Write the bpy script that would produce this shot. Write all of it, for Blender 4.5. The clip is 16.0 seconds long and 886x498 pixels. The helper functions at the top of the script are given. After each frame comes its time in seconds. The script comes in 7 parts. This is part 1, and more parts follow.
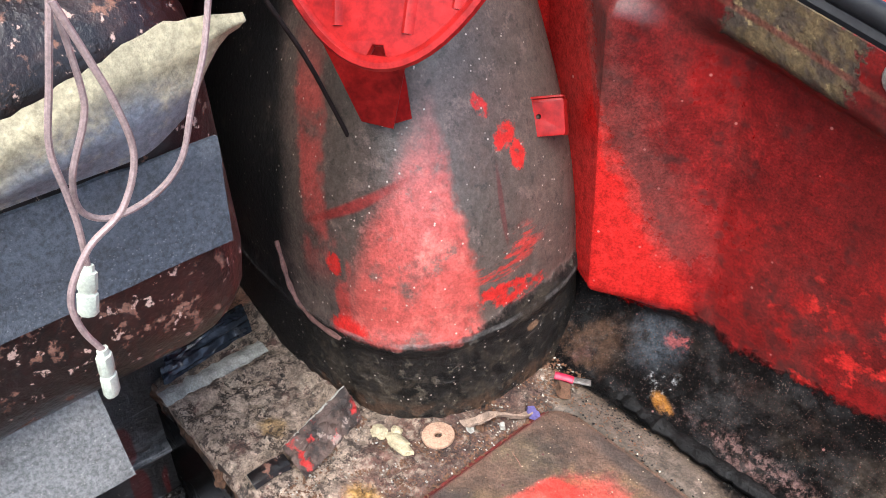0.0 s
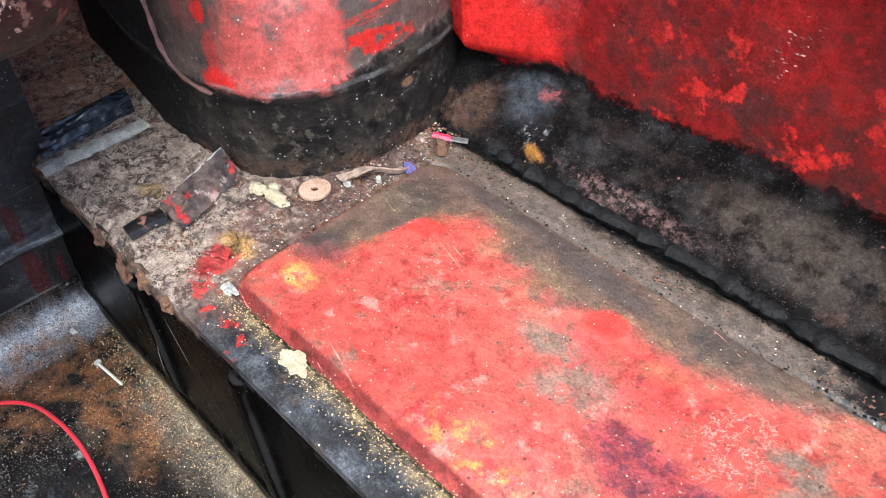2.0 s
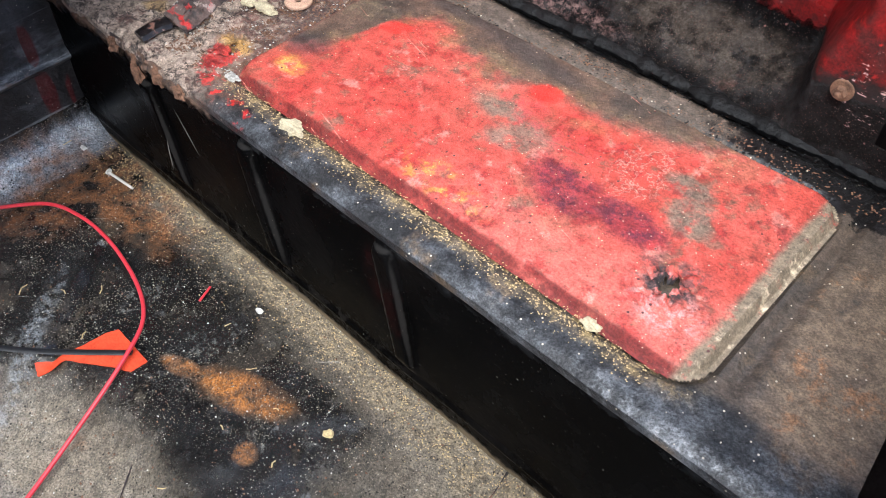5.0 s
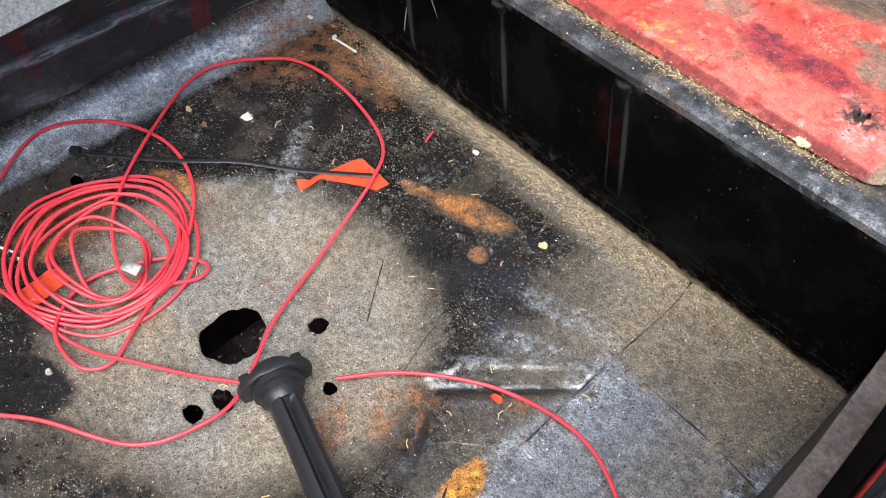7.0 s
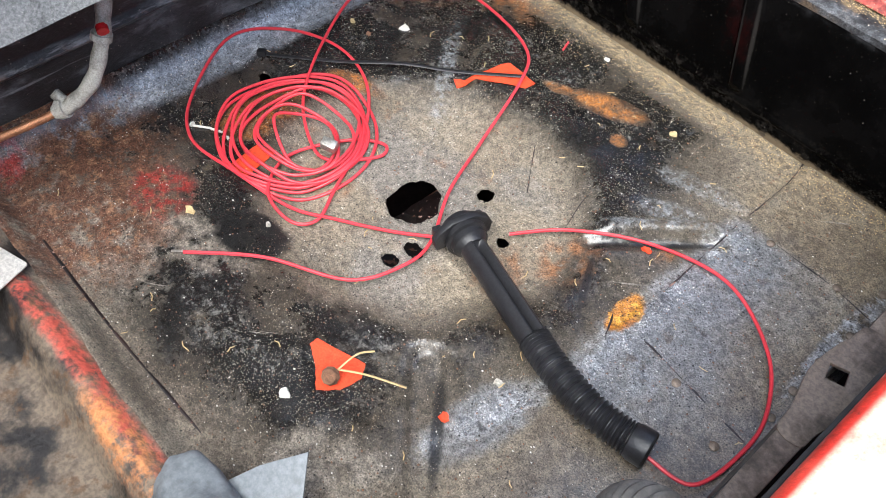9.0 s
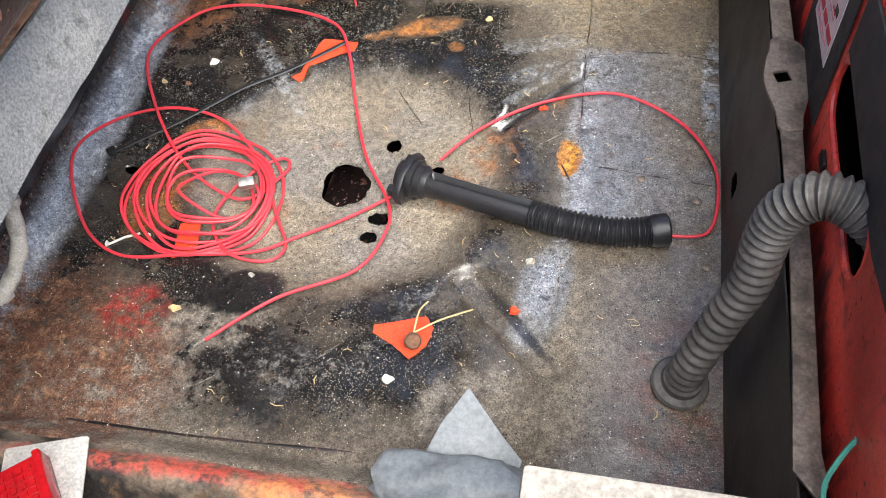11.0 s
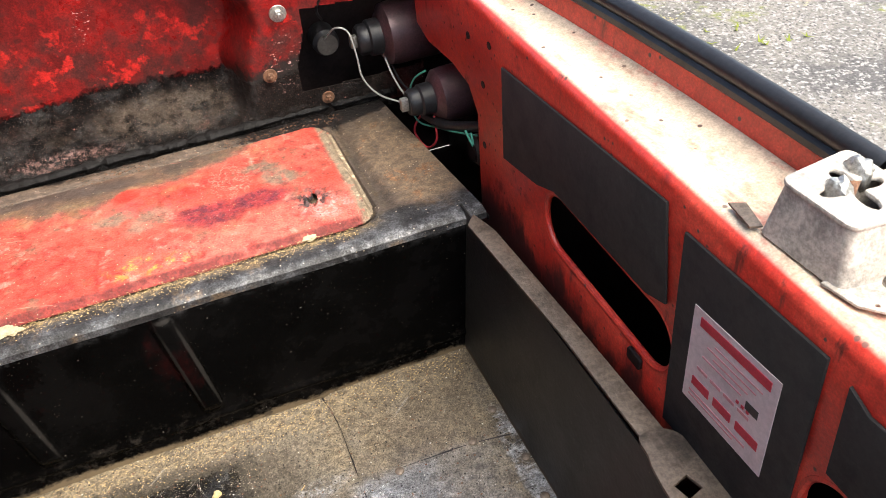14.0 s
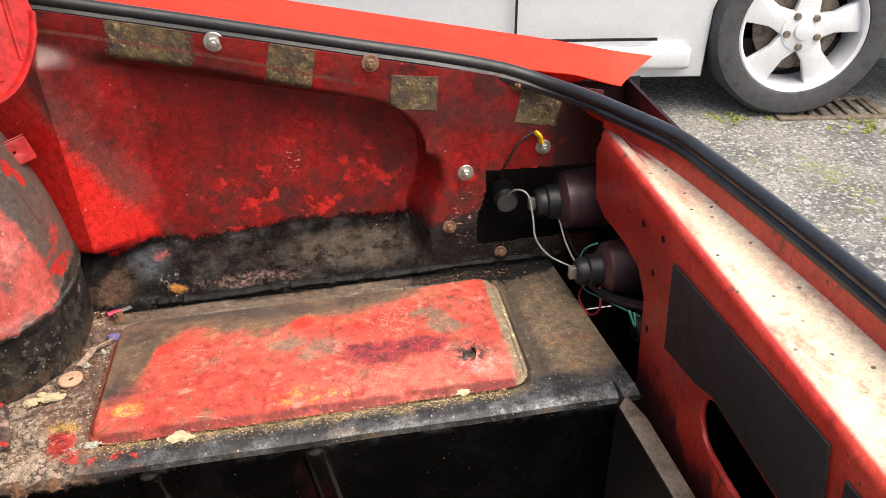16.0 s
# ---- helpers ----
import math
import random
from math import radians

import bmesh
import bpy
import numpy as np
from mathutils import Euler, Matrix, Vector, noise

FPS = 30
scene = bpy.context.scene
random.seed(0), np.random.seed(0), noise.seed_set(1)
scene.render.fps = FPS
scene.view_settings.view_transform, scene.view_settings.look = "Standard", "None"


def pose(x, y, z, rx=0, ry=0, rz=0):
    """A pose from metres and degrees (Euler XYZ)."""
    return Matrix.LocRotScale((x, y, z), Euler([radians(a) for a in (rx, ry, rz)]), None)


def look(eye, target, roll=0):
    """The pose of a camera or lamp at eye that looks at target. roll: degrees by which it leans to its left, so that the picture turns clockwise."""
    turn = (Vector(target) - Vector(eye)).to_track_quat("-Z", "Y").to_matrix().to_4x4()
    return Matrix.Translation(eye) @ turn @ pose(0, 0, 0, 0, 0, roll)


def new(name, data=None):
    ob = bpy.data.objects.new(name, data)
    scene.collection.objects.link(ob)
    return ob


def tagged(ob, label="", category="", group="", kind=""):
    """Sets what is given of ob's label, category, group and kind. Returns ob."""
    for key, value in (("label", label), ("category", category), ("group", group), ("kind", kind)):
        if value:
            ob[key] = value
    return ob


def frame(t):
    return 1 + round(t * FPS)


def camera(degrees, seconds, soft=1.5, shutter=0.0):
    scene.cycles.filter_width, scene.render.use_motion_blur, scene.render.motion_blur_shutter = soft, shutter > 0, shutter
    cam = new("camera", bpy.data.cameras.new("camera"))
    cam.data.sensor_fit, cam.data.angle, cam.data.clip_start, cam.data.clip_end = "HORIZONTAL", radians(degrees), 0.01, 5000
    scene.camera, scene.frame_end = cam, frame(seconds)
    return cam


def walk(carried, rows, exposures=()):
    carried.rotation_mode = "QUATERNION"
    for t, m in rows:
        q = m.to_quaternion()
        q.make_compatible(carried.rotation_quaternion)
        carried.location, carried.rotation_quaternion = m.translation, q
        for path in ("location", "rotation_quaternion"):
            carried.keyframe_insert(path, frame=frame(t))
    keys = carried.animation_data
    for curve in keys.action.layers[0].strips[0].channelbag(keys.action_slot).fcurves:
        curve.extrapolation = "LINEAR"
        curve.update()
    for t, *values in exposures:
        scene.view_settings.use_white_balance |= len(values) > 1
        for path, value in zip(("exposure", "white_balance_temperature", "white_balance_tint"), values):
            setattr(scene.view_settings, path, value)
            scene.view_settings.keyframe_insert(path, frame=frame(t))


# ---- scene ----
cam = camera(55.7, 16.0, soft=0.9)
PATH = [
    (0, (-0.202, -0.129, 0.653), (-1.475, 0.879, -0.515), -3.4),
    (0.5, (-0.206, -0.117, 0.63), (-1.409, 0.921, -0.584), -3.2),
    (1, (-0.183, -0.12, 0.593), (-1.352, 0.915, -0.658), -3.0),
    (1.5, (-0.147, -0.127, 0.567), (-1.285, 0.879, -0.734), -3.0),
    (2, (-0.108, -0.134, 0.573), (-1.205, 0.837, -0.789), -3.0),
    (2.5, (-0.064, -0.145, 0.575), (-1.124, 0.796, -0.836), -3.2),
    (3, (-0.032, -0.15, 0.577), (-1.052, 0.766, -0.88), -3.6),
    (3.2, (-0.016, -0.145, 0.584), (-1.02, 0.741, -0.901), -4.1),
    (5.3, (-0.001, -0.276, 0.593), (-0.914, 0.653, -0.925), -1.3),
    (5.5, (-0.005, -0.296, 0.599), (-0.91, 0.626, -0.928), -1.2),
    (6, (-0.019, -0.356, 0.608), (-0.912, 0.544, -0.94), -0.5),
    (6.5, (0.001, -0.437, 0.618), (-0.903, 0.426, -0.944), 0.2),
    (7, (0.011, -0.496, 0.64), (-0.897, 0.331, -0.938), 0.2),
    (7.5, (0.02, -0.556, 0.644), (-0.897, 0.253, -0.938), -0.2),
    (8, (0.023, -0.605, 0.66), (-0.898, 0.194, -0.926), -0.3),
    (8.5, (0.04, -0.646, 0.674), (-0.884, 0.137, -0.917), -0.2),
    (8.7, (0.041, -0.68, 0.676), (-0.877, 0.107, -0.917), 0.2),
    (10.8, (-0.106, -0.918, 0.726), (-0.561, 0.13, -0.916), -7.7),
    (11, (-0.136, -0.929, 0.732), (-0.481, 0.153, -0.914), -8.7),
    (11.5, (-0.195, -0.894, 0.721), (-0.281, 0.202, -0.95), -9.4),
    (12, (-0.219, -0.822, 0.674), (-0.144, 0.293, -0.985), -9.8),
    (12.2, (-0.213, -0.787, 0.66), (-0.068, 0.361, -0.971), -9.3),
    (12.5, (-0.213, -0.744, 0.653), (0.052, 0.461, -0.921), -8.0),
    (13, (-0.231, -0.681, 0.662), (0.173, 0.629, -0.795), -6.5),
    (13.3, (-0.231, -0.658, 0.659), (0.21, 0.719, -0.723), -6.0),
    (13.5, (-0.233, -0.641, 0.66), (0.233, 0.754, -0.695), -5.6),
    (13.6, (-0.233, -0.634, 0.663), (0.239, 0.773, -0.677), -5.5),
    (14, (-0.226, -0.607, 0.671), (0.266, 0.847, -0.611), -5.0),
    (14.5, (-0.226, -0.589, 0.687), (0.253, 0.922, -0.533), -4.6),
    (15, (-0.229, -0.581, 0.702), (0.207, 0.992, -0.454), -4.0),
    (15.5, (-0.231, -0.588, 0.713), (0.113, 1.056, -0.373), -4.0),
    (15.6, (-0.232, -0.588, 0.716), (0.09, 1.065, -0.362), -4.0),
    (16, (-0.228, -0.6, 0.728), (-0.031, 1.095, -0.314), -3.6),
]
walk(cam, [(t, look(eye, target, roll)) for t, eye, target, roll in PATH], exposures=[(0, 1.80, 6050, 7), (0.5, 1.98, 5950, 6), (2.5, 1.62, 5650, 5), (3, 1.50, 5650, 5), (5.5, 1.58, 5800, 6), (7, 1.80, 5950, 6), (8, 1.92, 5950, 6), (8.7, 1.88, 6000, 6), (11, 1.98, 6350, 7), (12.5, 2.06, 6650, 8), (13.2, 2.06, 6800, 8), (14.5, 1.85, 7000, 8), (16, 1.64, 7100, 8)])

# ---- light ----
SUN_EL, SUN_AZ = 60.0, -52.0          # degrees: height, and direction seen from above
world = bpy.data.worlds.new("world")
scene.world = world
world.use_nodes = True
_nt = world.node_tree
_sky = _nt.nodes.new("ShaderNodeTexSky")
_sky.sky_type = 'NISHITA'
_sky.sun_disc = False
_sky.sun_elevation = radians(SUN_EL)
_sky.sun_rotation = radians(90 - SUN_AZ)
_sky.air_density, _sky.dust_density, _sky.ozone_density = 1.0, 3.0, 1.0
_nt.links.new(_sky.outputs[0], _nt.nodes["Background"].inputs[0])
_nt.nodes["Background"].inputs[1].default_value = 0.13
sun = new("sun", bpy.data.lights.new("sun", 'SUN'))
sun.data.energy, sun.data.angle, sun.data.color = 2.2, radians(60), (1.0, 0.96, 0.9)
_d = Vector((math.cos(radians(SUN_AZ)) * math.cos(radians(SUN_EL)), math.sin(radians(SUN_AZ)) * math.cos(radians(SUN_EL)), math.sin(radians(SUN_EL))))
sun.matrix_world = look(_d * 6, (0, 0, 0))

# ---- tools: meshes ----
def smoothstep(a, b, v):
    u = min(1.0, max(0.0, (v - a) / (b - a)))
    return u * u * (3 - 2 * u)


def catmull(pts, k=8, closed=False):
    """A smooth line through the points, k steps to a stretch."""
    p = [Vector(q) for q in pts]
    n = len(p)
    out = []
    for i in range(n if closed else n - 1):
        if closed:
            a, b, c, d = p[i - 1], p[i], p[(i + 1) % n], p[(i + 2) % n]
        else:
            a, b, c, d = p[max(i - 1, 0)], p[i], p[i + 1], p[min(i + 2, n - 1)]
        for j in range(k):
            t = j / k
            out.append(0.5 * (2 * b + (c - a) * t + (2 * a - 5 * b + 4 * c - d) * t * t + (3 * b - a - 3 * c + d) * t ** 3))
    if not closed:
        out.append(p[-1])
    return out


def add_sweep(bm, pts, radius, sides=8, closed=False, cap=True, flat=1.0):
    """A tube along the points; radius a number or a function of the index; flat squeezes it in height."""
    n = len(pts)
    rings, up = [], Vector((0.13, 0.21, 0.97)).normalized()
    for i, q in enumerate(pts):
        a = pts[i - 1] if (i or closed) else q
        b = pts[(i + 1) % n] if (closed or i < n - 1) else q
        t = (b - a).normalized()
        up = (up - t * up.dot(t)).normalized()
        side = t.cross(up)
        r = radius(i) if callable(radius) else radius
        rings.append([bm.verts.new(q + side * (r * math.cos(6.28318 * j / sides)) + up * (r * flat * math.sin(6.28318 * j / sides))) for j in range(sides)])
    for i in range(n if closed else n - 1):
        a, b = rings[i], rings[(i + 1) % n]
        for j in range(sides):
            bm.faces.new((a[j], a[(j + 1) % sides], b[(j + 1) % sides], b[j]))
    if cap and not closed:
        bm.faces.new(rings[0][::-1])
        bm.faces.new(rings[-1])
    return bm


def sweep(pts, radius, sides=8, closed=False, cap=True, flat=1.0):
    return add_sweep(bmesh.new(), pts, radius, sides, closed, cap, flat)


def sheet(nu, nv, f, keep=None, closed=False):
    """A surface f(u, v) over 0..1 by 0..1; keep(point) drops faces."""
    bm = bmesh.new()
    vs = [[bm.verts.new(f(i / nu, j / nv)) for j in range(nv + 1)] for i in range(nu + (0 if closed else 1))]
    for i in range(nu):
        a, b = vs[i], vs[(i + 1) % len(vs)]
        for j in range(nv):
            q = (a[j], b[j], b[j + 1], a[j + 1])
            if keep is None or keep(sum((v.co for v in q), Vector()) / 4):
                bm.faces.new(q)
    loose = [v for v in bm.verts if not v.link_faces]
    bmesh.ops.delete(bm, geom=loose, context='VERTS')
    return bm


def thicken(bm, d):
    """Gives an open sheet a thickness d against its normals."""
    bm.normal_update()
    top = list(bm.faces)
    made = bmesh.ops.duplicate(bm, geom=list(bm.verts) + list(bm.edges) + top)
    vmap = made["vert_map"]
    back = [g for g in made["geom"] if isinstance(g, bmesh.types.BMFace)]
    first = {v for f in top for v in f.verts}
    moves = {v: v.normal.copy() for v in first}
    edges = [e for e in {e for f in top for e in f.edges} if len([f for f in e.link_faces]) == 1]
    for v in first:
        vmap[v].co = v.co - moves[v] * d
    bmesh.ops.reverse_faces(bm, faces=back)
    for e in edges:
        a, b = e.verts
        loop = next(l for l in e.link_loops)
        if loop.vert is not a:
            a, b = b, a
        bm.faces.new((b, a, vmap[a], vmap[b]))
    return bm


def box(x0, y0, z0, x1, y1, z1, bevel=0.0, seg=2, bm=None):
    bm = bm or bmesh.new()
    m = Matrix.Translation(((x0 + x1) / 2, (y0 + y1) / 2, (z0 + z1) / 2)) @ Matrix.Diagonal((abs(x1 - x0), abs(y1 - y0), abs(z1 - z0), 1))
    vs = bmesh.ops.create_cube(bm, size=1, matrix=m)["verts"]
    if bevel:
        es = list({e for v in vs for e in v.link_edges})
        bmesh.ops.bevel(bm, geom=es, offset=bevel, segments=seg, profile=0.5, affect='EDGES')
    return bm


def plate(outlines, thick, bevel=0.0, m=None):
    """A flat plate with holes: the outlines are closed lines of 2D points; m lays its plane in the world."""
    cu = bpy.data.curves.new("plate", 'CURVE')
    cu.dimensions, cu.fill_mode = '2D', 'BOTH'
    cu.extrude, cu.bevel_depth, cu.bevel_resolution = max(thick / 2 - bevel, 0.00005), bevel, 1
    for line in outlines:
        sp = cu.splines.new('POLY')
        sp.points.add(len(line) - 1)
        for q, p in zip(sp.points, line):
            q.co = (p[0], p[1], 0, 1)
        sp.use_cyclic_u = True
    ob = bpy.data.objects.new("plate", cu)
    me = bpy.data.meshes.new_from_object(ob)
    bm = bmesh.new()
    bm.from_mesh(me)
    bpy.data.objects.remove(ob)
    bpy.data.curves.remove(cu)
    bpy.data.meshes.remove(me)
    bmesh.ops.remove_doubles(bm, verts=bm.verts, dist=1e-6)
    if m is not None:
        bm.transform(m)
    return bm


def rounded(x0, y0, x1, y1, r, k=6):
    """A rectangle with rounded corners, as a closed line."""
    out = []
    for cx, cy, a0 in ((x1 - r, y1 - r, 0), (x0 + r, y1 - r, 90), (x0 + r, y0 + r, 180), (x1 - r, y0 + r, 270)):
        for i in range(k + 1):
            a = radians(a0 + 90 * i / k)
            out.append((cx + r * math.cos(a), cy + r * math.sin(a)))
    return out


def ring(cx, cy, rx, ry, k=24, jag=0.0, seed=1):
    rnd = random.Random(seed)
    return [(cx + rx * (1 + jag * (rnd.random() - .5)) * math.cos(6.28318 * i / k), cy + ry * (1 + jag * (rnd.random() - .5)) * math.sin(6.28318 * i / k)) for i in range(k)]


def lathe(profile, m=None, sides=24, cap=True):
    """A turned shape: profile rows of (radius, height), laid by m."""
    bm = bmesh.new()
    rings = [[bm.verts.new((r * math.cos(6.28318 * j / sides), r * math.sin(6.28318 * j / sides), h)) for j in range(sides)] for r, h in profile]
    for a, b in zip(rings, rings[1:]):
        for j in range(sides):
            bm.faces.new((a[j], a[(j + 1) % sides], b[(j + 1) % sides], b[j]))
    if cap:
        bm.faces.new(rings[0][::-1])
        bm.faces.new(rings[-1])
    if m is not None:
        bm.transform(m)
    return bm


def lump(cx, cy, cz, a, b, c, seed, crease=0.25, n=26):
    bm = bmesh.new()
    bmesh.ops.create_icosphere(bm, subdivisions=4, radius=1.0)
    for v in bm.verts:
        q = v.co.copy()
        k = 1 + crease * noise.noise(q * 1.6 + Vector((seed, 0, 0))) + crease * 0.6 * abs(noise.noise(q * 3.7 + Vector((0, seed, 0))))
        v.co = Vector((cx + a * q.x * k, cy + b * q.y * k, max(cz - c * 0.75, cz + c * q.z * k)))
    return bm


def laid_by(m, bm):
    bm.transform(m)
    return bm


YZ = Matrix(((0, 0, 1, 0), (1, 0, 0, 0), (0, 1, 0, 0), (0, 0, 0, 1)))      # plate's plane to the world's y and z
XZ = Matrix(((1, 0, 0, 0), (0, 0, -1, 0), (0, 1, 0, 0), (0, 0, 0, 1)))     # plate's plane to the world's x and z


def at_x(x):
    return Matrix.Translation((x, 0, 0)) @ YZ


def part(name, bm, material, parent=None, label="", smooth=40):
    """Links a bmesh as one mesh object, under its thing or part."""
    me = bpy.data.meshes.new(name)
    bmesh.ops.recalc_face_normals(bm, faces=bm.faces)
    if parent is not None:
        bm.transform(parent.matrix_world.inverted())
    bm.to_mesh(me)
    bm.free()
    me.materials.append(material)
    if smooth:
        me.shade_smooth()
        me.set_sharp_from_angle(angle=radians(smooth))
    ob = new(name, me)
    if parent is not None:
        ob.parent = parent
        ob.matrix_world = parent.matrix_world
    return tagged(ob, label)


def thing(name, x, y, z, label, category, group="", kind=""):
    ob = new(name)
    ob.empty_display_size = 0.03
    ob.matrix_world = pose(x, y, z)
    return tagged(ob, label, category, group, kind)


# ---- tools: materials ----
class Look:
    """Lays colours over one another by masks in the world's place."""

    def __init__(s, name, colour, rough=0.6, metal=0.0, gloss=0.5):
        s.mat = bpy.data.materials.new(name)
        s.mat.use_nodes = True
        s.nt = s.mat.node_tree
        s.bsdf = s.nt.nodes["Principled BSDF"]
        s.bsdf.inputs["Metallic"].default_value = metal
        s.pos = s.nt.nodes.new("ShaderNodeNewGeometry").outputs["Position"]
        s.bsdf.inputs["Specular IOR Level"].default_value = gloss
        s.colour, s.rough, s.height, s.coat, s.sheen = (*colour, 1), rough, None, None, 0.08
        s.gloss, s.spec = gloss, None

    def node(s, kind, *ins, out=0, operation=None):
        nd = s.nt.nodes.new(kind)
        if operation:
            nd.operation = operation
        for i, v in enumerate(ins):
            s.set(nd.inputs[i], v)
        return nd.outputs[out]

    def set(s, sock, v):
        if isinstance(v, bpy.types.NodeSocket):
            s.nt.links.new(v, sock)
        elif v is not None:
            sock.default_value = v

    def math(s, op, a, b=None, c=None):
        return s.node("ShaderNodeMath", a, b, c, operation=op)

    def noise(s, scale, detail=4.0, rough=0.6, vec=None, out="Fac", stretch=None):
        nd = s.nt.nodes.new("ShaderNodeTexNoise")
        vec = vec or s.pos
        if stretch:
            vec = s.node("ShaderNodeVectorMath", vec, stretch, operation='MULTIPLY')
        s.set(nd.inputs["Vector"], vec)
        nd.inputs["Scale"].default_value, nd.inputs["Detail"].default_value, nd.inputs["Roughness"].default_value = scale, detail, rough
        return nd.outputs[out]

    def step(s, v, a, b, lo=0.0, hi=1.0):
        nd = s.nt.nodes.new("ShaderNodeMapRange")
        nd.interpolation_type = 'SMOOTHSTEP'
        for i, q in enumerate((v, a, b, lo, hi)):
            s.set(nd.inputs[i], q)
        return nd.outputs[0]

    def mul(s, a, b):
        return s.math('MULTIPLY', a, b)

    def axis(s, i):
        return s.node("ShaderNodeSeparateXYZ", s.pos, out=i)

    def ramp(s, v, rows):
        """A line through (place, value) rows, laid along v."""
        a, b = rows[0][0], rows[-1][0]
        lo, hi = min(q for _, q in rows), max(q for _, q in rows)
        nd = s.nt.nodes.new("ShaderNodeValToRGB")
        s.set(nd.inputs[0], s.node("ShaderNodeMapRange", v, a, b, 0.0, 1.0))
        el = nd.color_ramp.elements
        while len(el) < len(rows):
            el.new(0.5)
        for e, (q, w) in zip(el, rows):
            e.position = (q - a) / (b - a)
        for e, (q, w) in zip(el, rows):
            g = (w - lo) / (hi - lo)
            e.color = (g, g, g, 1)
        return s.node("ShaderNodeMapRange", nd.outputs[0], 0.0, 1.0, lo, hi)

    def wander(s, *rows):
        """A sum of centred noises: rows of (scale, swing)."""
        out = None
        for scale, swing in rows:
            n = s.mul(s.math('SUBTRACT', s.noise(scale, 8.0, 0.72), 0.5), swing)
            out = n if out is None else s.math('ADD', out, n)
        return out

    def blob(s, at, size, turn=0.0, edge=0.12, rag=0.6, grain=25.0, axis=2, square=False, vec=None):
        """A stain: an ellipse with a ragged edge, turned about the axis that it ignores."""
        mp = s.nt.nodes.new("ShaderNodeMapping")
        mp.vector_type = 'TEXTURE'
        s.set(mp.inputs[0], vec or s.pos)
        mp.inputs[1].default_value = at
        rot = [0.0, 0.0, 0.0]
        rot[axis] = radians(turn)
        mp.inputs[2].default_value = rot
        size = list(size)
        size.insert(axis, 1000.0)
        mp.inputs[3].default_value = size
        d = s.node("ShaderNodeVectorMath", mp.outputs[0], operation='LENGTH', out=1)
        if square:
            a, b, c = (s.math('ABSOLUTE', s.node("ShaderNodeSeparateXYZ", mp.outputs[0], out=i)) for i in range(3))
            d = s.math('MAXIMUM', s.math('MAXIMUM', a, b), c)
        n = s.math('ADD', s.mul(s.noise(grain, 8.0, 0.72), 0.62), s.mul(s.noise(grain * 5.3, 6.0, 0.7), 0.38))
        d = s.math('ADD', d, s.math('MULTIPLY', s.math('SUBTRACT', n, 0.5), rag * 3))
        return s.step(d, 1 + edge * 0.5, 1 - edge * 0.5)

    def any(s, *masks):
        m = masks[0]
        for q in masks[1:]:
            m = s.math('MAXIMUM', m, q)
        return m

    def lay(s, colour, mask, rough=None, amount=1.0):
        if amount != 1.0:
            mask = s.mul(mask, amount)
        nd = s.nt.nodes.new("ShaderNodeMix")
        nd.data_type = 'RGBA'
        s.set(nd.inputs[0], mask)
        s.set(nd.inputs[6], s.colour)
        s.set(nd.inputs[7], (*colour, 1) if isinstance(colour, tuple) else colour)
        s.colour = nd.outputs[2]
        if rough is not None:
            nd = s.nt.nodes.new("ShaderNodeMix")
            s.set(nd.inputs[0], mask)
            s.set(nd.inputs[2], s.rough)
            s.set(nd.inputs[3], rough)
            s.rough = nd.outputs[0]
        return s

    def grime(s, colour, scale, a, b, rough=None, amount=1.0, detail=6.0, stretch=None, mask=None):
        """Scattered cover where a noise passes a to b."""
        m = s.step(s.noise(scale, detail, 0.65, stretch=stretch), a, b)
        if mask is not None:
            m = s.mul(m, mask)
        return s.lay(colour, m, rough, amount)

    def specks(s, colour, scale, share, rough=None, mask=None):
        """Tiny separate specks."""
        nd = s.nt.nodes.new("ShaderNodeTexVoronoi")
        s.set(nd.inputs["Vector"], s.pos)
        nd.inputs["Scale"].default_value = scale
        near = s.step(nd.outputs["Distance"], 0.38, 0.2)
        some = s.step(s.node("ShaderNodeSeparateColor", nd.outputs["Color"]), 1 - share, 1 - share + 0.02)
        m = s.mul(near, some)
        if mask is not None:
            m = s.mul(m, mask)
        return s.lay(colour, m, rough)

    def scratch(s, colour, turn, scale, a=0.66, b=0.68, rough=None, mask=None, amount=1.0):
        """Fine straight scratches along one direction of the plan."""
        mp = s.nt.nodes.new("ShaderNodeMapping")
        s.set(mp.inputs[0], s.pos)
        mp.inputs[2].default_value = (0, 0, radians(-turn))
        m = s.step(s.noise(scale, 3.0, 0.6, vec=mp.outputs[0], stretch=(0.05, 1, 1)), a, b)
        if mask is not None:
            m = s.mul(m, mask)
        return s.lay(colour, m, rough, amount)

    def grain(s, amount=0.35, scale=420.0, detail=5.0, stretch=None):
        """Fine light and dark mottling of whatever lies below."""
        n = s.step(s.noise(scale, detail, 0.72, stretch=stretch), 0.30, 0.70, 1 - amount, 1 + amount)
        nd = s.nt.nodes.new("ShaderNodeVectorMath")
        nd.operation = 'SCALE'
        s.set(nd.inputs[0], s.colour[:3] if isinstance(s.colour, tuple) else s.colour)
        s.set(nd.inputs["Scale"], n)
        s.colour = nd.outputs[0]
        return s

    def varnish(s, mask, rough=0.08, lump=0.15):
        """A wet-looking clear layer where the mask says so."""
        s.coat, s.sheen, s.lump = mask, rough, lump
        return s

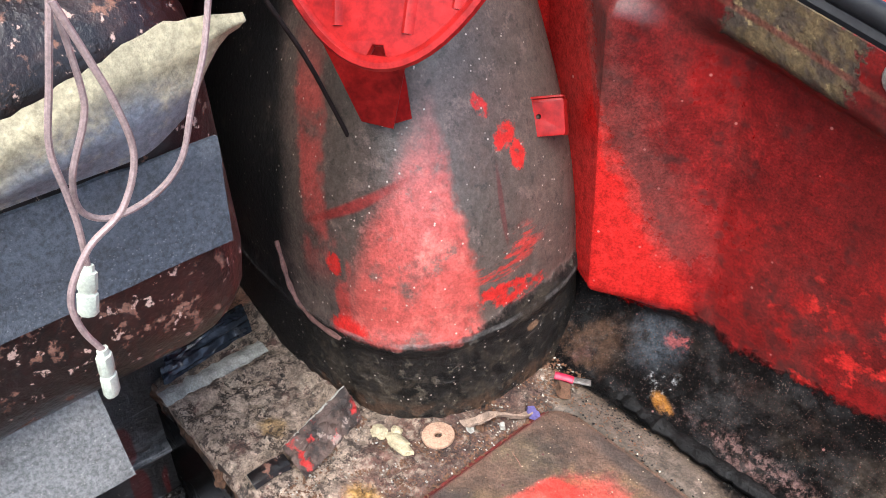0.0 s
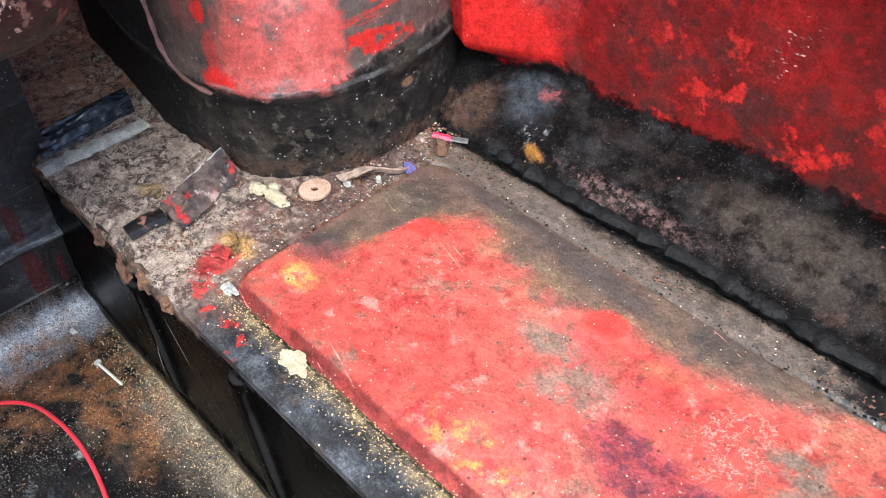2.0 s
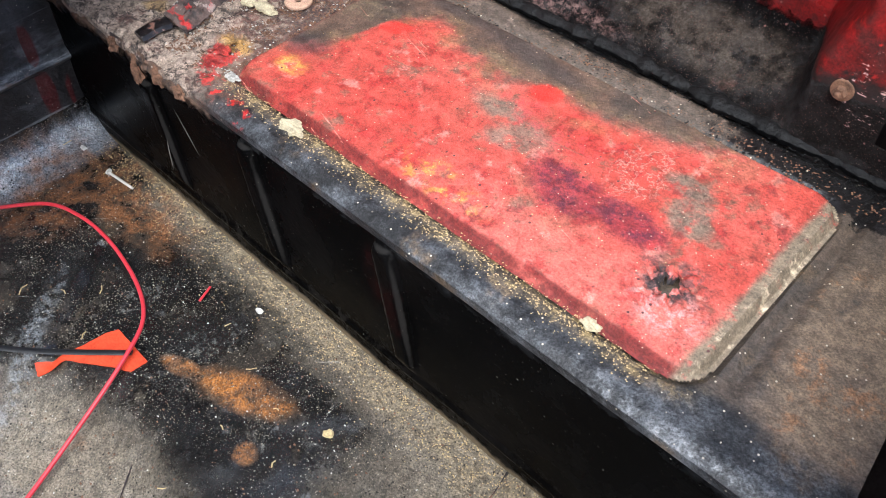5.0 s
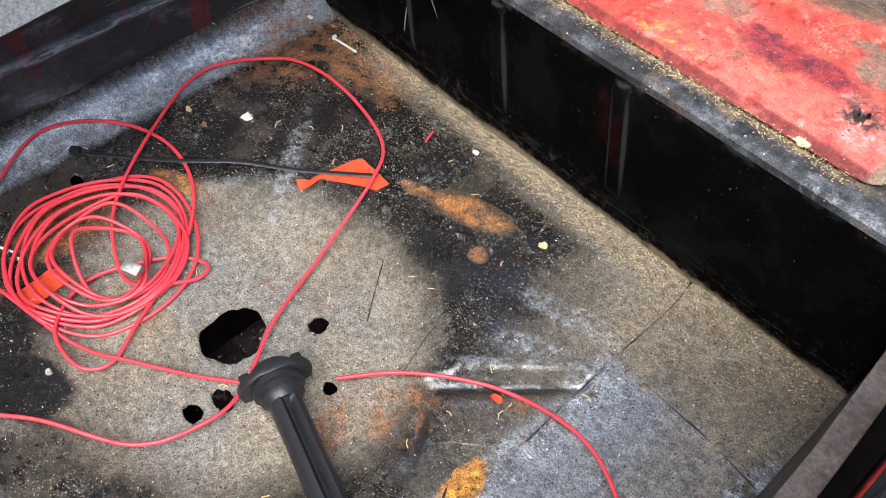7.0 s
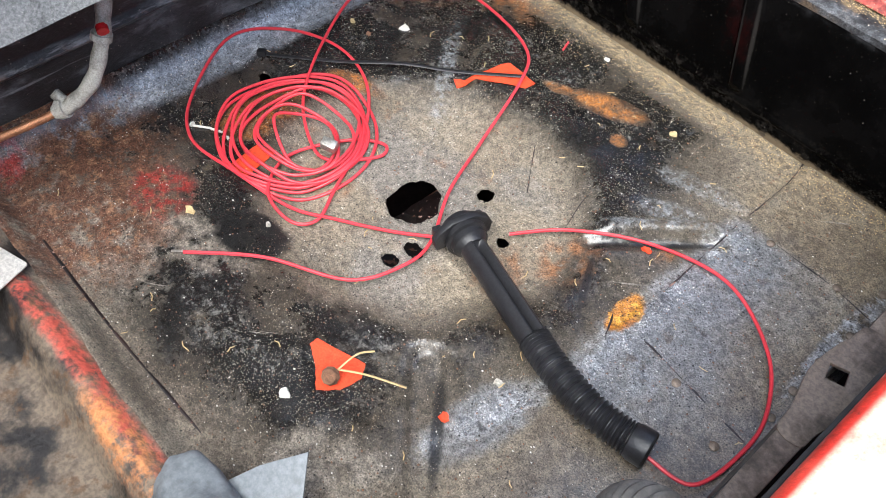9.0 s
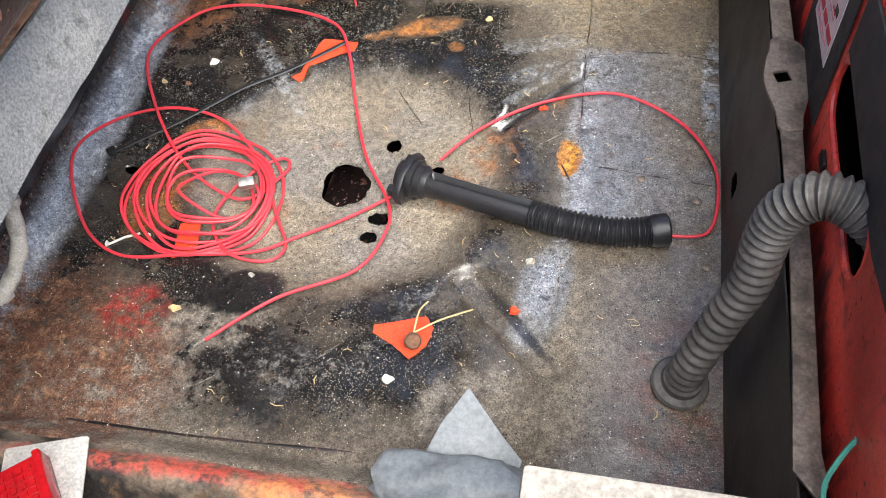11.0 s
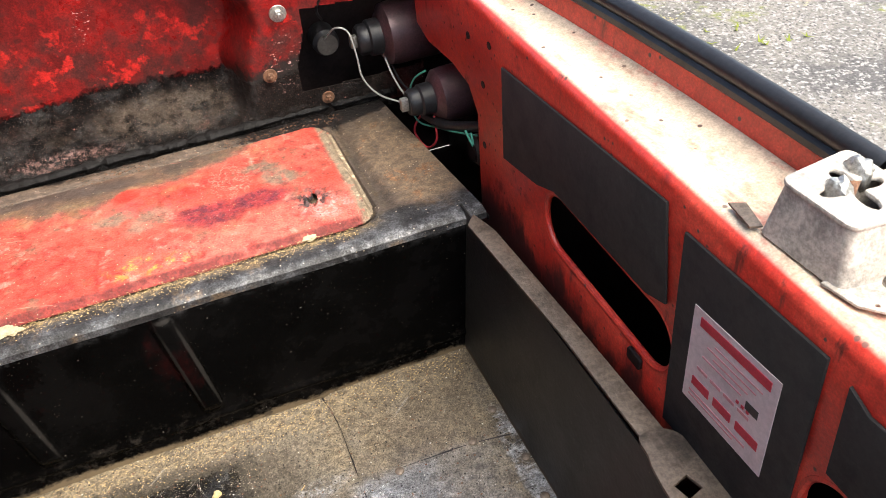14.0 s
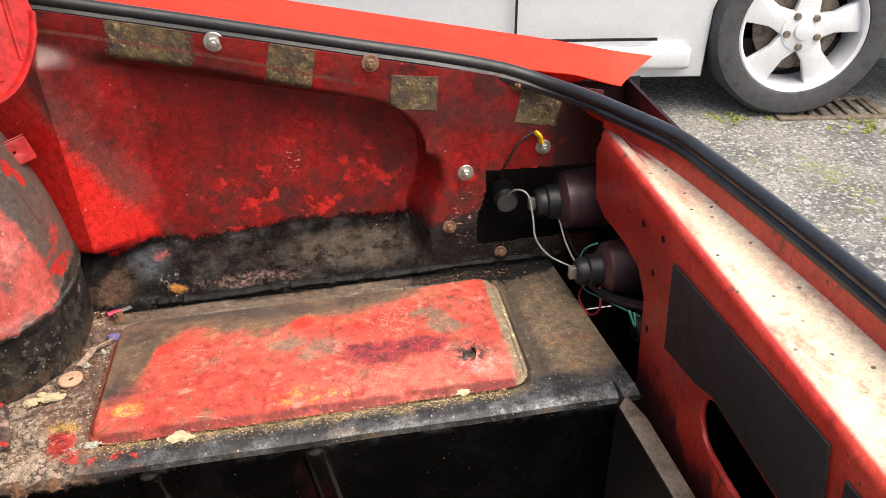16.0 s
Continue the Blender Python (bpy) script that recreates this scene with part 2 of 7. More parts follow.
    def matte(s, mask, gloss=0.05):
        """Takes the shine away where the mask says so."""
        nd = s.nt.nodes.new("ShaderNodeMix")
        s.set(nd.inputs[0], mask)
        s.set(nd.inputs[2], s.gloss if s.spec is None else s.spec)
        s.set(nd.inputs[3], gloss)
        s.spec = nd.outputs[0]
        return s

    def relief(s, h, amount):
        h = s.mul(h, amount)
        s.height = h if s.height is None else s.math('ADD', s.height, h)
        return s

    def done(s, depth=0.002):
        s.set(s.bsdf.inputs["Base Color"], s.colour)
        s.set(s.bsdf.inputs["Roughness"], s.rough)
        if s.spec is not None:
            s.set(s.bsdf.inputs["Specular IOR Level"], s.spec)
        if s.height is not None:
            nd = s.nt.nodes.new("ShaderNodeBump")
            nd.inputs["Distance"].default_value = depth
            s.set(nd.inputs["Height"], s.height)
            s.nt.links.new(nd.outputs[0], s.bsdf.inputs["Normal"])
            if s.coat is not None:
                film = s.nt.nodes.new("ShaderNodeBump")
                film.inputs["Distance"].default_value = depth * s.lump
                s.set(film.inputs["Height"], s.height)
                s.nt.links.new(film.outputs[0], s.bsdf.inputs["Coat Normal"])
        if s.coat is not None:
            s.set(s.bsdf.inputs["Coat Weight"], s.coat)
            s.bsdf.inputs["Coat Roughness"].default_value = s.sheen
            s.bsdf.inputs["Coat IOR"].default_value = 1.75
        return s.mat


def plain(name, colour, rough=0.5, metal=0.0, vary=0.35, scale=60.0, bump=0.3, gloss=0.5):
    """A simple worn surface: two scales of variation and a fine relief."""
    L = Look(name, colour, rough, metal, gloss)
    dark = tuple(c * (1 - vary) for c in colour)
    L.grime(dark, scale, 0.42, 0.68, min(1, rough + 0.15))
    L.grime(tuple(min(1, c * (1 + vary * .6) + 0.01) for c in colour), scale * 5, 0.55, 0.75, amount=0.5)
    L.grain(min(0.3, vary * 0.8), scale * 9)
    L.relief(L.noise(scale * 6, 5), bump)
    return L.done(0.0008)

# ---- materials ----


def floor_look():
    L = Look("boot_floor_paint", (0.172, 0.146, 0.112), 0.6, gloss=0.4)
    L.grime((0.080, 0.062, 0.045), 8, 0.38, 0.66, amount=0.8)
    L.grime((0.21, 0.178, 0.135), 30, 0.5, 0.74, amount=0.6)
    # the pale round where the spare wheel lay, and the tar round it
    disc = L.blob((-0.420, -0.350, 0), (0.168, 0.152), 20, 0.42, 0.16, 10)
    ring_out = L.blob((-0.462, -0.320, 0), (0.285, 0.300), 0, 0.5, 0.26, 12)
    front = L.any(L.blob((-0.76, -0.26, 0), (0.17, 0.42), 0, 0.4, 0.2, 10), L.blob((-0.475, -0.130, 0), (0.215, 0.082), -2, 0.35, 0.16, 16, square=True))
    left = L.blob((-0.41, -0.585, 0), (0.20, 0.085), 8, 0.8, 0.5, 18)
    tar = L.any(L.mul(ring_out, L.math('SUBTRACT', 1.0, disc)), front, left)
    thin = L.step(L.noise(20, 8, 0.72), 0.20, 0.40)
    tar = L.mul(tar, thin)
    L.lay((0.006, 0.0056, 0.0056), tar, 0.18)
    L.grime((0.062, 0.048, 0.035), 6, 0.50, 0.66, 0.6, 0.7, 8, mask=tar)
    L.grime((0.05, 0.050, 0.052), 40, 0.58, 0.70, 0.3, 0.7, 8, mask=tar)
    dust = L.mul(L.step(L.noise(11, 8, 0.7), 0.50, 0.68), L.step(L.noise(120, 8, 0.8), 0.46, 0.62))
    L.lay((0.30, 0.285, 0.265), L.mul(dust, tar), 0.7, 0.45)
    L.lay((0.004, 0.0038, 0.004), L.mul(tar, L.step(L.noise(16, 8, 0.74), 0.56, 0.62)), 0.14, 0.9)
    L.grime((0.085, 0.065, 0.043), 14, 0.58, 0.70, 0.7, 0.75, 8, mask=tar)
    L.lay((0.205, 0.172, 0.128), disc, 0.66)
    L.grime((0.115, 0.092, 0.066), 13, 0.42, 0.66, mask=disc, amount=0.85)
    L.grime((0.29, 0.255, 0.205), 26, 0.48, 0.72, mask=disc, amount=0.7)
    L.grime((0.165, 0.155, 0.145), 7, 0.48, 0.62, mask=disc, amount=0.6)
    L.grime((0.19, 0.095, 0.045), 30, 0.60, 0.74, mask=disc, amount=0.6)
    slick = L.mul(L.math('MAXIMUM', tar, 0.0), L.step(L.noise(26, 7, 0.7), 0.40, 0.56))
    # sandy dirt along the step and the back corner
    sand = L.any(L.blob((-0.36, -0.008, 0), (0.38, 0.032), -2, 0.35, 0.25, 26), L.blob((-0.11, -0.065, 0), (0.09, 0.060), 0, 0.5, 0.35, 16), L.blob((-0.045, -0.14, 0), (0.05, 0.17), 0, 0.5, 0.35, 16))
    L.lay((0.175, 0.142, 0.098), L.mul(sand, L.step(L.noise(30, 7), 0.30, 0.52)), 0.9)
    L.grime((0.25, 0.195, 0.125), 60, 0.52, 0.70, mask=sand, amount=0.7)
    L.grime((0.10, 0.075, 0.048), 18, 0.54, 0.68, mask=sand, amount=0.7)
    back = L.step(L.math('ADD', L.axis(0), L.mul(L.math('SUBTRACT', L.noise(12, 5), 0.5), 0.06)), -0.165, -0.10)
    L.lay((0.125, 0.098, 0.068), L.mul(back, L.step(L.noise(14, 7), 0.3, 0.55)), 0.5, 0.8)
    L.grime((0.055, 0.046, 0.038), 22, 0.54, 0.68, 0.5, 0.75, mask=back)
    # grey primer where the paint is rubbed through, paled in place of sky sheen
    x, y = L.axis(0), L.axis(1)
    jag = L.mul(L.math('SUBTRACT', L.noise(60, 8, 0.75), 0.5), 0.016)
    xr = L.math('ADD', x, jag)
    beyond = L.mul(L.step(L.math('ADD', xr, L.wander((16, 0.05))), -0.182, -0.160), L.mul(L.step(y, -0.125, -0.140), L.step(L.math('ADD', y, L.mul(jag, 2.0)), -0.425, -0.395)))
    grey = L.any(L.mul(beyond, L.step(L.math('ADD', x, L.mul(L.math('SUBTRACT', L.noise(14, 7, 0.7), 0.5), 0.16)), -0.020, -0.140)), L.blob((-0.180, -0.490, 0), (0.026, 0.060), -10, 0.5, 0.4, 40))
    band = L.any(L.mul(beyond, L.step(xr, -0.138, -0.152)), L.blob((-0.178, -0.475, 0), (0.012, 0.070), -14, 0.5, 0.5, 40), L.blob((-0.017, -0.180, 0), (0.011, 0.080), 0, 0.6, 0.5, 40), L.blob((-0.150, -0.165, 0), (0.030, 0.030), 30, 0.7, 0.5, 40))
    L.lay((0.25, 0.250, 0.252), L.mul(grey, L.step(L.noise(18, 8, 0.72), 0.26, 0.48)), 0.25, 0.85)
    L.lay((0.42, 0.43, 0.45), L.mul(grey, L.step(L.noise(24, 8, 0.74, stretch=(0.5, 1, 1)), 0.52, 0.68)), 0.2, 0.6)
    L.lay((0.10, 0.074, 0.050), L.mul(grey, L.step(L.noise(36, 8, 0.75), 0.55, 0.62)), 0.5, 0.8)
    L.lay((0.40, 0.41, 0.43), L.mul(band, L.step(L.noise(26, 8, 0.74), 0.42, 0.58)), 0.22, 0.8)
    L.lay((0.56, 0.575, 0.59), L.mul(band, L.step(L.noise(90, 8, 0.78, stretch=(0.5, 1, 1)), 0.57, 0.63)), 0.26, 0.6)
    L.scratch((0.62, 0.635, 0.65), 8, 330, 0.58, 0.64, 0.26, mask=band, amount=0.35)
    L.lay((0.030, 0.027, 0.025), L.mul(band, L.step(L.noise(70, 8, 0.78, stretch=(0.5, 1, 1)), 0.57, 0.62)), 0.4, 0.8)
    worn = L.any(grey, band)
    L.set(L.bsdf.inputs["Metallic"], L.mul(worn, 0.6))
    slick = L.any(slick, worn, L.mul(back, 0.8))
    # pale scuffed streaks; the first is the groove ridge's highlight, painted on
    rub_glint = L.any(L.blob((-0.217, -0.197, 0), (0.058, 0.006), 45, 0.9, 0.3, 40), L.blob((-0.225, -0.128, 0), (0.048, 0.012), 14, 0.9, 0.6, 26), L.blob((-0.225, -0.178, 0), (0.034, 0.012), 28, 0.9, 0.6, 30),
                L.blob((-0.545, -0.210, 0), (0.075, 0.010), -50, 1.0, 0.6, 24))
    L.lay((0.27, 0.283, 0.30), L.mul(rub_glint, L.step(L.noise(90, 8, 0.76), 0.42, 0.62)), 0.28, 0.7)
    chalk = L.any(L.blob((-0.52, -0.575, 0), (0.075, 0.028), 25, 0.5, 0.7, 26), L.blob((-0.585, -0.64, 0), (0.09, 0.04), 0, 0.5, 0.7, 26), L.blob((-0.24, -0.62, 0), (0.05, 0.03), 40, 0.6, 0.8, 30))
    L.lay((0.23, 0.20, 0.165), L.mul(chalk, L.step(L.noise(50, 7), 0.36, 0.60)), 0.85, 0.8)
    # scuffs on the turned-up front edge, with its sky sheen painted in
    scuff_sheen = L.blob((-0.732, -0.28, 0), (0.018, 0.42), 0, 0.9, 0.45, 22)
    L.lay((0.22, 0.233, 0.258), scuff_sheen, 0.2, 0.85)
    L.lay((0.58, 0.60, 0.63), L.mul(scuff_sheen, L.step(L.noise(34, 8, 0.74, stretch=(1, 0.5, 1)), 0.48, 0.66)), 0.3, 0.7)
    slick = L.any(slick, scuff_sheen)
    # rust
    rust = L.any(L.blob((-0.374, -0.108, 0), (0.040, 0.015), 20, 0.9, 0.22, 30), L.blob((-0.432, -0.128, 0), (0.018, 0.007), 17, 0.9, 0.3, 40), L.blob((-0.329, -0.141, 0), (0.009, 0.008), 0, 0.9, 0.3, 60),
                 L.blob((-0.602, -0.302, 0), (0.034, 0.010), 24, 0.8, 0.25, 60), L.blob((-0.63, -0.42, 0), (0.030, 0.05), 0, 0.8, 0.5, 30))
    L.lay((0.15, 0.075, 0.036), L.mul(rust, L.step(L.noise(60, 8, 0.74), 0.36, 0.52)), 0.9, 0.9)
    L.lay((0.42, 0.165, 0.038), L.mul(rust, L.step(L.noise(40, 8, 0.72), 0.44, 0.62)), 0.9, 0.85)
    L.lay((0.045, 0.032, 0.025), L.mul(rust, L.step(L.noise(150, 7, 0.75), 0.56, 0.62)), 0.8, 0.8)
    faint = L.any(L.blob((-0.64, -0.05, 0), (0.09, 0.035), 0, 0.9, 0.6, 30), L.blob((-0.255, -0.30, 0), (0.028, 0.032), 0, 0.9, 0.7, 40), L.blob((-0.51, -0.42, 0), (0.03, 0.02), 0, 0.9, 0.8, 40), L.blob((-0.29, -0.36, 0), (0.02, 0.03), 0, 0.9, 0.8, 40), L.blob((-0.19, -0.225, 0), (0.008, 0.014), 0, 0.7, 0.6, 50), L.blob((-0.70, -0.10, 0), (0.05, 0.06), 0, 0.9, 0.6, 30))
    L.lay((0.25, 0.110, 0.045), L.mul(faint, L.step(L.noise(50, 7), 0.36, 0.66)), 0.9, 0.8)
    gold = L.blob((-0.170, -0.310, 0), (0.0135, 0.027), 8, 0.35, 0.45, 45)
    L.lay((0.40, 0.165, 0.030), gold, 0.85)
    L.lay((0.60, 0.33, 0.055), L.mul(gold, L.step(L.noise(70, 5), 0.46, 0.62)), 0.85)
    oldrust = L.blob((-0.70, -0.66, 0), (0.16, 0.13), 15, 0.5, 0.5, 14)
    L.lay((0.105, 0.048, 0.028), L.mul(oldrust, L.step(L.noise(34, 8, 0.72), 0.36, 0.54)), 0.9)
    L.lay((0.21, 0.115, 0.065), L.mul(oldrust, L.step(L.noise(64, 7, 0.7), 0.52, 0.64)), 0.9)
    L.lay((0.24, 0.018, 0.014), L.mul(L.any(L.blob((-0.60, -0.565, 0), (0.04, 0.032), 0, 0.5, 0.8, 30), L.blob((-0.735, -0.70, 0), (0.03, 0.05), 0, 0.5, 0.8, 30)), L.step(L.noise(60, 6), 0.40, 0.6)), 0.6, 0.85)
    L.lay((0.007, 0.0065, 0.0065), L.blob((-0.485, -0.525, 0), (0.042, 0.030), 20, 0.3, 0.3, 30), 0.5)
    L.lay((0.13, 0.058, 0.036), L.mul(L.blob((-0.035, -0.60, 0), (0.055, 0.11), 0, 0.8, 0.5, 20), L.step(L.noise(40, 6), 0.40, 0.62)), 0.8, 0.8)
    L.varnish(L.mul(slick, L.math('SUBTRACT', 1.0, L.mul(sand, 0.6))), 0.13)
    L.matte(L.mul(tar, 0.8), 0.08)
    # dark lines along the pressed grooves, painted in place of their shadow
    pit = L.any(L.blob((-0.210, -0.218, 0), (0.060, 0.006), 47, 0.8, 0.4, 40), L.blob((-0.200, -0.523, 0), (0.058, 0.006), -46, 0.8, 0.35, 40), L.blob((-0.222, -0.308, 0), (0.036, 0.004), -58, 0.9, 0.4, 40))
    L.lay((0.012, 0.011, 0.011), pit, 0.4, 0.9)
    # crumbs and scratches
    L.scratch((0.33, 0.31, 0.28), 40, 160, 0.71, 0.73, 0.5, amount=0.5)
    L.scratch((0.020, 0.018, 0.016), 65, 110, 0.70, 0.72, 0.6, mask=disc, amount=0.7)
    L.grain(0.46, 150, 8)
    L.grain(0.58, 620, 4)
    gritty = L.step(L.noise(9, 5), 0.40, 0.62)
    L.specks((0.55, 0.49, 0.40), 640, 0.07, 0.9, mask=gritty)
    L.specks((0.52, 0.47, 0.38), 560, 0.15, 0.9, mask=L.mul(tar, L.step(L.noise(7, 5, 0.6), 0.44, 0.58)))
    L.specks((0.46, 0.37, 0.26), 1000, 0.12, 0.9, mask=gritty)
    L.specks((0.42, 0.36, 0.28), 900, 0.10, 0.9, mask=L.mul(tar, gritty))
    L.specks((0.02, 0.018, 0.016), 340, 0.10, 0.8)
    L.specks((0.03, 0.025, 0.02), 700, 0.18, 0.8)
    L.relief(L.noise(420, 6, 0.7), 1.0)
    L.relief(L.noise(90, 8, 0.72), 1.0)
    L.relief(L.noise(24, 6), 0.9)
    return L.done(0.0024)


def black_wall_look():
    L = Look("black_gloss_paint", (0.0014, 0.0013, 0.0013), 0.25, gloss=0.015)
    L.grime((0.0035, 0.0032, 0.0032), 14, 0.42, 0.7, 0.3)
    L.grime((0.05, 0.046, 0.042), 60, 0.70, 0.78, 0.6, 0.5, 8, stretch=(1, 1, 0.3))
    L.grime((0.030, 0.005, 0.005), 9, 0.62, 0.80, 0.3, 0.6, stretch=(1, 1, 0.6))
    wob = L.math('ADD', L.axis(2), L.wander((38, 0.020), (140, 0.010)))
    L.lay((0.14, 0.108, 0.070), L.step(wob, 0.010, 0.003), 0.9)
    L.lay((0.030, 0.026, 0.022), L.mul(L.step(wob, 0.050, 0.010), L.step(L.noise(90, 8, 0.75), 0.50, 0.66)), 0.7, 0.7)
    crust = L.mul(L.step(L.math('ADD', L.axis(2), L.wander((44, 0.05))), 0.160, 0.168), L.step(L.math('ADD', L.axis(0), L.wander((20, 0.06))), -0.48, -0.51))
    L.lay((0.150, 0.098, 0.072), L.mul(crust, L.step(L.axis(1), 0.02, 0.01)), 0.95)
    L.lay((0.25, 0.150, 0.105), L.mul(crust, L.step(L.noise(120, 6, 0.7), 0.52, 0.62)), 0.95, 0.8)
    # worn lip under the shelf's edge
    lip = L.step(L.math('ADD', L.axis(2), L.wander((60, 0.012), (200, 0.006))), 0.158, 0.172)
    L.lay((0.030, 0.030, 0.031), L.mul(lip, L.step(L.noise(34, 8, 0.74), 0.46, 0.60)), 0.4, 0.8)
    L.relief(L.mul(crust, L.noise(150, 7, 0.74)), 4.0)
    # thin pale scratches; the ribs' edges get their highlight as paler paint
    scr = L.any(L.blob((-0.540, 0, 0.118), (0.0010, 0.020), -28, 0.6, 0.3, 200, axis=1), L.blob((-0.575, 0, 0.075), (0.0010, 0.016), 8, 0.6, 0.3, 200, axis=1))
    ribs = L.any(*(L.blob((q, 0, w), (0.0016, 0.050), -8, 0.8, 0.5, 160, axis=1) for q, w in ((-0.570, 0.088), (-0.428, 0.100), (-0.276, 0.105), (-0.292, 0.105))), *(L.blob((q, 0, w), (0.007, 0.0016), 0, 0.8, 0.5, 160, axis=1) for q, w in ((-0.445, 0.163), (-0.292, 0.164), (-0.586, 0.149))))
    L.lay((0.020, 0.0185, 0.017), ribs, 0.35, 0.7)
    L.lay((0.20, 0.18, 0.16), scr, 0.6, 0.8)
    L.specks((0.34, 0.31, 0.26), 420, 0.010, 0.9)
    L.specks((0.24, 0.21, 0.17), 1100, 0.016, 0.9)
    L.relief(L.noise(28, 6, 0.6), 0.7)
    L.relief(L.noise(140, 5), 0.2)
    return L.done(0.0012)


def rear_wall_look():
    L = Look("dull_black_paint", (0.018, 0.0165, 0.0155), 0.45, gloss=0.4)
    L.grime((0.022, 0.020, 0.018), 10, 0.42, 0.66, 0.6, 0.8)
    L.grime((0.055, 0.046, 0.038), 50, 0.62, 0.74, 0.8, 0.5, 8, stretch=(1, 1, 0.4))
    wob = L.math('ADD', L.axis(2), L.wander((38, 0.020)))
    L.lay((0.10, 0.078, 0.052), L.step(wob, 0.010, 0.003), 0.9)
    L.specks((0.24, 0.21, 0.17), 800, 0.02, 0.9)
    L.relief(L.noise(40, 6, 0.6), 0.6)
    L.relief(L.noise(220, 5), 0.3)
    return L.done(0.0012)


def shelf_look():
    L = Look("worn_shelf_metal", (0.082, 0.060, 0.043), 0.5)
    L.grime((0.045, 0.037, 0.031), 10, 0.40, 0.62, 0.45)
    L.grime((0.15, 0.100, 0.055), 20, 0.50, 0.70, 0.7, 0.8)
    y, x = L.axis(1), L.axis(0)
    lip = L.mul(L.step(y, 0.036, 0.024), L.step(x, -0.54, -0.46))
    L.lay((0.022, 0.0215, 0.022), lip, 0.36)
    L.lay((0.085, 0.088, 0.094), L.mul(lip, L.step(L.noise(20, 8, 0.74), 0.46, 0.64)), 0.3, 0.8)
    # bluish highlight painted on the lip's outer edge, towards the tail
    L.lay((0.24, 0.245, 0.255), L.mul(L.mul(L.step(y, 0.008, -0.004), L.step(x, -0.27, -0.12)), L.step(L.noise(30, 8, 0.74), 0.46, 0.62)), 0.35, 0.6)
    L.lay((0.11, 0.075, 0.045), L.mul(lip, L.step(L.noise(30, 6, 0.6), 0.54, 0.66)), 0.7, 0.8)
    sand = L.mul(L.step(L.math('ADD', y, L.mul(L.math('SUBTRACT', L.noise(30, 5), 0.5), 0.018)), 0.004, 0.016), L.mul(L.step(y, 0.046, 0.036), L.step(x, -0.06, -0.12)))
    L.lay((0.125, 0.090, 0.052), L.mul(sand, L.step(L.noise(40, 7, 0.7), 0.38, 0.58)), 0.9, 0.7)
    L.lay((0.24, 0.175, 0.085), L.mul(sand, L.step(L.noise(150, 6, 0.7), 0.50, 0.60)), 0.95, 0.85)
    ledge = L.step(x, -0.49, -0.53)
    L.lay((0.33, 0.245, 0.185), L.mul(ledge, L.step(L.noise(18, 8, 0.74), 0.28, 0.50)), 0.85)
    L.lay((0.42, 0.325, 0.245), L.mul(ledge, L.step(L.noise(44, 8, 0.74), 0.52, 0.64)), 0.9, 0.85)
    L.lay((0.085, 0.036, 0.028), L.mul(ledge, L.step(L.noise(36, 8, 0.76), 0.54, 0.62)), 0.9, 0.85)
    L.lay((0.040, 0.030, 0.026), L.mul(ledge, L.step(L.noise(70, 8, 0.76), 0.58, 0.63)), 0.7, 0.85)
    L.lay((0.27, 0.125, 0.075), L.mul(L.step(L.math('ADD', x, L.wander((30, 0.03))), -0.762, -0.772), L.step(L.noise(60, 7), 0.36, 0.54)), 0.9, 0.8)
    L.lay((0.30, 0.185, 0.075), L.blob((-0.633, 0.038, 0), (0.012, 0.009), 0, 0.6, 0.6, 160), 0.9, 0.8)
    crack = L.mul(ledge, L.step(L.math('ABSOLUTE', L.math('SUBTRACT', L.noise(20, 7, 0.7), 0.5)), 0.012, 0.004))
    L.lay((0.022, 0.016, 0.014), crack, 0.9, 0.85)
    L.relief(crack, -3.0)
    L.grime((0.045, 0.030, 0.024), 90, 0.54, 0.62, 0.9, 0.8, 8, mask=ledge)
    crumbs = L.blob((-0.545, 0.14, 0), (0.045, 0.16), 20, 0.4, 0.5, 40)
    L.lay((0.105, 0.045, 0.033), L.mul(crumbs, L.step(L.noise(160, 7, 0.74), 0.42, 0.56)), 0.95, 0.85)
    L.lay((0.060, 0.034, 0.027), L.mul(L.blob((-0.525, 0.165, 0), (0.030, 0.085), 12, 0.6, 0.5, 50), L.step(L.noise(110, 7, 0.74), 0.40, 0.54)), 0.95, 0.85)
    L.lay((0.42, 0.23, 0.06), L.blob((-0.530, 0.049, 0), (0.014, 0.010), 0, 0.9, 0.7, 60), 0.9, 0.85)
    L.lay((0.42, 0.02, 0.016), L.any(L.blob((-0.527, 0.028, 0), (0.012, 0.016), -20, 0.3, 0.9, 60), L.mul(L.blob((-0.490, 0.004, 0), (0.05, 0.010), -12, 0.3, 0.9, 60), L.step(L.noise(60, 6), 0.50, 0.58))), 0.5, 0.85)
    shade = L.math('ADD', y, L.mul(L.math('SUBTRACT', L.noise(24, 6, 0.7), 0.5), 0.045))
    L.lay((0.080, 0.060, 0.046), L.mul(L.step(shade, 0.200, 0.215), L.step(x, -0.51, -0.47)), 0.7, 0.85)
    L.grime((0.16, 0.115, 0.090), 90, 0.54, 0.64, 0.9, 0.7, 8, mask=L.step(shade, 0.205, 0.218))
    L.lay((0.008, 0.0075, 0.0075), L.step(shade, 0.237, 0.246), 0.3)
    L.varnish(L.mul(L.mul(lip, 0.3), L.step(L.noise(30, 8, 0.74), 0.48, 0.60)), 0.2)
    L.matte(L.any(L.step(shade, 0.228, 0.240), L.mul(lip, 0.6)), 0.08)
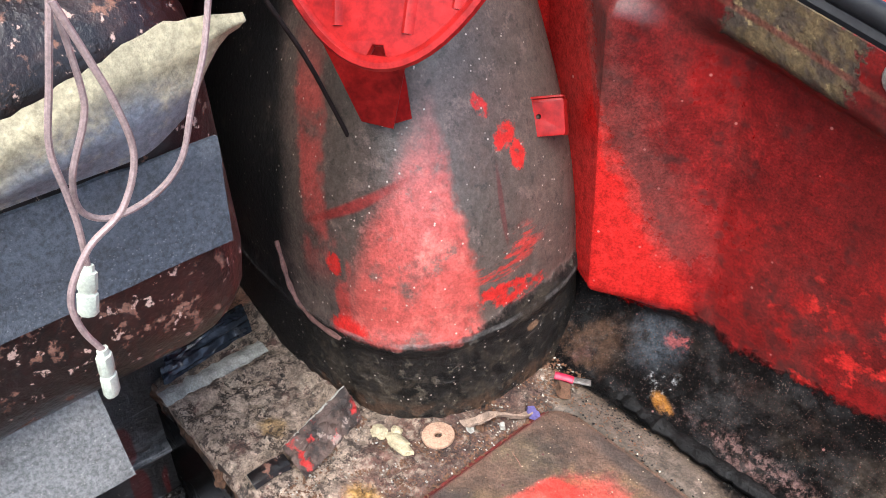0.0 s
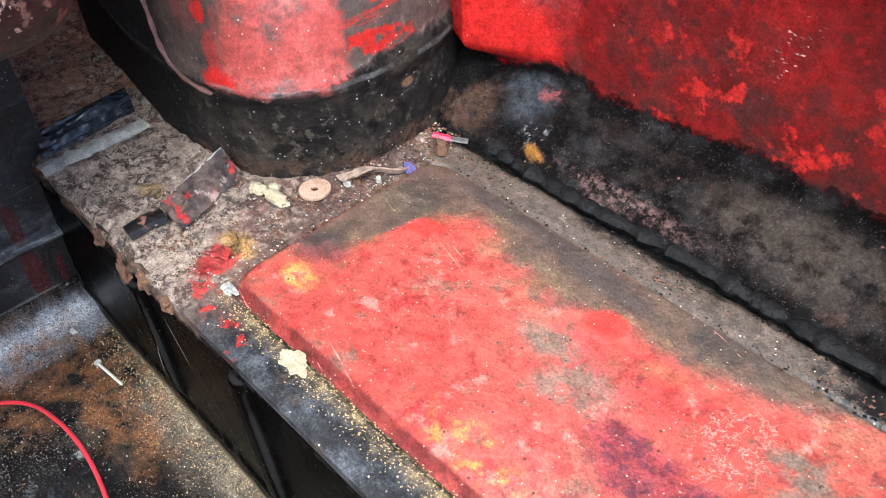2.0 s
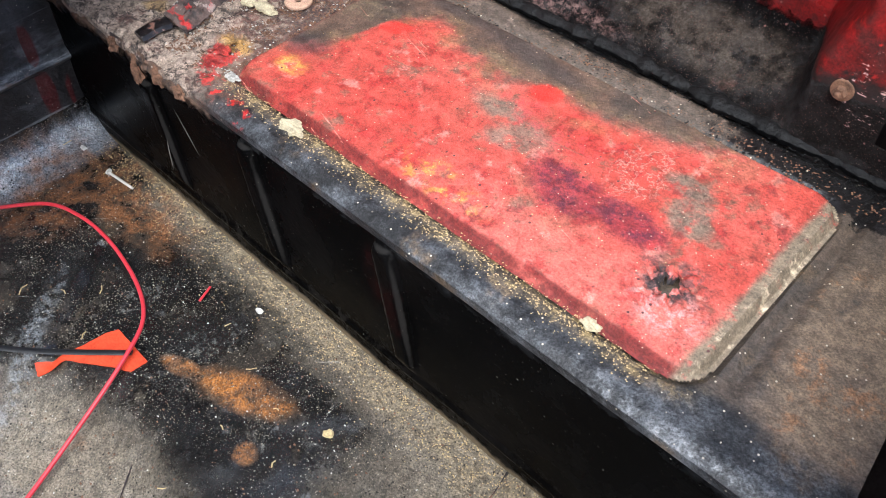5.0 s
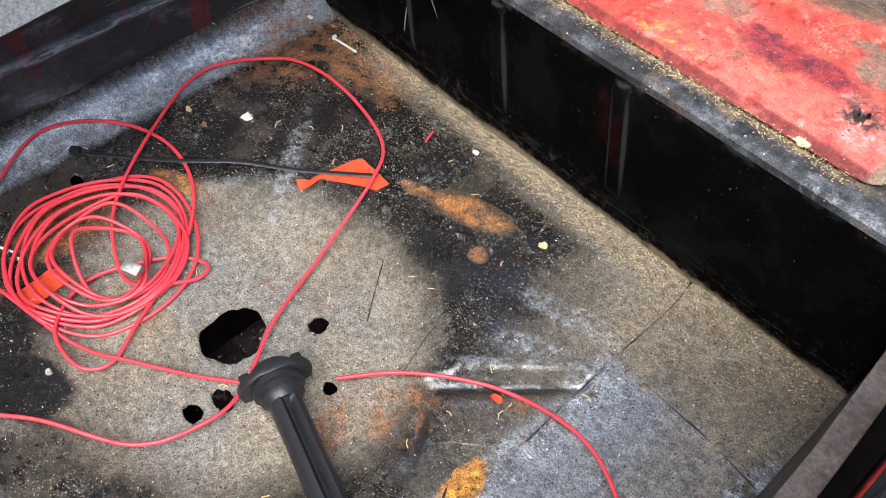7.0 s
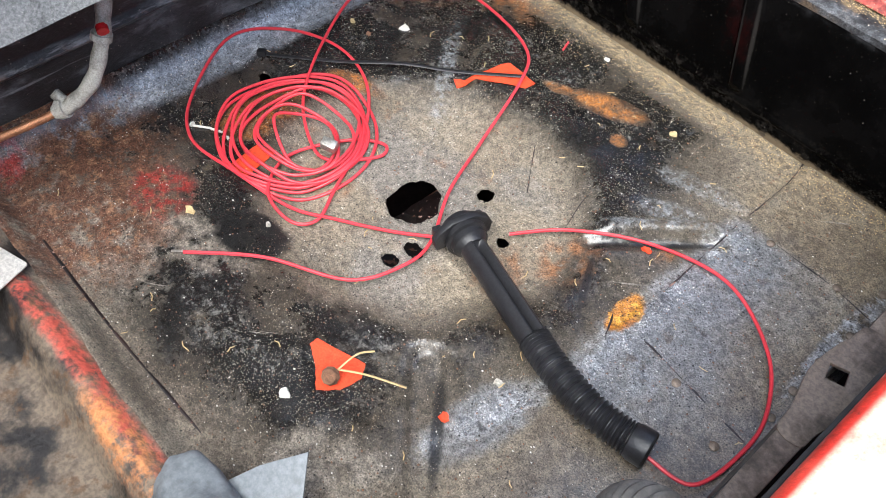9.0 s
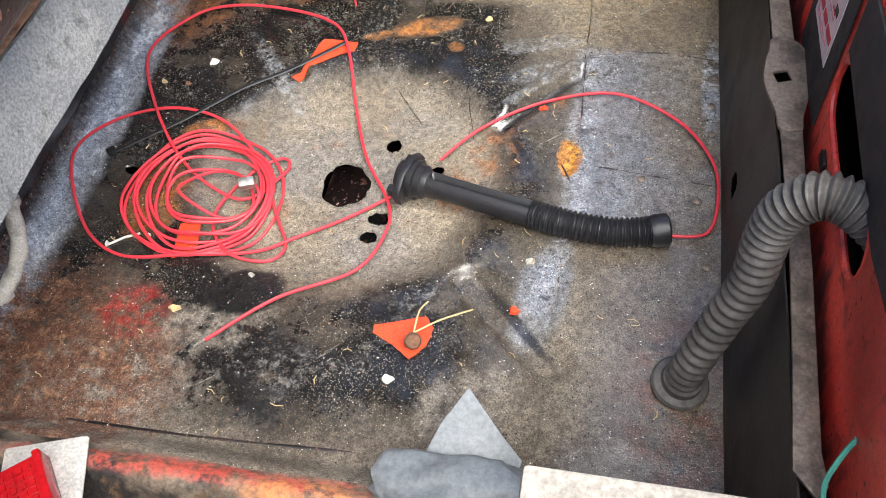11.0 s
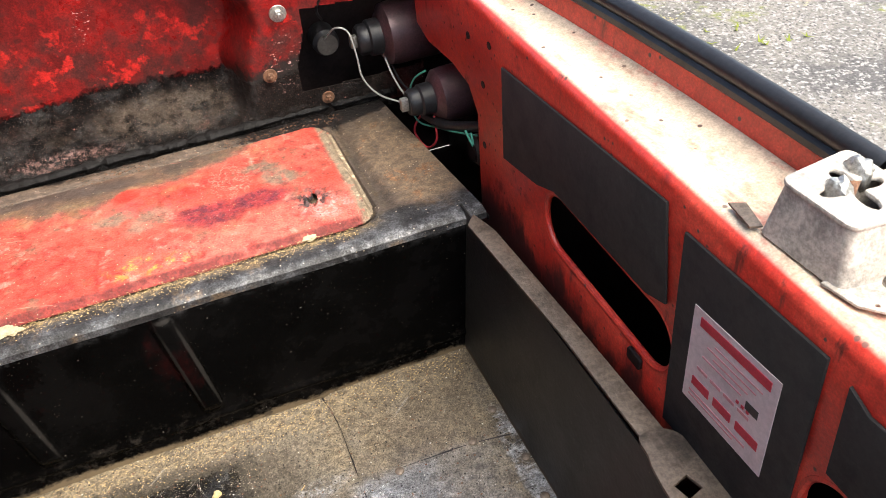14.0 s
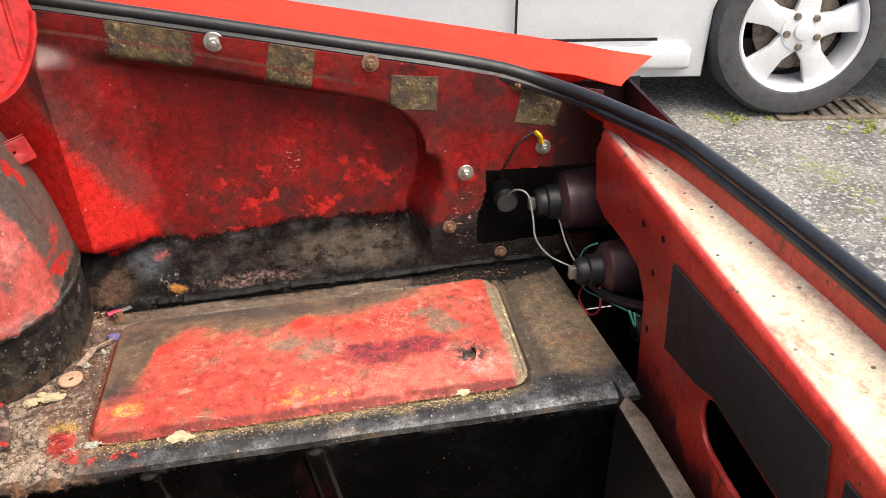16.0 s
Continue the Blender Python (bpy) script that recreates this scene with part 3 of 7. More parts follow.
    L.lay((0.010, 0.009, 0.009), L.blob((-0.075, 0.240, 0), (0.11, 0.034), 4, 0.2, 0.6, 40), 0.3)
    rear = L.blob((-0.020, 0.110, 0), (0.036, 0.085), 6, 0.6, 0.4, 40)
    L.lay((0.150, 0.105, 0.066), L.mul(rear, L.step(L.noise(30, 7, 0.7), 0.32, 0.50)), 0.6, 0.85)
    L.lay((0.24, 0.115, 0.050), L.mul(rear, L.step(L.noise(46, 7, 0.72), 0.54, 0.66)), 0.8, 0.7)
    L.grain(0.42, 130, 8)
    L.grain(0.46, 640)
    L.specks((0.50, 0.44, 0.34), 440, 0.04, 0.9)
    L.relief(L.noise(240, 5), 0.5)
    L.relief(L.noise(40, 6), 0.9)
    L.relief(L.mul(ledge, L.noise(70, 8, 0.72)), 3.0)
    return L.done(0.0018)


def panel_look():
    L = Look("flaking_red_panel", (0.41, 0.060, 0.043), 0.42, gloss=0.35)
    x, y = L.axis(0), L.axis(1)
    L.grime((0.52, 0.110, 0.082), 9, 0.44, 0.66, 0.46, 0.7)
    L.grime((0.43, 0.026, 0.022), 20, 0.48, 0.66, 0.38, 0.8)
    L.grime((0.40, 0.130, 0.070), 30, 0.54, 0.70, 0.6, 0.55)
    L.lay((0.56, 0.150, 0.115), L.mul(L.step(L.math('ADD', y, L.wander((13, 0.08))), 0.100, 0.045), L.step(x, -0.36, -0.22)), 0.5, 0.5)
    L.grime((0.25, 0.115, 0.072), 10, 0.47, 0.64, 0.6, 0.6, 8)
    L.grime((0.135, 0.085, 0.060), 30, 0.55, 0.64, 0.7, 0.7, 8)
    L.grime((0.17, 0.026, 0.026), 46, 0.58, 0.64, 0.4, 0.7, 8, mask=L.step(x, -0.33, -0.27))
    # small chips and rubs in the red
    L.grime((0.30, 0.022, 0.022), 58, 0.55, 0.62, 0.4, 0.6, 8)
    L.grime((0.64, 0.270, 0.215), 44, 0.58, 0.66, 0.5, 0.5, 8)
    L.grime((0.22, 0.115, 0.075), 85, 0.60, 0.66, 0.7, 0.6, 8)
    # brown dirt over the far side and the front end
    line = L.ramp(x, [(-0.515, 0.060), (-0.497, 0.078), (-0.468, 0.104), (-0.455, 0.155), (-0.432, 0.180), (-0.410, 0.180), (-0.384, 0.164), (-0.357, 0.163), (-0.330, 0.155), (-0.290, 0.172), (-0.250, 0.168), (-0.200, 0.184), (-0.140, 0.214), (-0.075, 0.230)])
    over = L.math('ADD', L.math('SUBTRACT', y, line), L.wander((22, 0.030), (90, 0.022)))
    far = L.step(over, -0.012, 0.013)
    L.lay((0.095, 0.067, 0.046), far, 0.5, 0.95)
    L.lay((0.048, 0.038, 0.032), L.mul(far, L.step(L.noise(14, 8, 0.7), 0.44, 0.64)), 0.45, 0.85)
    L.lay((0.165, 0.118, 0.070), L.mul(far, L.step(L.noise(30, 7, 0.7), 0.52, 0.72)), 0.7, 0.7)
    L.lay((0.24, 0.155, 0.070), L.mul(L.mul(L.step(over, -0.026, -0.004), L.step(over, 0.030, 0.004)), L.step(L.noise(40, 8, 0.72), 0.46, 0.62)), 0.8, 0.45)
    L.lay((0.042, 0.036, 0.034), L.any(L.blob((-0.482, 0.088, 0), (0.020, 0.016), 40, 0.9, 0.5, 34), L.blob((-0.335, 0.196, 0), (0.06, 0.010), -6, 0.9, 0.5, 34), L.blob((-0.42, 0.203, 0), (0.05, 0.008), 0, 0.9, 0.5, 34)), 0.45, 0.7)
    L.lay((0.56, 0.030, 0.022), L.any(L.blob((-0.299, 0.167, 0), (0.014, 0.010), 10, 0.5, 0.5, 50), L.blob((-0.445, 0.150, 0), (0.014, 0.008), 30, 0.6, 0.5, 50)), 0.35, 0.8)
    bare = L.any(L.blob((-0.300, 0.128, 0), (0.040, 0.012), -8, 0.8, 0.5, 40), L.blob((-0.285, 0.110, 0), (0.020, 0.012), 20, 0.8, 0.5, 40), L.blob((-0.164, 0.155, 0), (0.018, 0.010), 0, 0.6, 0.4, 45), L.blob((-0.148, 0.131, 0), (0.015, 0.018), 20, 0.6, 0.4, 45))
    L.lay((0.150, 0.118, 0.085), L.mul(bare, L.step(L.noise(60, 8, 0.74), 0.34, 0.52)), 0.7, 0.8)
    bruise = L.any(L.blob((-0.226, 0.097, 0), (0.033, 0.019), -8, 0.8, 0.4, 40), L.blob((-0.176, 0.100, 0), (0.027, 0.014), -4, 0.8, 0.4, 40))
    L.lay((0.20, 0.022, 0.032), bruise, 0.4, 0.75)
    L.lay((0.075, 0.018, 0.030), L.mul(bruise, L.step(L.noise(95, 8, 0.76), 0.44, 0.58)), 0.4, 0.85)
    L.lay((0.30, 0.036, 0.040), L.mul(L.blob((-0.270, 0.140, 0), (0.05, 0.014), -6, 0.9, 0.6, 40), L.step(L.noise(110, 7, 0.75), 0.48, 0.58)), 0.4, 0.7)
    yellow = L.any(L.blob((-0.471, 0.059, 0), (0.015, 0.010), 0, 0.9, 0.4, 60), L.mul(L.blob((-0.296, 0.043, 0), (0.040, 0.013), -5, 1.0, 0.6, 40), L.step(L.noise(90, 7), 0.48, 0.62)))
    L.lay((0.62, 0.29, 0.055), L.mul(yellow, L.step(L.noise(120, 5), 0.36, 0.60)), 0.85, 0.75)
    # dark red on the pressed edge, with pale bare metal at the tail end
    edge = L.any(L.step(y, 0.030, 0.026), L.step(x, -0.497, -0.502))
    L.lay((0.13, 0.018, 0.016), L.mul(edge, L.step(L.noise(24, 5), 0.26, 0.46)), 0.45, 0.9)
    L.lay((0.20, 0.155, 0.105), L.mul(L.step(L.math('ADD', x, L.wander((30, 0.012))), -0.094, -0.087), L.step(L.noise(60, 7, 0.7), 0.30, 0.46)), 0.7)
    L.lay((0.62, 0.50, 0.34), L.mul(L.step(L.math('ADD', x, L.wander((50, 0.010))), -0.088, -0.083), L.step(L.noise(70, 6), 0.54, 0.64)), 0.8, 0.7)
    torn = L.blob((-0.121, 0.060, 0), (0.026, 0.018), -20, 0.8, 0.6, 70)
    L.lay((0.60, 0.30, 0.28), L.mul(torn, L.step(L.noise(120, 7, 0.72), 0.46, 0.60)), 0.4, 0.7)
    L.lay((0.14, 0.055, 0.050), L.mul(L.blob((-0.130, 0.082, 0), (0.026, 0.016), 10, 0.7, 0.6, 70), L.step(L.noise(95, 8, 0.75), 0.48, 0.56)), 0.7, 0.85)
    L.lay((0.028, 0.022, 0.022), L.mul(L.blob((-0.128, 0.074, 0), (0.016, 0.012), 0, 0.6, 0.7, 70), L.step(L.noise(80, 7), 0.46, 0.54)), 0.7)
    cracks = L.mul(L.blob((-0.196, 0.147, 0), (0.022, 0.030), 0, 0.5, 0.4, 40), L.step(L.math('ABSOLUTE', L.math('SUBTRACT', L.noise(60, 5, 0.7), 0.5)), 0.018, 0.008))
    L.lay((0.66, 0.30, 0.24), cracks, 0.5, 0.8)
    flakes = L.step(L.noise(120, 8, 0.78), 0.65, 0.68)
    L.lay((0.13, 0.07, 0.055), flakes, 0.8, 0.85)
    L.scratch((0.20, 0.09, 0.06), 8, 130, 0.68, 0.70, 0.5, amount=0.6)
    L.scratch((0.64, 0.24, 0.18), -16, 150, 0.70, 0.72, 0.5, amount=0.6)
    L.grain(0.34, 110, 8)
    L.grain(0.34, 520)
    L.specks((0.66, 0.56, 0.42), 300, 0.012, 0.9)
    L.specks((0.62, 0.50, 0.36), 620, 0.030, 0.9)
    L.specks((0.09, 0.03, 0.03), 300, 0.03, 0.7)
    L.relief(L.math('SUBTRACT', 1.0, flakes), 0.8)
    L.relief(L.noise(60, 8, 0.74), 1.0)
    L.relief(cracks, 0.8)
    L.relief(L.mul(far, L.noise(160, 6, 0.7)), 0.5)
    L.relief(L.noise(320, 4), 0.3)
    return L.done(0.0018)


def wing_look():
    L = Look("grimy_red_wing", (0.22, 0.009, 0.009), 0.25, gloss=0.35)
    L.grime((0.070, 0.007, 0.007), 5, 0.36, 0.62, 0.36, 0.9, 8)
    L.grime((0.32, 0.012, 0.011), 16, 0.52, 0.70, 0.25, 0.9)
    L.grime((0.075, 0.020, 0.017), 20, 0.50, 0.70, 0.5, 0.75, 8, stretch=(1, 1, 0.6))
    x, z = L.axis(0), L.axis(2)
    lower = L.mul(L.step(z, 0.37, 0.27), L.step(x, -0.45, -0.38))
    L.lay((0.070, 0.007, 0.007), L.mul(L.step(z, 0.31, 0.37), L.mul(L.step(x, -0.24, -0.36), L.step(L.noise(13, 8, 0.7), 0.36, 0.56))), 0.3, 0.6)
    L.grime((0.045, 0.016, 0.014), 30, 0.46, 0.62, 0.5, 0.75, 8, mask=lower)
    L.grime((0.50, 0.022, 0.018), 40, 0.56, 0.64, 0.28, 0.85, 8, mask=lower)
    ztop = L.math('ADD', z, L.mul(x, 0.25))
    edge = L.mul(L.step(ztop, 0.325, 0.345), L.step(ztop, 0.372, 0.352))
    L.lay((0.055, 0.012, 0.011), L.mul(edge, L.step(L.noise(16, 5), 0.3, 0.55)), 0.45, 0.85)
    L.grime((0.15, 0.012, 0.011), 11, 0.38, 0.58, 0.4, 0.85, 8, mask=L.step(ztop, 0.370, 0.382))
    L.grime((0.022, 0.010, 0.010), 26, 0.53, 0.64, 0.4, 0.75, 8, mask=L.step(ztop, 0.372, 0.382))
    L.grime((0.035, 0.012, 0.011), 70, 0.56, 0.64, 0.4, 0.6, 8)
    # the pillar by the arch: its light-catching facet painted brighter red and cleaner
    slant = L.math('ADD', L.math('ADD', x, L.mul(L.math('SUBTRACT', z, 0.30), 0.434)), L.wander((20, 0.030), (80, 0.016)))
    pillar = L.step(slant, -0.478, -0.489)
    L.lay((0.44, 0.014, 0.012), pillar, 0.14, 0.9)
    L.lay((0.15, 0.010, 0.009), L.mul(pillar, L.step(L.noise(17, 7, 0.7, stretch=(1, 1, 0.5)), 0.56, 0.70)), 0.3, 0.7)
    L.lay((0.115, 0.050, 0.042), L.mul(L.mul(L.step(slant, -0.498, -0.490), L.step(slant, -0.440, -0.470)), L.mul(L.step(z, 0.27, 0.30), L.step(L.noise(24, 7, 0.7), 0.34, 0.54))), 0.35, 0.4)
    rag = L.math('ADD', L.mul(L.math('SUBTRACT', L.noise(24, 7, 0.7), 0.5), 0.030), L.mul(L.math('SUBTRACT', L.noise(150, 6, 0.75), 0.5), 0.022))
    wob = L.math('ADD', z, rag)
    low = L.step(L.math('SUBTRACT', wob, L.ramp(x, [(-0.60, 0.224), (-0.52, 0.222), (-0.462, 0.240), (-0.425, 0.230), (-0.32, 0.236), (-0.18, 0.230), (0.0, 0.232)])), 0.003, -0.003)
    L.lay((0.007, 0.0063, 0.0063), low, 0.3)
    L.varnish(L.mul(L.mul(low, L.step(L.noise(40, 8, 0.72), 0.46, 0.58)), 0.2), 0.14, 0.3)
    sill = L.mul(low, L.step(wob, 0.224, 0.210))
    L.lay((0.058, 0.044, 0.034), L.mul(sill, L.step(L.noise(9, 8, 0.7), 0.44, 0.60)), 0.36, 0.9)
    L.lay((0.040, 0.037, 0.036), L.mul(sill, L.step(L.noise(22, 8, 0.72), 0.50, 0.66)), 0.3, 0.8)
    L.lay((0.120, 0.062, 0.052), L.mul(sill, L.mul(L.step(L.noise(24, 8, 0.72), 0.56, 0.68), L.step(L.noise(6, 3), 0.42, 0.56))), 0.6, 0.8)
    L.lay((0.012, 0.011, 0.011), L.mul(sill, L.step(L.noise(18, 8, 0.74), 0.56, 0.64)), 0.3, 0.9)
    L.lay((0.095, 0.075, 0.060), L.mul(L.blob((-0.235, 0, 0.205), (0.075, 0.013), 0, 0.9, 0.4, 30, axis=1), L.step(L.noise(60, 7), 0.36, 0.56)), 0.6, 0.8)
    L.lay((0.075, 0.085, 0.100), L.mul(L.blob((-0.478, 0, 0.212), (0.022, 0.012), 0, 0.9, 0.5, 50, axis=1), L.step(L.noise(60, 7, 0.74), 0.36, 0.56)), 0.25, 0.8)
    L.lay((0.36, 0.37, 0.37), L.mul(L.blob((-0.453, 0, 0.197), (0.012, 0.006), 0, 0.9, 0.7, 80, axis=1), L.step(L.noise(150, 7, 0.74), 0.54, 0.62)), 0.3, 0.8)
    L.lay((0.38, 0.10, 0.10), L.mul(L.blob((-0.463, 0, 0.216), (0.010, 0.005), 0, 0.6, 0.7, 80, axis=1), L.step(L.noise(110, 7, 0.74), 0.46, 0.58)), 0.4, 0.8)
    L.lay((0.46, 0.20, 0.040), L.blob((-0.443, 0, 0.1895), (0.011, 0.0030), 12, 0.7, 0.4, 240, axis=1), 0.7, 0.85)
    L.lay((0.23, 0.135, 0.120), L.mul(L.blob((-0.365, 0, 0.189), (0.065, 0.006), 0, 0.9, 0.5, 120, axis=1), L.step(L.noise(160, 7, 0.74), 0.44, 0.58)), 0.8, 0.75)
    L.lay((0.095, 0.055, 0.036), L.mul(L.mul(L.step(L.math('ADD', x, L.wander((30, 0.03))), -0.488, -0.512), L.step(wob, 0.214, 0.204)), L.step(L.noise(60, 7, 0.72), 0.36, 0.54)), 0.8, 0.9)
    L.lay((0.008, 0.0075, 0.0075), L.step(wob, 0.190, 0.184), 0.3)
    L.lay((0.008, 0.0075, 0.0075), L.blob((-0.548, 0, 0.218), (0.026, 0.022), 0, 0.3, 0.5, 40, axis=1), 0.35)
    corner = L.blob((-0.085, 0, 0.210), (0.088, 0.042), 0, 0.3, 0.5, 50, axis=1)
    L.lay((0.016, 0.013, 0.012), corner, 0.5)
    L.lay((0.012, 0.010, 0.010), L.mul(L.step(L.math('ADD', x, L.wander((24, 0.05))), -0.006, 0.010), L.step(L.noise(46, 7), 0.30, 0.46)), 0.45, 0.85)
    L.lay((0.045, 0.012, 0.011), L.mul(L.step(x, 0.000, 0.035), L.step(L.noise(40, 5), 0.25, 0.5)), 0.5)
    # bare patches where pads were glued to the upper strip
    glue = L.any(L.blob((-0.415, 0, 0.473), (0.042, 0.021), 14, 0.12, 0.55, 40, axis=1, square=True), L.blob((-0.277, 0, 0.439), (0.024, 0.024), 14, 0.08, 0.16, 45, axis=1, square=True),
                 L.blob((-0.150, 0, 0.404), (0.025, 0.019), 7, 0.06, 0.10, 45, axis=1, square=True), L.blob((-0.013, 0, 0.373), (0.024, 0.020), 12, 0.06, 0.12, 45, axis=1, square=True))
    L.lay((0.095, 0.066, 0.032), glue, 0.95)
    L.lay((0.045, 0.032, 0.022), L.mul(glue, L.step(L.noise(70, 7, 0.7), 0.44, 0.58)), 0.8)
    L.lay((0.21, 0.155, 0.075), L.mul(glue, L.step(L.noise(110, 6, 0.7), 0.56, 0.66)), 0.95)
    line = L.mul(L.step(L.math('ABSOLUTE', L.math('SUBTRACT', ztop, 0.367)), 0.003, 0.001), L.step(x, -0.18, -0.24))
    L.lay((0.10, 0.03, 0.02), line, 0.6, 0.8)
    scratch = L.mul(L.any(L.blob((-0.292, 0, 0.315), (0.012, 0.022), 20, 0.6, 1.2, 120, axis=1), L.blob((-0.10, 0, 0.245), (0.02, 0.03), 0, 0.6, 1.2, 120, axis=1)), L.step(L.noise(150, 5, 0.7, stretch=(1, 1, 2.5)), 0.60, 0.64))
    L.lay((0.62, 0.40, 0.36), scratch, 0.4)
    L.specks((0.11, 0.085, 0.07), 640, 0.16, 0.8, mask=low)
    L.specks((0.11, 0.055, 0.045), 1000, 0.25, 0.8, mask=low)
    L.grain(0.32, 130, 8)
    L.grain(0.34, 560)
    L.specks((0.62, 0.30, 0.26), 300, 0.010, 0.5)
    L.relief(L.noise(30, 5), 0.35)
    L.relief(L.noise(260, 4), 0.15)
    L.matte(L.mul(low, L.step(L.noise(26, 7, 0.72), 0.66, 0.52)), 0.05)
    L.relief(L.mul(low, L.noise(60, 8, 0.76)), 5.0)
    L.relief(L.mul(low, L.noise(130, 8, 0.76)), 3.0)
    L.relief(L.mul(low, L.noise(260, 5, 0.7)), 1.0)
    L.relief(L.mul(glue, L.noise(160, 6)), 1.6)
    return L.done(0.0014)


def arch_look():
    L = Look("wheel_arch_paint", (0.088, 0.068, 0.056), 0.36)
    x, y, z = L.axis(0), L.axis(1), L.axis(2)
    # s runs round the arch, from its inner side to the wing
    s_ = L.math('ADD', L.math('ADD', x, 0.58), L.math('SUBTRACT', y, 0.11))
    uv = L.node("ShaderNodeCombineXYZ", s_, z, 0.0)
    L.grime((0.120, 0.080, 0.066), 9, 0.42, 0.64, 0.42, 0.8)
    L.grime((0.055, 0.045, 0.038), 26, 0.48, 0.68, 0.5, 0.7, 8)
    L.grime((0.19, 0.130, 0.110), 70, 0.56, 0.66, 0.6, 0.5, 8)
    L.grime((0.035, 0.029, 0.026), 110, 0.57, 0.64, 0.6, 0.6, 8)
    sw = L.math('ADD', s_, L.wander((16, 0.022), (70, 0.022)))
    left = L.ramp(z, [(0.240, -0.044), (0.300, -0.026), (0.335, -0.010), (0.370, 0.020), (0.412, 0.042), (0.440, 0.050)])
    right = L.ramp(z, [(0.240, 0.104), (0.300, 0.096), (0.340, 0.086), (0.370, 0.074), (0.412, 0.058), (0.440, 0.050)])
    ins = L.mul(L.step(L.math('SUBTRACT', sw, left), -0.012, 0.016), L.step(L.math('SUBTRACT', right, sw), -0.004, 0.006))
    stripe = L.mul(ins, L.step(z, 0.43, 0.36))
    L.lay((0.46, 0.075, 0.062), L.mul(stripe, L.step(L.noise(24, 8, 0.72), 0.30, 0.50)), 0.36, 0.85)
    L.lay((0.62, 0.20, 0.165), L.mul(stripe, L.step(L.noise(30, 7, 0.7), 0.50, 0.70)), 0.34, 0.65)
    L.lay((0.16, 0.105, 0.085), L.mul(stripe, L.step(L.noise(46, 8, 0.75), 0.56, 0.64)), 0.5, 0.8)
    side = L.mul(L.mul(L.step(sw, -0.086, -0.076), L.step(sw, -0.046, -0.056)), L.mul(L.step(z, 0.275, 0.33), L.step(z, 0.46, 0.40)))
    L.lay((0.40, 0.060, 0.050), L.mul(side, L.step(L.noise(30, 7), 0.32, 0.55)), 0.4, 0.75)
    low = L.mul(L.mul(L.step(sw, -0.050, -0.044), L.step(sw, -0.026, -0.034)), L.step(z, 0.335, 0.30))
    L.lay((0.42, 0.040, 0.034), L.mul(low, L.step(L.noise(40, 7), 0.40, 0.56)), 0.4, 0.7)
    L.lay((0.24, 0.020, 0.018), L.blob((-0.018, 0.352, 0), (0.056, 0.0036), 22, 0.7, 0.25, 40, vec=uv), 0.4, 0.8)
    chips = L.any(L.blob((0.121, 0.382, 0), (0.009, 0.008), 0, 0.3, 0.9, 200, vec=uv), L.blob((0.134, 0.368, 0), (0.006, 0.010), 30, 0.3, 0.9, 200, vec=uv), L.blob((-0.046, 0.306, 0), (0.008, 0.008), 0, 0.3, 0.8, 200, vec=uv), L.blob((-0.034, 0.254, 0), (0.022, 0.012), 0, 0.3, 0.8, 160, vec=uv), L.blob((0.128, 0.277, 0), (0.032, 0.009), -8, 0.3, 0.8, 200, vec=uv), L.blob((0.098, 0.405, 0), (0.010, 0.004), -40, 0.3, 0.8, 200, vec=uv))
    L.lay((0.50, 0.024, 0.020), L.mul(chips, L.step(L.noise(90, 6), 0.34, 0.46)), 0.32)
    streak = L.mul(L.blob((0.122, 0.306, 0), (0.036, 0.014), 8, 0.6, 0.4, 40, vec=uv), L.step(L.noise(60, 7, 0.72, stretch=(1, 0.25, 1.4)), 0.48, 0.56))
    L.lay((0.44, 0.034, 0.028), streak, 0.36, 0.85)
    L.lay((0.10, 0.03, 0.028), L.blob((0.120, 0.340, 0), (0.0022, 0.026), 12, 0.6, 0.3, 40, vec=uv), 0.5, 0.8)
    # the black skirt
    skirt = L.step(L.math('ADD', z, L.math('ADD', L.wander((60, 0.020), (150, 0.014)), L.step(s_, 0.07, 0.13, 0.0, -0.012))), 0.255, 0.249)
    L.lay((0.024, 0.021, 0.019), skirt, 0.5)
    L.grime((0.075, 0.060, 0.045), 24, 0.48, 0.62, 0.8, 0.8, 8, mask=skirt)
    L.grime((0.008, 0.0075, 0.0075), 50, 0.52, 0.62, 0.4, 0.9, 8, mask=skirt)
    L.grime((0.13, 0.112, 0.085), 120, 0.56, 0.64, 0.8, 0.7, 8, mask=skirt)
    L.grime((0.10, 0.095, 0.088), 40, 0.60, 0.70, 0.4, 0.6, 8, stretch=(0.5, 0.5, 3.0), mask=skirt)
    L.lay((0.105, 0.062, 0.040), L.mul(L.step(L.math('ADD', z, L.wander((40, 0.02))), 0.196, 0.186), L.step(L.noise(70, 7), 0.40, 0.56)), 0.9, 0.85)
    L.lay((0.36, 0.22, 0.13), L.blob((0.152, 0.232, 0), (0.006, 0.004), 0, 0.6, 0.6, 70, vec=uv), 0.8, 0.8)
    # pale line on the skirt's lip: its highlight put into the colour
    rub_glint = L.mul(L.step(L.math('ABSOLUTE', L.math('SUBTRACT', L.math('ADD', z, L.wander((30, 0.006))), 0.2545)), 0.0032, 0.0012), L.mul(L.step(s_, -0.10, -0.02), L.step(L.noise(36, 7, 0.7), 0.40, 0.60)))
    L.lay((0.22, 0.215, 0.205), rub_glint, 0.35, 0.6)
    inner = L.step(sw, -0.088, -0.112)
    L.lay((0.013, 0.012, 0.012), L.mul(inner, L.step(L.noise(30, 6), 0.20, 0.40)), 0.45)
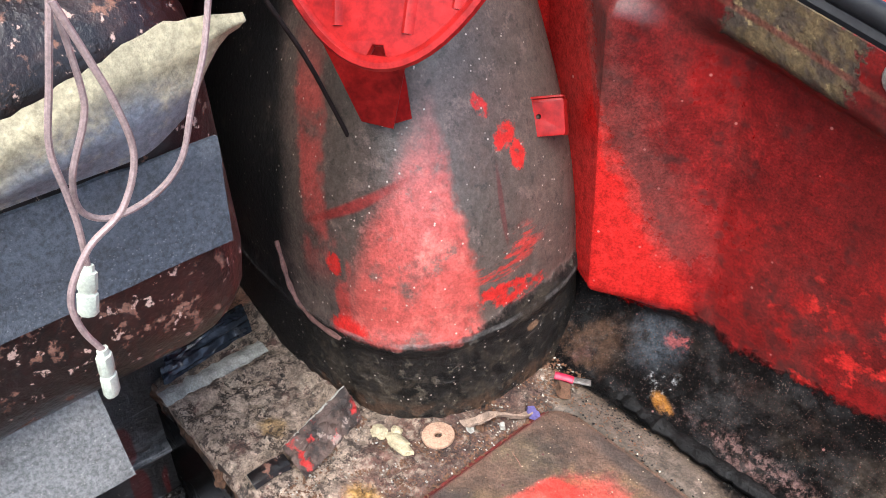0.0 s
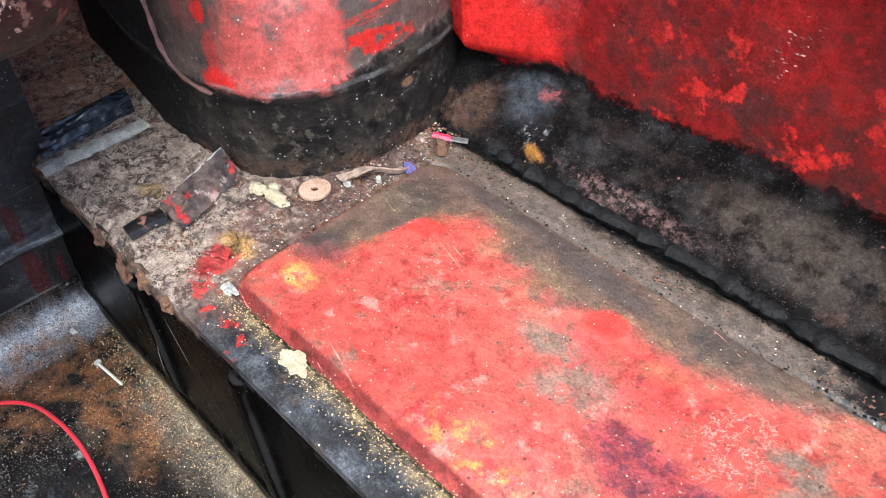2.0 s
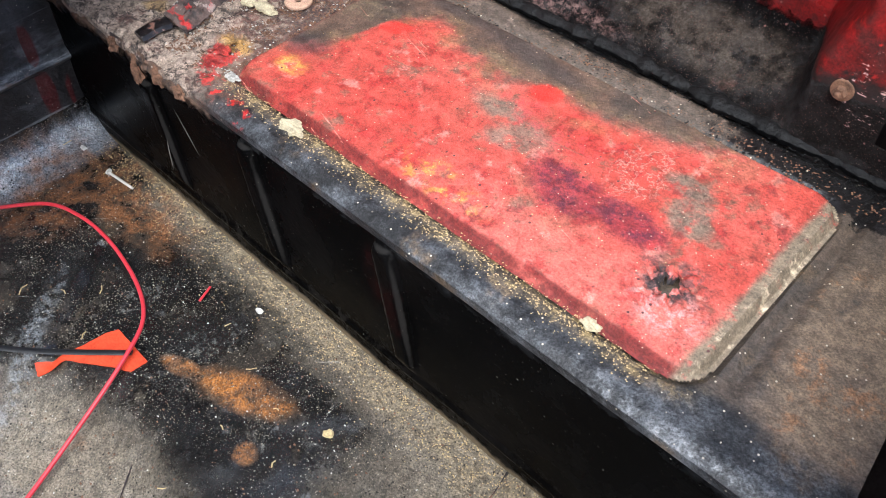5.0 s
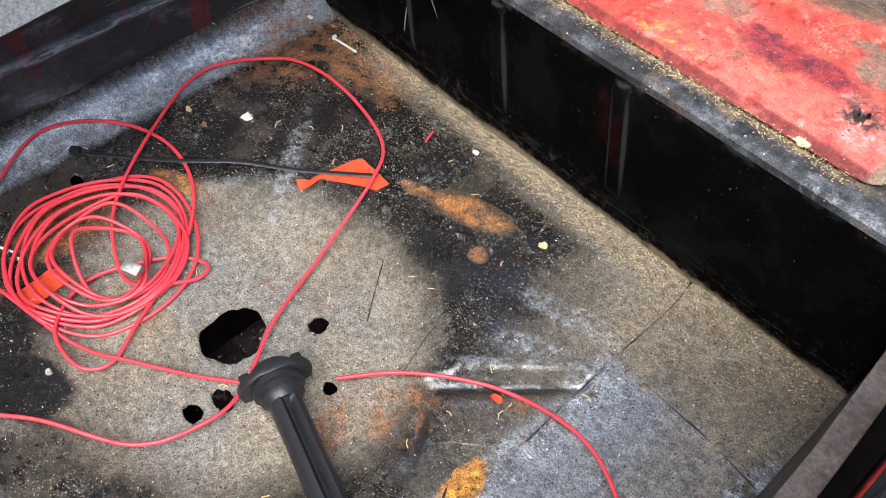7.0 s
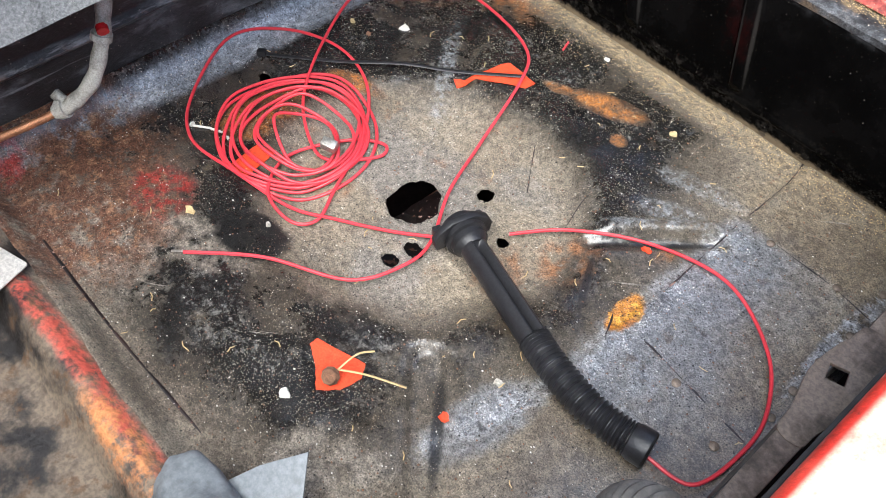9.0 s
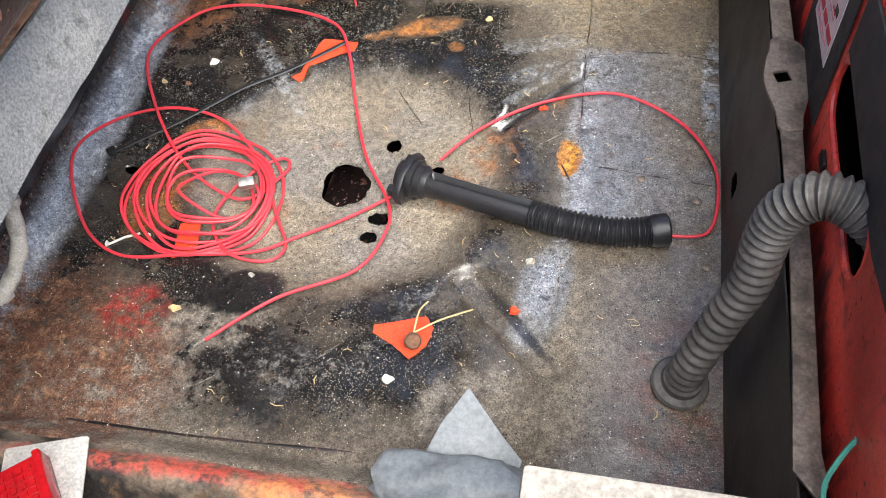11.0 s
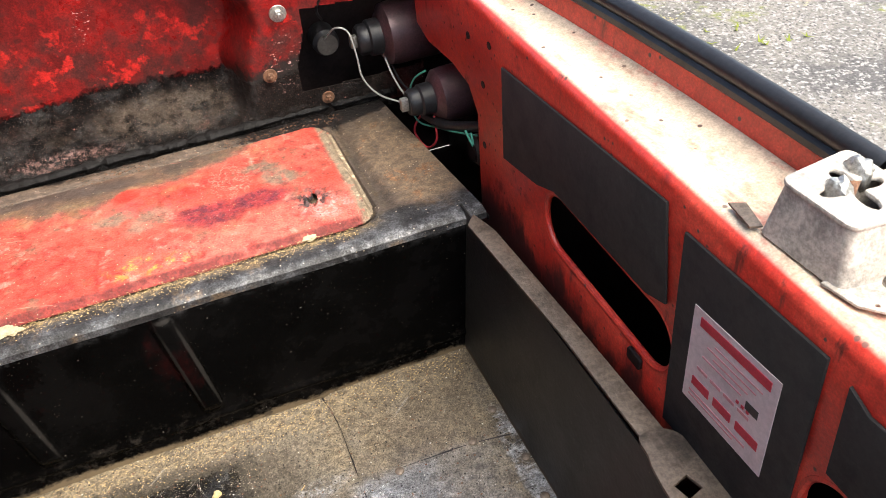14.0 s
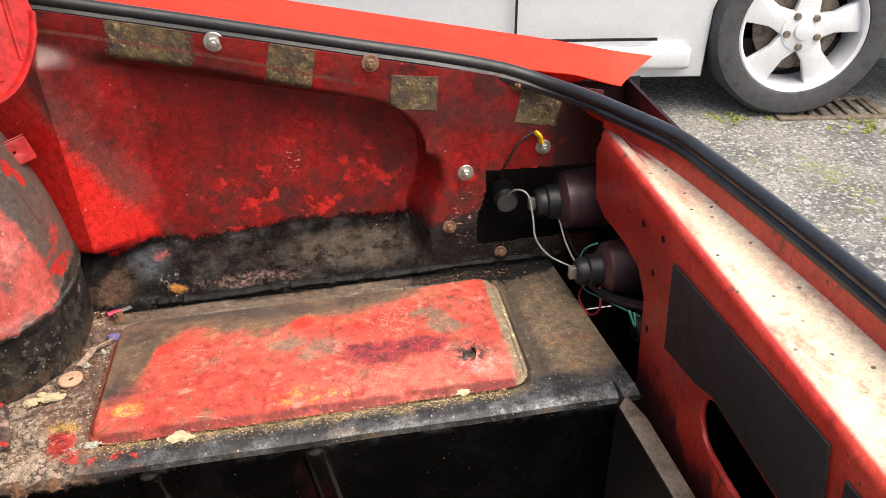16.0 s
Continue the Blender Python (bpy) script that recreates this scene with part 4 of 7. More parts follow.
    L.grain(0.24, 160)
    L.grain(0.24, 560)
    L.specks((0.50, 0.42, 0.36), 420, 0.04, 0.8)
    L.relief(L.noise(220, 6), 0.45)
    L.relief(L.noise(40, 6), 0.4)
    L.matte(skirt, 0.12)
    L.relief(L.mul(skirt, L.noise(120, 8, 0.74)), 4.5)
    L.relief(L.mul(skirt, L.noise(40, 6, 0.7)), 3.0)
    L.varnish(L.mul(L.mul(skirt, L.step(L.noise(60, 8, 0.76), 0.56, 0.62)), 0.6), 0.2, 1.0)
    return L.done(0.0018)


def rear_panel_look():
    L = Look("scuffed_red_rear_panel", (0.50, 0.034, 0.022), 0.34)
    L.grime((0.60, 0.060, 0.036), 16, 0.45, 0.66, 0.45)
    L.grime((0.16, 0.015, 0.012), 28, 0.56, 0.70, 0.5, 0.8)
    z = L.axis(2)
    low = L.step(L.math('ADD', z, L.mul(L.math('SUBTRACT', L.noise(26, 6, 0.7, stretch=(1, 1, 0.35)), 0.5), 0.20)), 0.200, 0.160)
    L.lay((0.026, 0.016, 0.014), low, 0.5, 0.85)
    L.grime((0.05, 0.02, 0.016), 50, 0.60, 0.70, 0.5, 0.8, stretch=(1, 1, 0.25))
    # worn flat top of the flange, laid cream for its blown-out brightness
    up = L.node("ShaderNodeSeparateXYZ", L.nt.nodes["Geometry"].outputs["Normal"], out=2)
    top = L.mul(L.step(up, 0.75, 0.95), L.step(L.noise(14, 6, 0.65, stretch=(1, 0.4, 1)), 0.28, 0.52))
    L.lay((0.55, 0.445, 0.33), L.mul(top, L.step(z, 0.36, 0.37)), 0.55)
    L.lay((0.50, 0.13, 0.09), L.mul(L.mul(top, L.step(z, 0.36, 0.37)), L.step(L.noise(24, 8, 0.72, stretch=(1, 0.5, 1)), 0.50, 0.64)), 0.45, 0.8)
    L.grime((0.34, 0.20, 0.13), 40, 0.56, 0.70, 0.6, 0.7, 8, mask=L.mul(top, L.step(z, 0.36, 0.37)))
    L.grain(0.18, 150)
    L.grain(0.2, 560)
    L.specks((0.10, 0.06, 0.05), 180, 0.06, 0.7)
    L.relief(L.noise(60, 5), 0.4)
    L.relief(L.noise(300, 4), 0.15)
    return L.done(0.0012)


def ground_look():
    L = Look("gravelly_asphalt", (0.18, 0.168, 0.152), 0.9)
    L.grime((0.085, 0.082, 0.08), 2.2, 0.42, 0.62)
    L.grime((0.30, 0.29, 0.275), 60, 0.50, 0.62)
    L.grime((0.06, 0.058, 0.056), 95, 0.54, 0.64)
    L.specks((0.33, 0.32, 0.30), 55, 0.30, 0.9)
    L.specks((0.05, 0.05, 0.05), 75, 0.25, 0.9)
    moss = L.mul(L.step(L.noise(1.7, 5, 0.7), 0.57, 0.66), L.step(L.noise(24, 6, 0.7), 0.46, 0.58))
    L.lay((0.15, 0.17, 0.035), moss, 1.0)
    L.lay((0.34, 0.30, 0.13), L.mul(L.step(L.noise(5, 6, 0.7), 0.64, 0.70), L.step(L.noise(60, 4), 0.5, 0.6)), 1.0)
    L.grain(0.3, 90)
    L.relief(L.noise(75, 5, 0.7), 1.0)
    L.relief(L.noise(22, 4), 0.8)
    return L.done(0.012)


def felt_look(name, colour, pale):
    L = Look(name, colour, 0.95)
    L.grime(pale, 10, 0.45, 0.68)
    L.grime(tuple(c * 0.55 for c in colour), 40, 0.5, 0.7)
    L.specks(pale, 700, 0.12)
    L.grain(0.40, 420)
    L.relief(L.noise(420, 5, 0.75), 0.9)
    L.relief(L.noise(60, 4), 0.6)
    return L.done(0.0016)


def flap_look():
    L = Look("cream_felt_backing", (0.27, 0.235, 0.155), 0.85)
    core = L.any(L.blob((0, -0.045, 0.490), (0.050, 0.020), 12, 0.9, 0.45, 26, axis=0), L.blob((0, -0.16, 0.485), (0.06, 0.026), 0, 0.9, 0.5, 26, axis=0), L.blob((0, -0.34, 0.480), (0.10, 0.022), 0, 0.9, 0.5, 26, axis=0))
    L.lay((0.150, 0.165, 0.195), core, 0.7)
    L.grime((0.22, 0.235, 0.26), 26, 0.46, 0.70, 0.7, 0.7, mask=core)
    L.grime((0.46, 0.40, 0.26), 40, 0.50, 0.70, 0.9, 0.8)
    L.grime((0.11, 0.085, 0.065), 55, 0.60, 0.72, 0.9, 0.7)
    L.grain(0.3, 300)
    L.relief(L.noise(200, 6, 0.7), 0.7)
    L.relief(L.noise(40, 4), 0.6)
    return L.done(0.0016)


def tank_look():
    L = Look("rusty_tank_paint", (0.016, 0.009, 0.009), 0.34)
    L.grime((0.008, 0.007, 0.007), 12, 0.4, 0.6, 0.3)
    L.grime((0.050, 0.022, 0.018), 20, 0.56, 0.70, 0.6, 0.7)
    L.grime((0.20, 0.095, 0.065), 70, 0.58, 0.64, 0.9, 0.9, 8)
    L.grime((0.42, 0.28, 0.23), 150, 0.61, 0.66, 0.9, 0.85, 8)
    L.grain(0.3, 300)
    L.relief(L.noise(120, 6), 1.0)
    return L.done(0.0014)


def torn_look():
    L = Look("rusted_torn_steel", (0.115, 0.075, 0.060), 0.6)
    L.grime((0.025, 0.018, 0.016), 60, 0.44, 0.58, 0.5, 0.9, 8)
    L.grime((0.45, 0.020, 0.018), 50, 0.56, 0.62, 0.3, 0.9, 8)
    L.grime((0.36, 0.28, 0.24), 90, 0.58, 0.64, 0.7, 0.8, 8)
    L.relief(L.noise(150, 7, 0.74), 1.2)
    return L.done(0.002)


def front_look():
    L = Look("scraped_black_front_paint", (0.016, 0.0160, 0.017), 0.3)
    L.grime((0.055, 0.057, 0.061), 14, 0.46, 0.66, 0.3, 0.8, 8, stretch=(1, 1, 0.4))
    L.grime((0.17, 0.178, 0.19), 24, 0.54, 0.68, 0.34, 0.6, 8, stretch=(1, 0.5, 1.5))
    L.lay((0.085, 0.010, 0.011), L.mul(L.step(L.noise(30, 3, 0.5, stretch=(0.9, 0.9, 0.10)), 0.64, 0.67), L.step(L.axis(1), -0.42, -0.38)), 0.3, 0.85)
    wob = L.math('ADD', L.axis(2), L.mul(L.math('SUBTRACT', L.noise(20, 5), 0.5), 0.012))
    ridge = L.step(L.math('ABSOLUTE', L.math('SUBTRACT', wob, 0.098)), 0.009, 0.002)
    L.lay((0.32, 0.32, 0.325), L.mul(ridge, L.step(L.noise(46, 7, 0.72, stretch=(1, 0.3, 2)), 0.44, 0.58)), 0.4, 0.85)
    L.lay((0.14, 0.10, 0.085), L.mul(ridge, L.step(L.noise(40, 6, 0.7), 0.54, 0.64)), 0.5)
    L.scratch((0.24, 0.245, 0.25), 90, 90, 0.64, 0.68, 0.4, amount=0.6)
    L.grain(0.3, 160, 8)
    L.specks((0.40, 0.36, 0.30), 520, 0.03, 0.9)
    L.relief(L.noise(30, 7, 0.7), 2.0)
    L.relief(L.noise(160, 6, 0.7), 0.7)
    return L.done(0.0018)


M_FRONT = front_look()
M_TORN = torn_look()
M_FLOOR, M_BLACK, M_SHELF, M_PANEL, M_WING, M_ARCH, M_REAR, M_GROUND = floor_look(), black_wall_look(), shelf_look(), panel_look(), wing_look(), arch_look(), rear_panel_look(), ground_look()
M_TANK = tank_look()
M_REARWALL = rear_wall_look()
M_FELT = felt_look("grey_felt", (0.062, 0.072, 0.090), (0.120, 0.130, 0.145))
M_BAND = felt_look("pale_grey_felt", (0.19, 0.19, 0.185), (0.29, 0.28, 0.255))
M_FLAP = flap_look()
M_PATCH = plain("black_felt_pad", (0.017, 0.0155, 0.0145), 0.75, 0, 0.3, 30, 0.5)
M_RUBBER = plain("black_rubber", (0.014, 0.014, 0.016), 0.36, 0, 0.3, 25, 0.3, 0.35)
M_HOSE = plain("black_plastic", (0.015, 0.015, 0.017), 0.36, 0, 0.4, 40, 0.4, 0.4)
M_DUCT = plain("dusty_grey_duct", (0.072, 0.066, 0.060), 0.5, 0, 0.5, 25, 0.5, 0.4)
M_WIRE = plain("red_wire_sheath", (0.52, 0.034, 0.048), 0.35, 0, 0.15, 50, 0.1, 0.4)
M_PINK = plain("pale_pink_wire_sheath", (0.28, 0.20, 0.19), 0.36, 0, 0.3, 60, 0.2)
M_NYLON = plain("milky_nylon", (0.55, 0.58, 0.48), 0.4, 0, 0.2, 80)
M_STEEL = plain("dull_zinc_steel", (0.42, 0.41, 0.38), 0.42, 0.85, 0.4, 60)
M_BAR = plain("rusty_brown_steel", (0.150, 0.115, 0.088), 0.5, 0.3, 0.6, 34, 0.8)
M_LATCH = plain("worn_latch_steel", (0.46, 0.42, 0.37), 0.6, 0.35, 0.4, 40, 0.6)
M_SKIN = plain("red_car_paint", (0.60, 0.026, 0.012), 0.5, 0, 0.15, 14, 0.1, 0.15)
M_HINGE = plain("scratched_red_paint", (0.30, 0.012, 0.011), 0.3, 0, 0.5, 14, 0.2, 0.15)
M_DARK = plain("dark_paint_and_cavity_shade", (0.014, 0.009, 0.009), 0.6, 0, 0.4, 30, 0.3, 0.2)
M_ORANGE = plain("orange_red_paint", (0.56, 0.058, 0.022), 0.5, 0, 0.3, 60, 0.3, 0.2)
M_CREAM = plain("chalky_cream_paint", (0.34, 0.31, 0.265), 0.7, 0, 0.35, 22, 0.4)
M_GREY = plain("grey_plastic_bag", (0.15, 0.165, 0.175), 0.5, 0, 0.3, 16, 0.4)
M_FOIL = plain("silvery_plate", (0.62, 0.60, 0.55), 0.35, 0.4, 0.3, 35)
M_LENS = plain("red_lamp_lens", (0.40, 0.008, 0.012), 0.15, 0, 0.2, 40, 0.1)
M_BROWN = plain("brown_lamp_housing", (0.095, 0.050, 0.055), 0.3, 0.3, 0.5, 45)
M_WOOD = plain("dry_straw", (0.46, 0.34, 0.17), 0.9, 0, 0.3, 90)
M_FILLER = plain("cream_filler", (0.44, 0.37, 0.235), 0.9, 0, 0.3, 90)
M_FOLD = plain("glossy_black_sheet", (0.020, 0.024, 0.032), 0.16, 0, 0.4, 30, 0.8)
M_TAR = plain("lumpy_black_tar", (0.008, 0.0075, 0.0075), 0.5, 0, 0.4, 40, 2.5, 0.15)
M_LEAF = plain("dry_yellow_leaf", (0.46, 0.36, 0.18), 0.9, 0, 0.35, 90)
M_WHITE = plain("whitish_flake", (0.55, 0.53, 0.48), 0.8, 0, 0.2, 90)
M_CRUST = plain("rust_crumb", (0.16, 0.08, 0.045), 0.95, 0, 0.5, 120, 0.8)
M_RUSTY = plain("rusty_orange_edge", (0.26, 0.13, 0.07), 0.9, 0, 0.5, 60, 0.8)
M_EDGE = plain("worn_pinkish_edge", (0.20, 0.105, 0.090), 0.35, 0, 0.5, 60, 0.4)
M_SEALANT = plain("pale_brown_sealant", (0.30, 0.21, 0.155), 0.8, 0, 0.5, 110, 0.8)
M_COPPER = plain("copper_pipe", (0.58, 0.28, 0.15), 0.4, 0.7, 0.3, 60)
M_TAPE = plain("dirty_white_hose", (0.40, 0.38, 0.33), 0.75, 0, 0.45, 70, 0.7)
M_SILVER = plain("silver_car_paint", (0.50, 0.51, 0.53), 0.3, 0.35, 0.05, 8, 0.02)
M_TYRE = plain("tyre_rubber", (0.035, 0.035, 0.037), 0.75, 0, 0.3, 30, 0.4)
M_ALLOY = plain("silver_alloy", (0.62, 0.62, 0.64), 0.35, 0.4, 0.08, 20, 0.05)
M_GLASS = plain("dark_window_glass", (0.02, 0.025, 0.03), 0.05, 0, 0.1, 5, 0.0)
M_PAPER = plain("pinkish_sticker_paper", (0.60, 0.50, 0.50), 0.55, 0, 0.12, 30, 0.1)
M_INK = plain("red_sticker_ink", (0.48, 0.025, 0.05), 0.5, 0, 0.15, 60, 0.0)
M_FAINT = plain("faded_red_ink", (0.56, 0.24, 0.26), 0.5, 0, 0.15, 60, 0.0)
M_INKB = plain("black_sticker_ink", (0.03, 0.025, 0.025), 0.5, 0, 0.1, 60, 0.0)
M_GREEN = plain("green_wire_sheath", (0.05, 0.25, 0.18), 0.45, 0, 0.2, 60, 0.1)
M_GREYWIRE = plain("grey_wire_sheath", (0.36, 0.36, 0.34), 0.45, 0, 0.25, 60, 0.1)

# ---- the boot: large structure ----
def rim(x):
    """Height of the boot's side rim: it falls towards the tail."""
    return 0.400 - 0.245 * x - 0.25 * bow(x)


def bow(x):
    """The rim swings outwards towards the front."""
    return 0.040 * smoothstep(-0.12, -0.44, x)


WELL = (-0.42, -0.345)


def groove(x, y, x0, y0, x1, y1, half):
    """1 on the line between two points, falling to 0 at half its width."""
    dx, dy = x1 - x0, y1 - y0
    t = max(0.0, min(1.0, ((x - x0) * dx + (y - y0) * dy) / (dx * dx + dy * dy)))
    return 1 - smoothstep(0.0, half, math.hypot(x - x0 - t * dx, y - y0 - t * dy))


def floor_z(x, y):
    r = math.hypot((x - WELL[0]) / 1.08, y - WELL[1])
    z = -0.016 * (1 - smoothstep(0.13, 0.19, r))
    z -= 0.010 * groove(x, y, -0.254, -0.266, -0.168, -0.172, 0.016)
    z += 0.004 * groove(x, y, -0.253, -0.234, -0.180, -0.160, 0.012)
    z -= 0.009 * smoothstep(0.0, 0.75, groove(x, y, -0.256, -0.486, -0.163, -0.566, 0.030))
    z -= 0.006 * groove(x, y, -0.52, -0.20, -0.60, -0.10, 0.014)
    z += 0.0030 * smoothstep(-0.168, -0.163, x)
    z += 0.0022 * noise.noise((x * 14, y * 14, 0.3)) + 0.0012 * noise.noise((x * 45, y * 45, 1.3))
    if x < -0.705:                                                 # turned up in front
        z += 0.052 - math.sqrt(max(0.0, 0.052 ** 2 - min(0.0505, -0.705 - x) ** 2))
    z += 0.020 * smoothstep(-0.690, -0.715, y)                     # and to the other side
    return z


HOLES = ((-0.422, -0.362, 0.0285, 0.0315), (-0.378, -0.298, 0.009, 0.010), (-0.372, -0.405, 0.013, 0.009), (-0.378, -0.432, 0.010, 0.008), (-0.679, -0.381, 0.008, 0.006), (-0.318, -0.330, 0.007, 0.006))


def hole_edge(px, py):
    """The hole that the point lies in, how deep, and the nearest point of its edge."""
    for x, y, a, b in HOLES:
        q = math.atan2((py - y) / b, (px - x) / a)
        k = 1 + 0.045 * math.sin(3 * q + x * 40) + 0.03 * math.sin(7 * q)
        d = math.hypot((px - x) / a, (py - y) / b) / k
        if d < 1:
            return d, x + a * k * math.cos(q), y + b * k * math.sin(q)
    return None


def in_hole(p):
    h = hole_edge(p.x, p.y)
    return h is not None and h[0] < 0.985


def floor_point(u, v):
    x, y = -0.7555 + 0.7605 * u, -0.745 + 0.748 * v
    h = hole_edge(x, y)
    if h:
        x, y = h[1], h[2]
    return (x, y, floor_z(x, y) - (0.002 if h else 0.0))



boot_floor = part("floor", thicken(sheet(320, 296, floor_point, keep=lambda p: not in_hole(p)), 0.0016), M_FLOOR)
tagged(boot_floor, "dirty black-tarred metal boot floor with a pale spare-wheel ring", "boot floor", kind="structure")


def rib(x, z, cx, top):
    """A pressed rib with a round head, on the step's wall."""
    d = math.hypot(x - cx - 0.14 * (top - z), max(0.0, z - top))
    return (1 - smoothstep(0.006, 0.0125, d)) * smoothstep(0.030, 0.050, z)


def step_point(u, v):
    x, s = -0.790 + 0.806 * u, v * 0.186
    z = min(s, 0.170)
    y = -0.012 + 0.002 * z / 0.17
    for cx, top in ((-0.586, 0.140), (-0.445, 0.154), (-0.292, 0.155)):
        y -= 0.0060 * rib(x, z, cx, top)
    y += 0.0012 * noise.noise((x * 12, z * 12, 2.0))
    if s > 0.166:                                   # turned in behind the shelf's lip
        y, z = y + 0.25 * (s - 0.166), 0.166 + 0.4 * (s - 0.166)
    rust = smoothstep(-0.47, -0.53, x) * smoothstep(0.150, 0.170, s)
    y -= rust * (0.002 + 0.0030 * noise.noise((x * 42, s * 30, 2.0)) + 0.003 * noise.noise((x * 120, s * 90, 6.0)))
    z += rust * 0.0012 * noise.noise((x * 90, s * 90, 3.0))
    y -= 0.0022 * (1 - smoothstep(0.0, 0.006, abs(s - 0.026 + 0.004 * noise.noise((x * 8, 1.0, 0.2)))))
    return (x, y, z)


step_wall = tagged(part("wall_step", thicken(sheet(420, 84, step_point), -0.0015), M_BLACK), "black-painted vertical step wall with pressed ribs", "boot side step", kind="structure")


def shelf_point(u, v):
    x, y, drop = -1.00 + 1.022 * u, -0.0115 + 0.2855 * max(0.0, v - 0.04) / 0.96, 0.0
    a = min(1.0, max(0.0, (v - 0.03) / 0.05))
    drop = 0.0060 * (1 - math.sin(a * math.pi / 2)) + max(0.0, 0.03 - v) * 0.16
    y = max(y, -0.0115)
    z = 0.1785 - drop + 0.0012 * noise.noise((x * 11, y * 11, 5.0))
    z -= 0.006 * groove(x, y, -0.57, 0.252, 0.02, 0.250, 0.014)
    z -= 0.0035 * (1 - smoothstep(0.0, 0.010, abs(x + 0.060))) * smoothstep(0.03, 0.05, y)
    qx, qy = abs(x + 0.291) - 0.191, abs(y - 0.118) - 0.072
    d = math.hypot(max(qx, 0), max(qy, 0)) + min(max(qx, qy), 0) - 0.020
    z -= 0.0045 * (1 - smoothstep(0.002, 0.006, abs(d - 0.003)))
    rough = smoothstep(-0.50, -0.54, x)
    z += rough * (0.0034 * noise.noise((x * 34, y * 34, 7.0)) + 0.0030 * noise.noise((x * 85, y * 85, 1.0)) + 0.0018 * noise.noise((x * 190, y * 190, 4.0)))
    x += -0.115 * smoothstep(-0.1, 0.022, x) * 0.11 * (y / 0.25) * 2
    return (x, y, z)


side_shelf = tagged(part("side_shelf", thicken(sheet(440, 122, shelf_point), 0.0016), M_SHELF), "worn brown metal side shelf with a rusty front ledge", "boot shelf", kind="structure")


def panel_bm():
    """The raised panel pressed into the shelf, with a torn rust hole."""
    x0, y0, x1, y1, r, hgt = -0.503, 0.0245, -0.079, 0.211, 0.021, 0.0070

    def edge(x, y):
        cx, cy = (x0 + x1) / 2, (y0 + y1) / 2
        qx, qy = abs(x - cx) - (x1 - x0) / 2 + r, abs(y - cy) - (y1 - y0) / 2 + r
        return math.hypot(max(qx, 0), max(qy, 0)) + min(max(qx, qy), 0) - r

    def f(u, v):
        x, y = x0 - 0.004 + (x1 - x0 + 0.008) * u, y0 - 0.004 + (y1 - y0 + 0.008) * v
        d = edge(x, y)
        z = 0.1775 + hgt * smoothstep(0.0015, -0.0035, d)
        z += 0.0010 * noise.noise((x * 16, y * 16, 9.0)) + 0.0005 * noise.noise((x * 70, y * 70, 2.0))
        t = math.hypot(x + 0.126, (y - 0.073) * 0.9)
        z += 0.0055 * smoothstep(0.024, 0.006, t) * (0.2 + 1.4 * noise.noise((x * 190, y * 190, 4.0)))
        return (x, y, z)

    def keep(p):
        if edge(p.x, p.y) > 0.0035:
            return False
        t, q = math.hypot(p.x + 0.126, p.y - 0.073), math.atan2(p.y - 0.073, p.x + 0.126)
        return t > 0.0058 * (1 + 0.9 * noise.noise((math.cos(q) * 1.6, math.sin(q) * 1.6, 3.0)) + 0.7 * noise.noise((math.cos(q) * 4, math.sin(q) * 4, 8.0)))

    return sheet(290, 140, f, keep)


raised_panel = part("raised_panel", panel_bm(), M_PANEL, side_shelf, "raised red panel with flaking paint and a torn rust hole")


# the wing's inner side: an upper strip, a recess, and a sloping sill
def wing_y(x, z):
    ztop = 0.347 - 0.25 * x
    if x > -0.195:
        ztop -= 0.055 - math.sqrt(max(0.0, 0.055 ** 2 - min(0.055, x + 0.195) ** 2))
    right = -0.150 + 0.018 * smoothstep(0.24, 0.30, z)
    w = smoothstep(right + 0.012, right - 0.014, x) * smoothstep(ztop + 0.008, ztop - 0.018, z)
    deep = 0.25 + bow(x) * (1 - w) * smoothstep(0.25, 0.30, z) + 0.064 * w * smoothstep(0.178, 0.232, z) ** 0.8
    pillar = min(1.0, max(0.0, (-0.452 - x) / 0.075)) if x > -0.527 else max(0.0, 1 - (-0.527 - x) / 0.09)
    deep -= 0.044 * pillar * w * smoothstep(0.215, 0.25, z)
    return deep + 0.0016 * noise.noise((x * 9, z * 9, 3.0))


def wing_hole(p):
    left = -0.088 + 0.014 * smoothstep(0.23, 0.29, p.z)
    return left < p.x < 0.058 and 0.206 < p.z < 0.303 - 0.05 * (p.x + 0.07)


def wing_point(u, v):
    x = -0.640 + 0.700 * u
    z = 0.170 + (rim(x) - 0.170) * v
    return (x, wing_y(x, z), z)


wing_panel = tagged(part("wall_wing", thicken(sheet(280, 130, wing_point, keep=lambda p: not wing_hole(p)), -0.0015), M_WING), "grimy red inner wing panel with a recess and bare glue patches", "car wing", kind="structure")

# the wheel arch: a domed box that leans away, above a black skirt
ARCH = ((-0.900, 0.118, 0.0), (-0.800, 0.106, 0.0), (-0.700, 0.093, 0.0), (-0.630, 0.098, 0.0), (-0.578, 0.114, 0.0), (-0.548, 0.148, 0.0), (-0.538, 0.200, 0.0), (-0.545, 0.262, 0.0), (-0.575, 0.305, 0.0), (-0.640, 0.325, 0.0))
_arch_line = catmull(ARCH, 14)


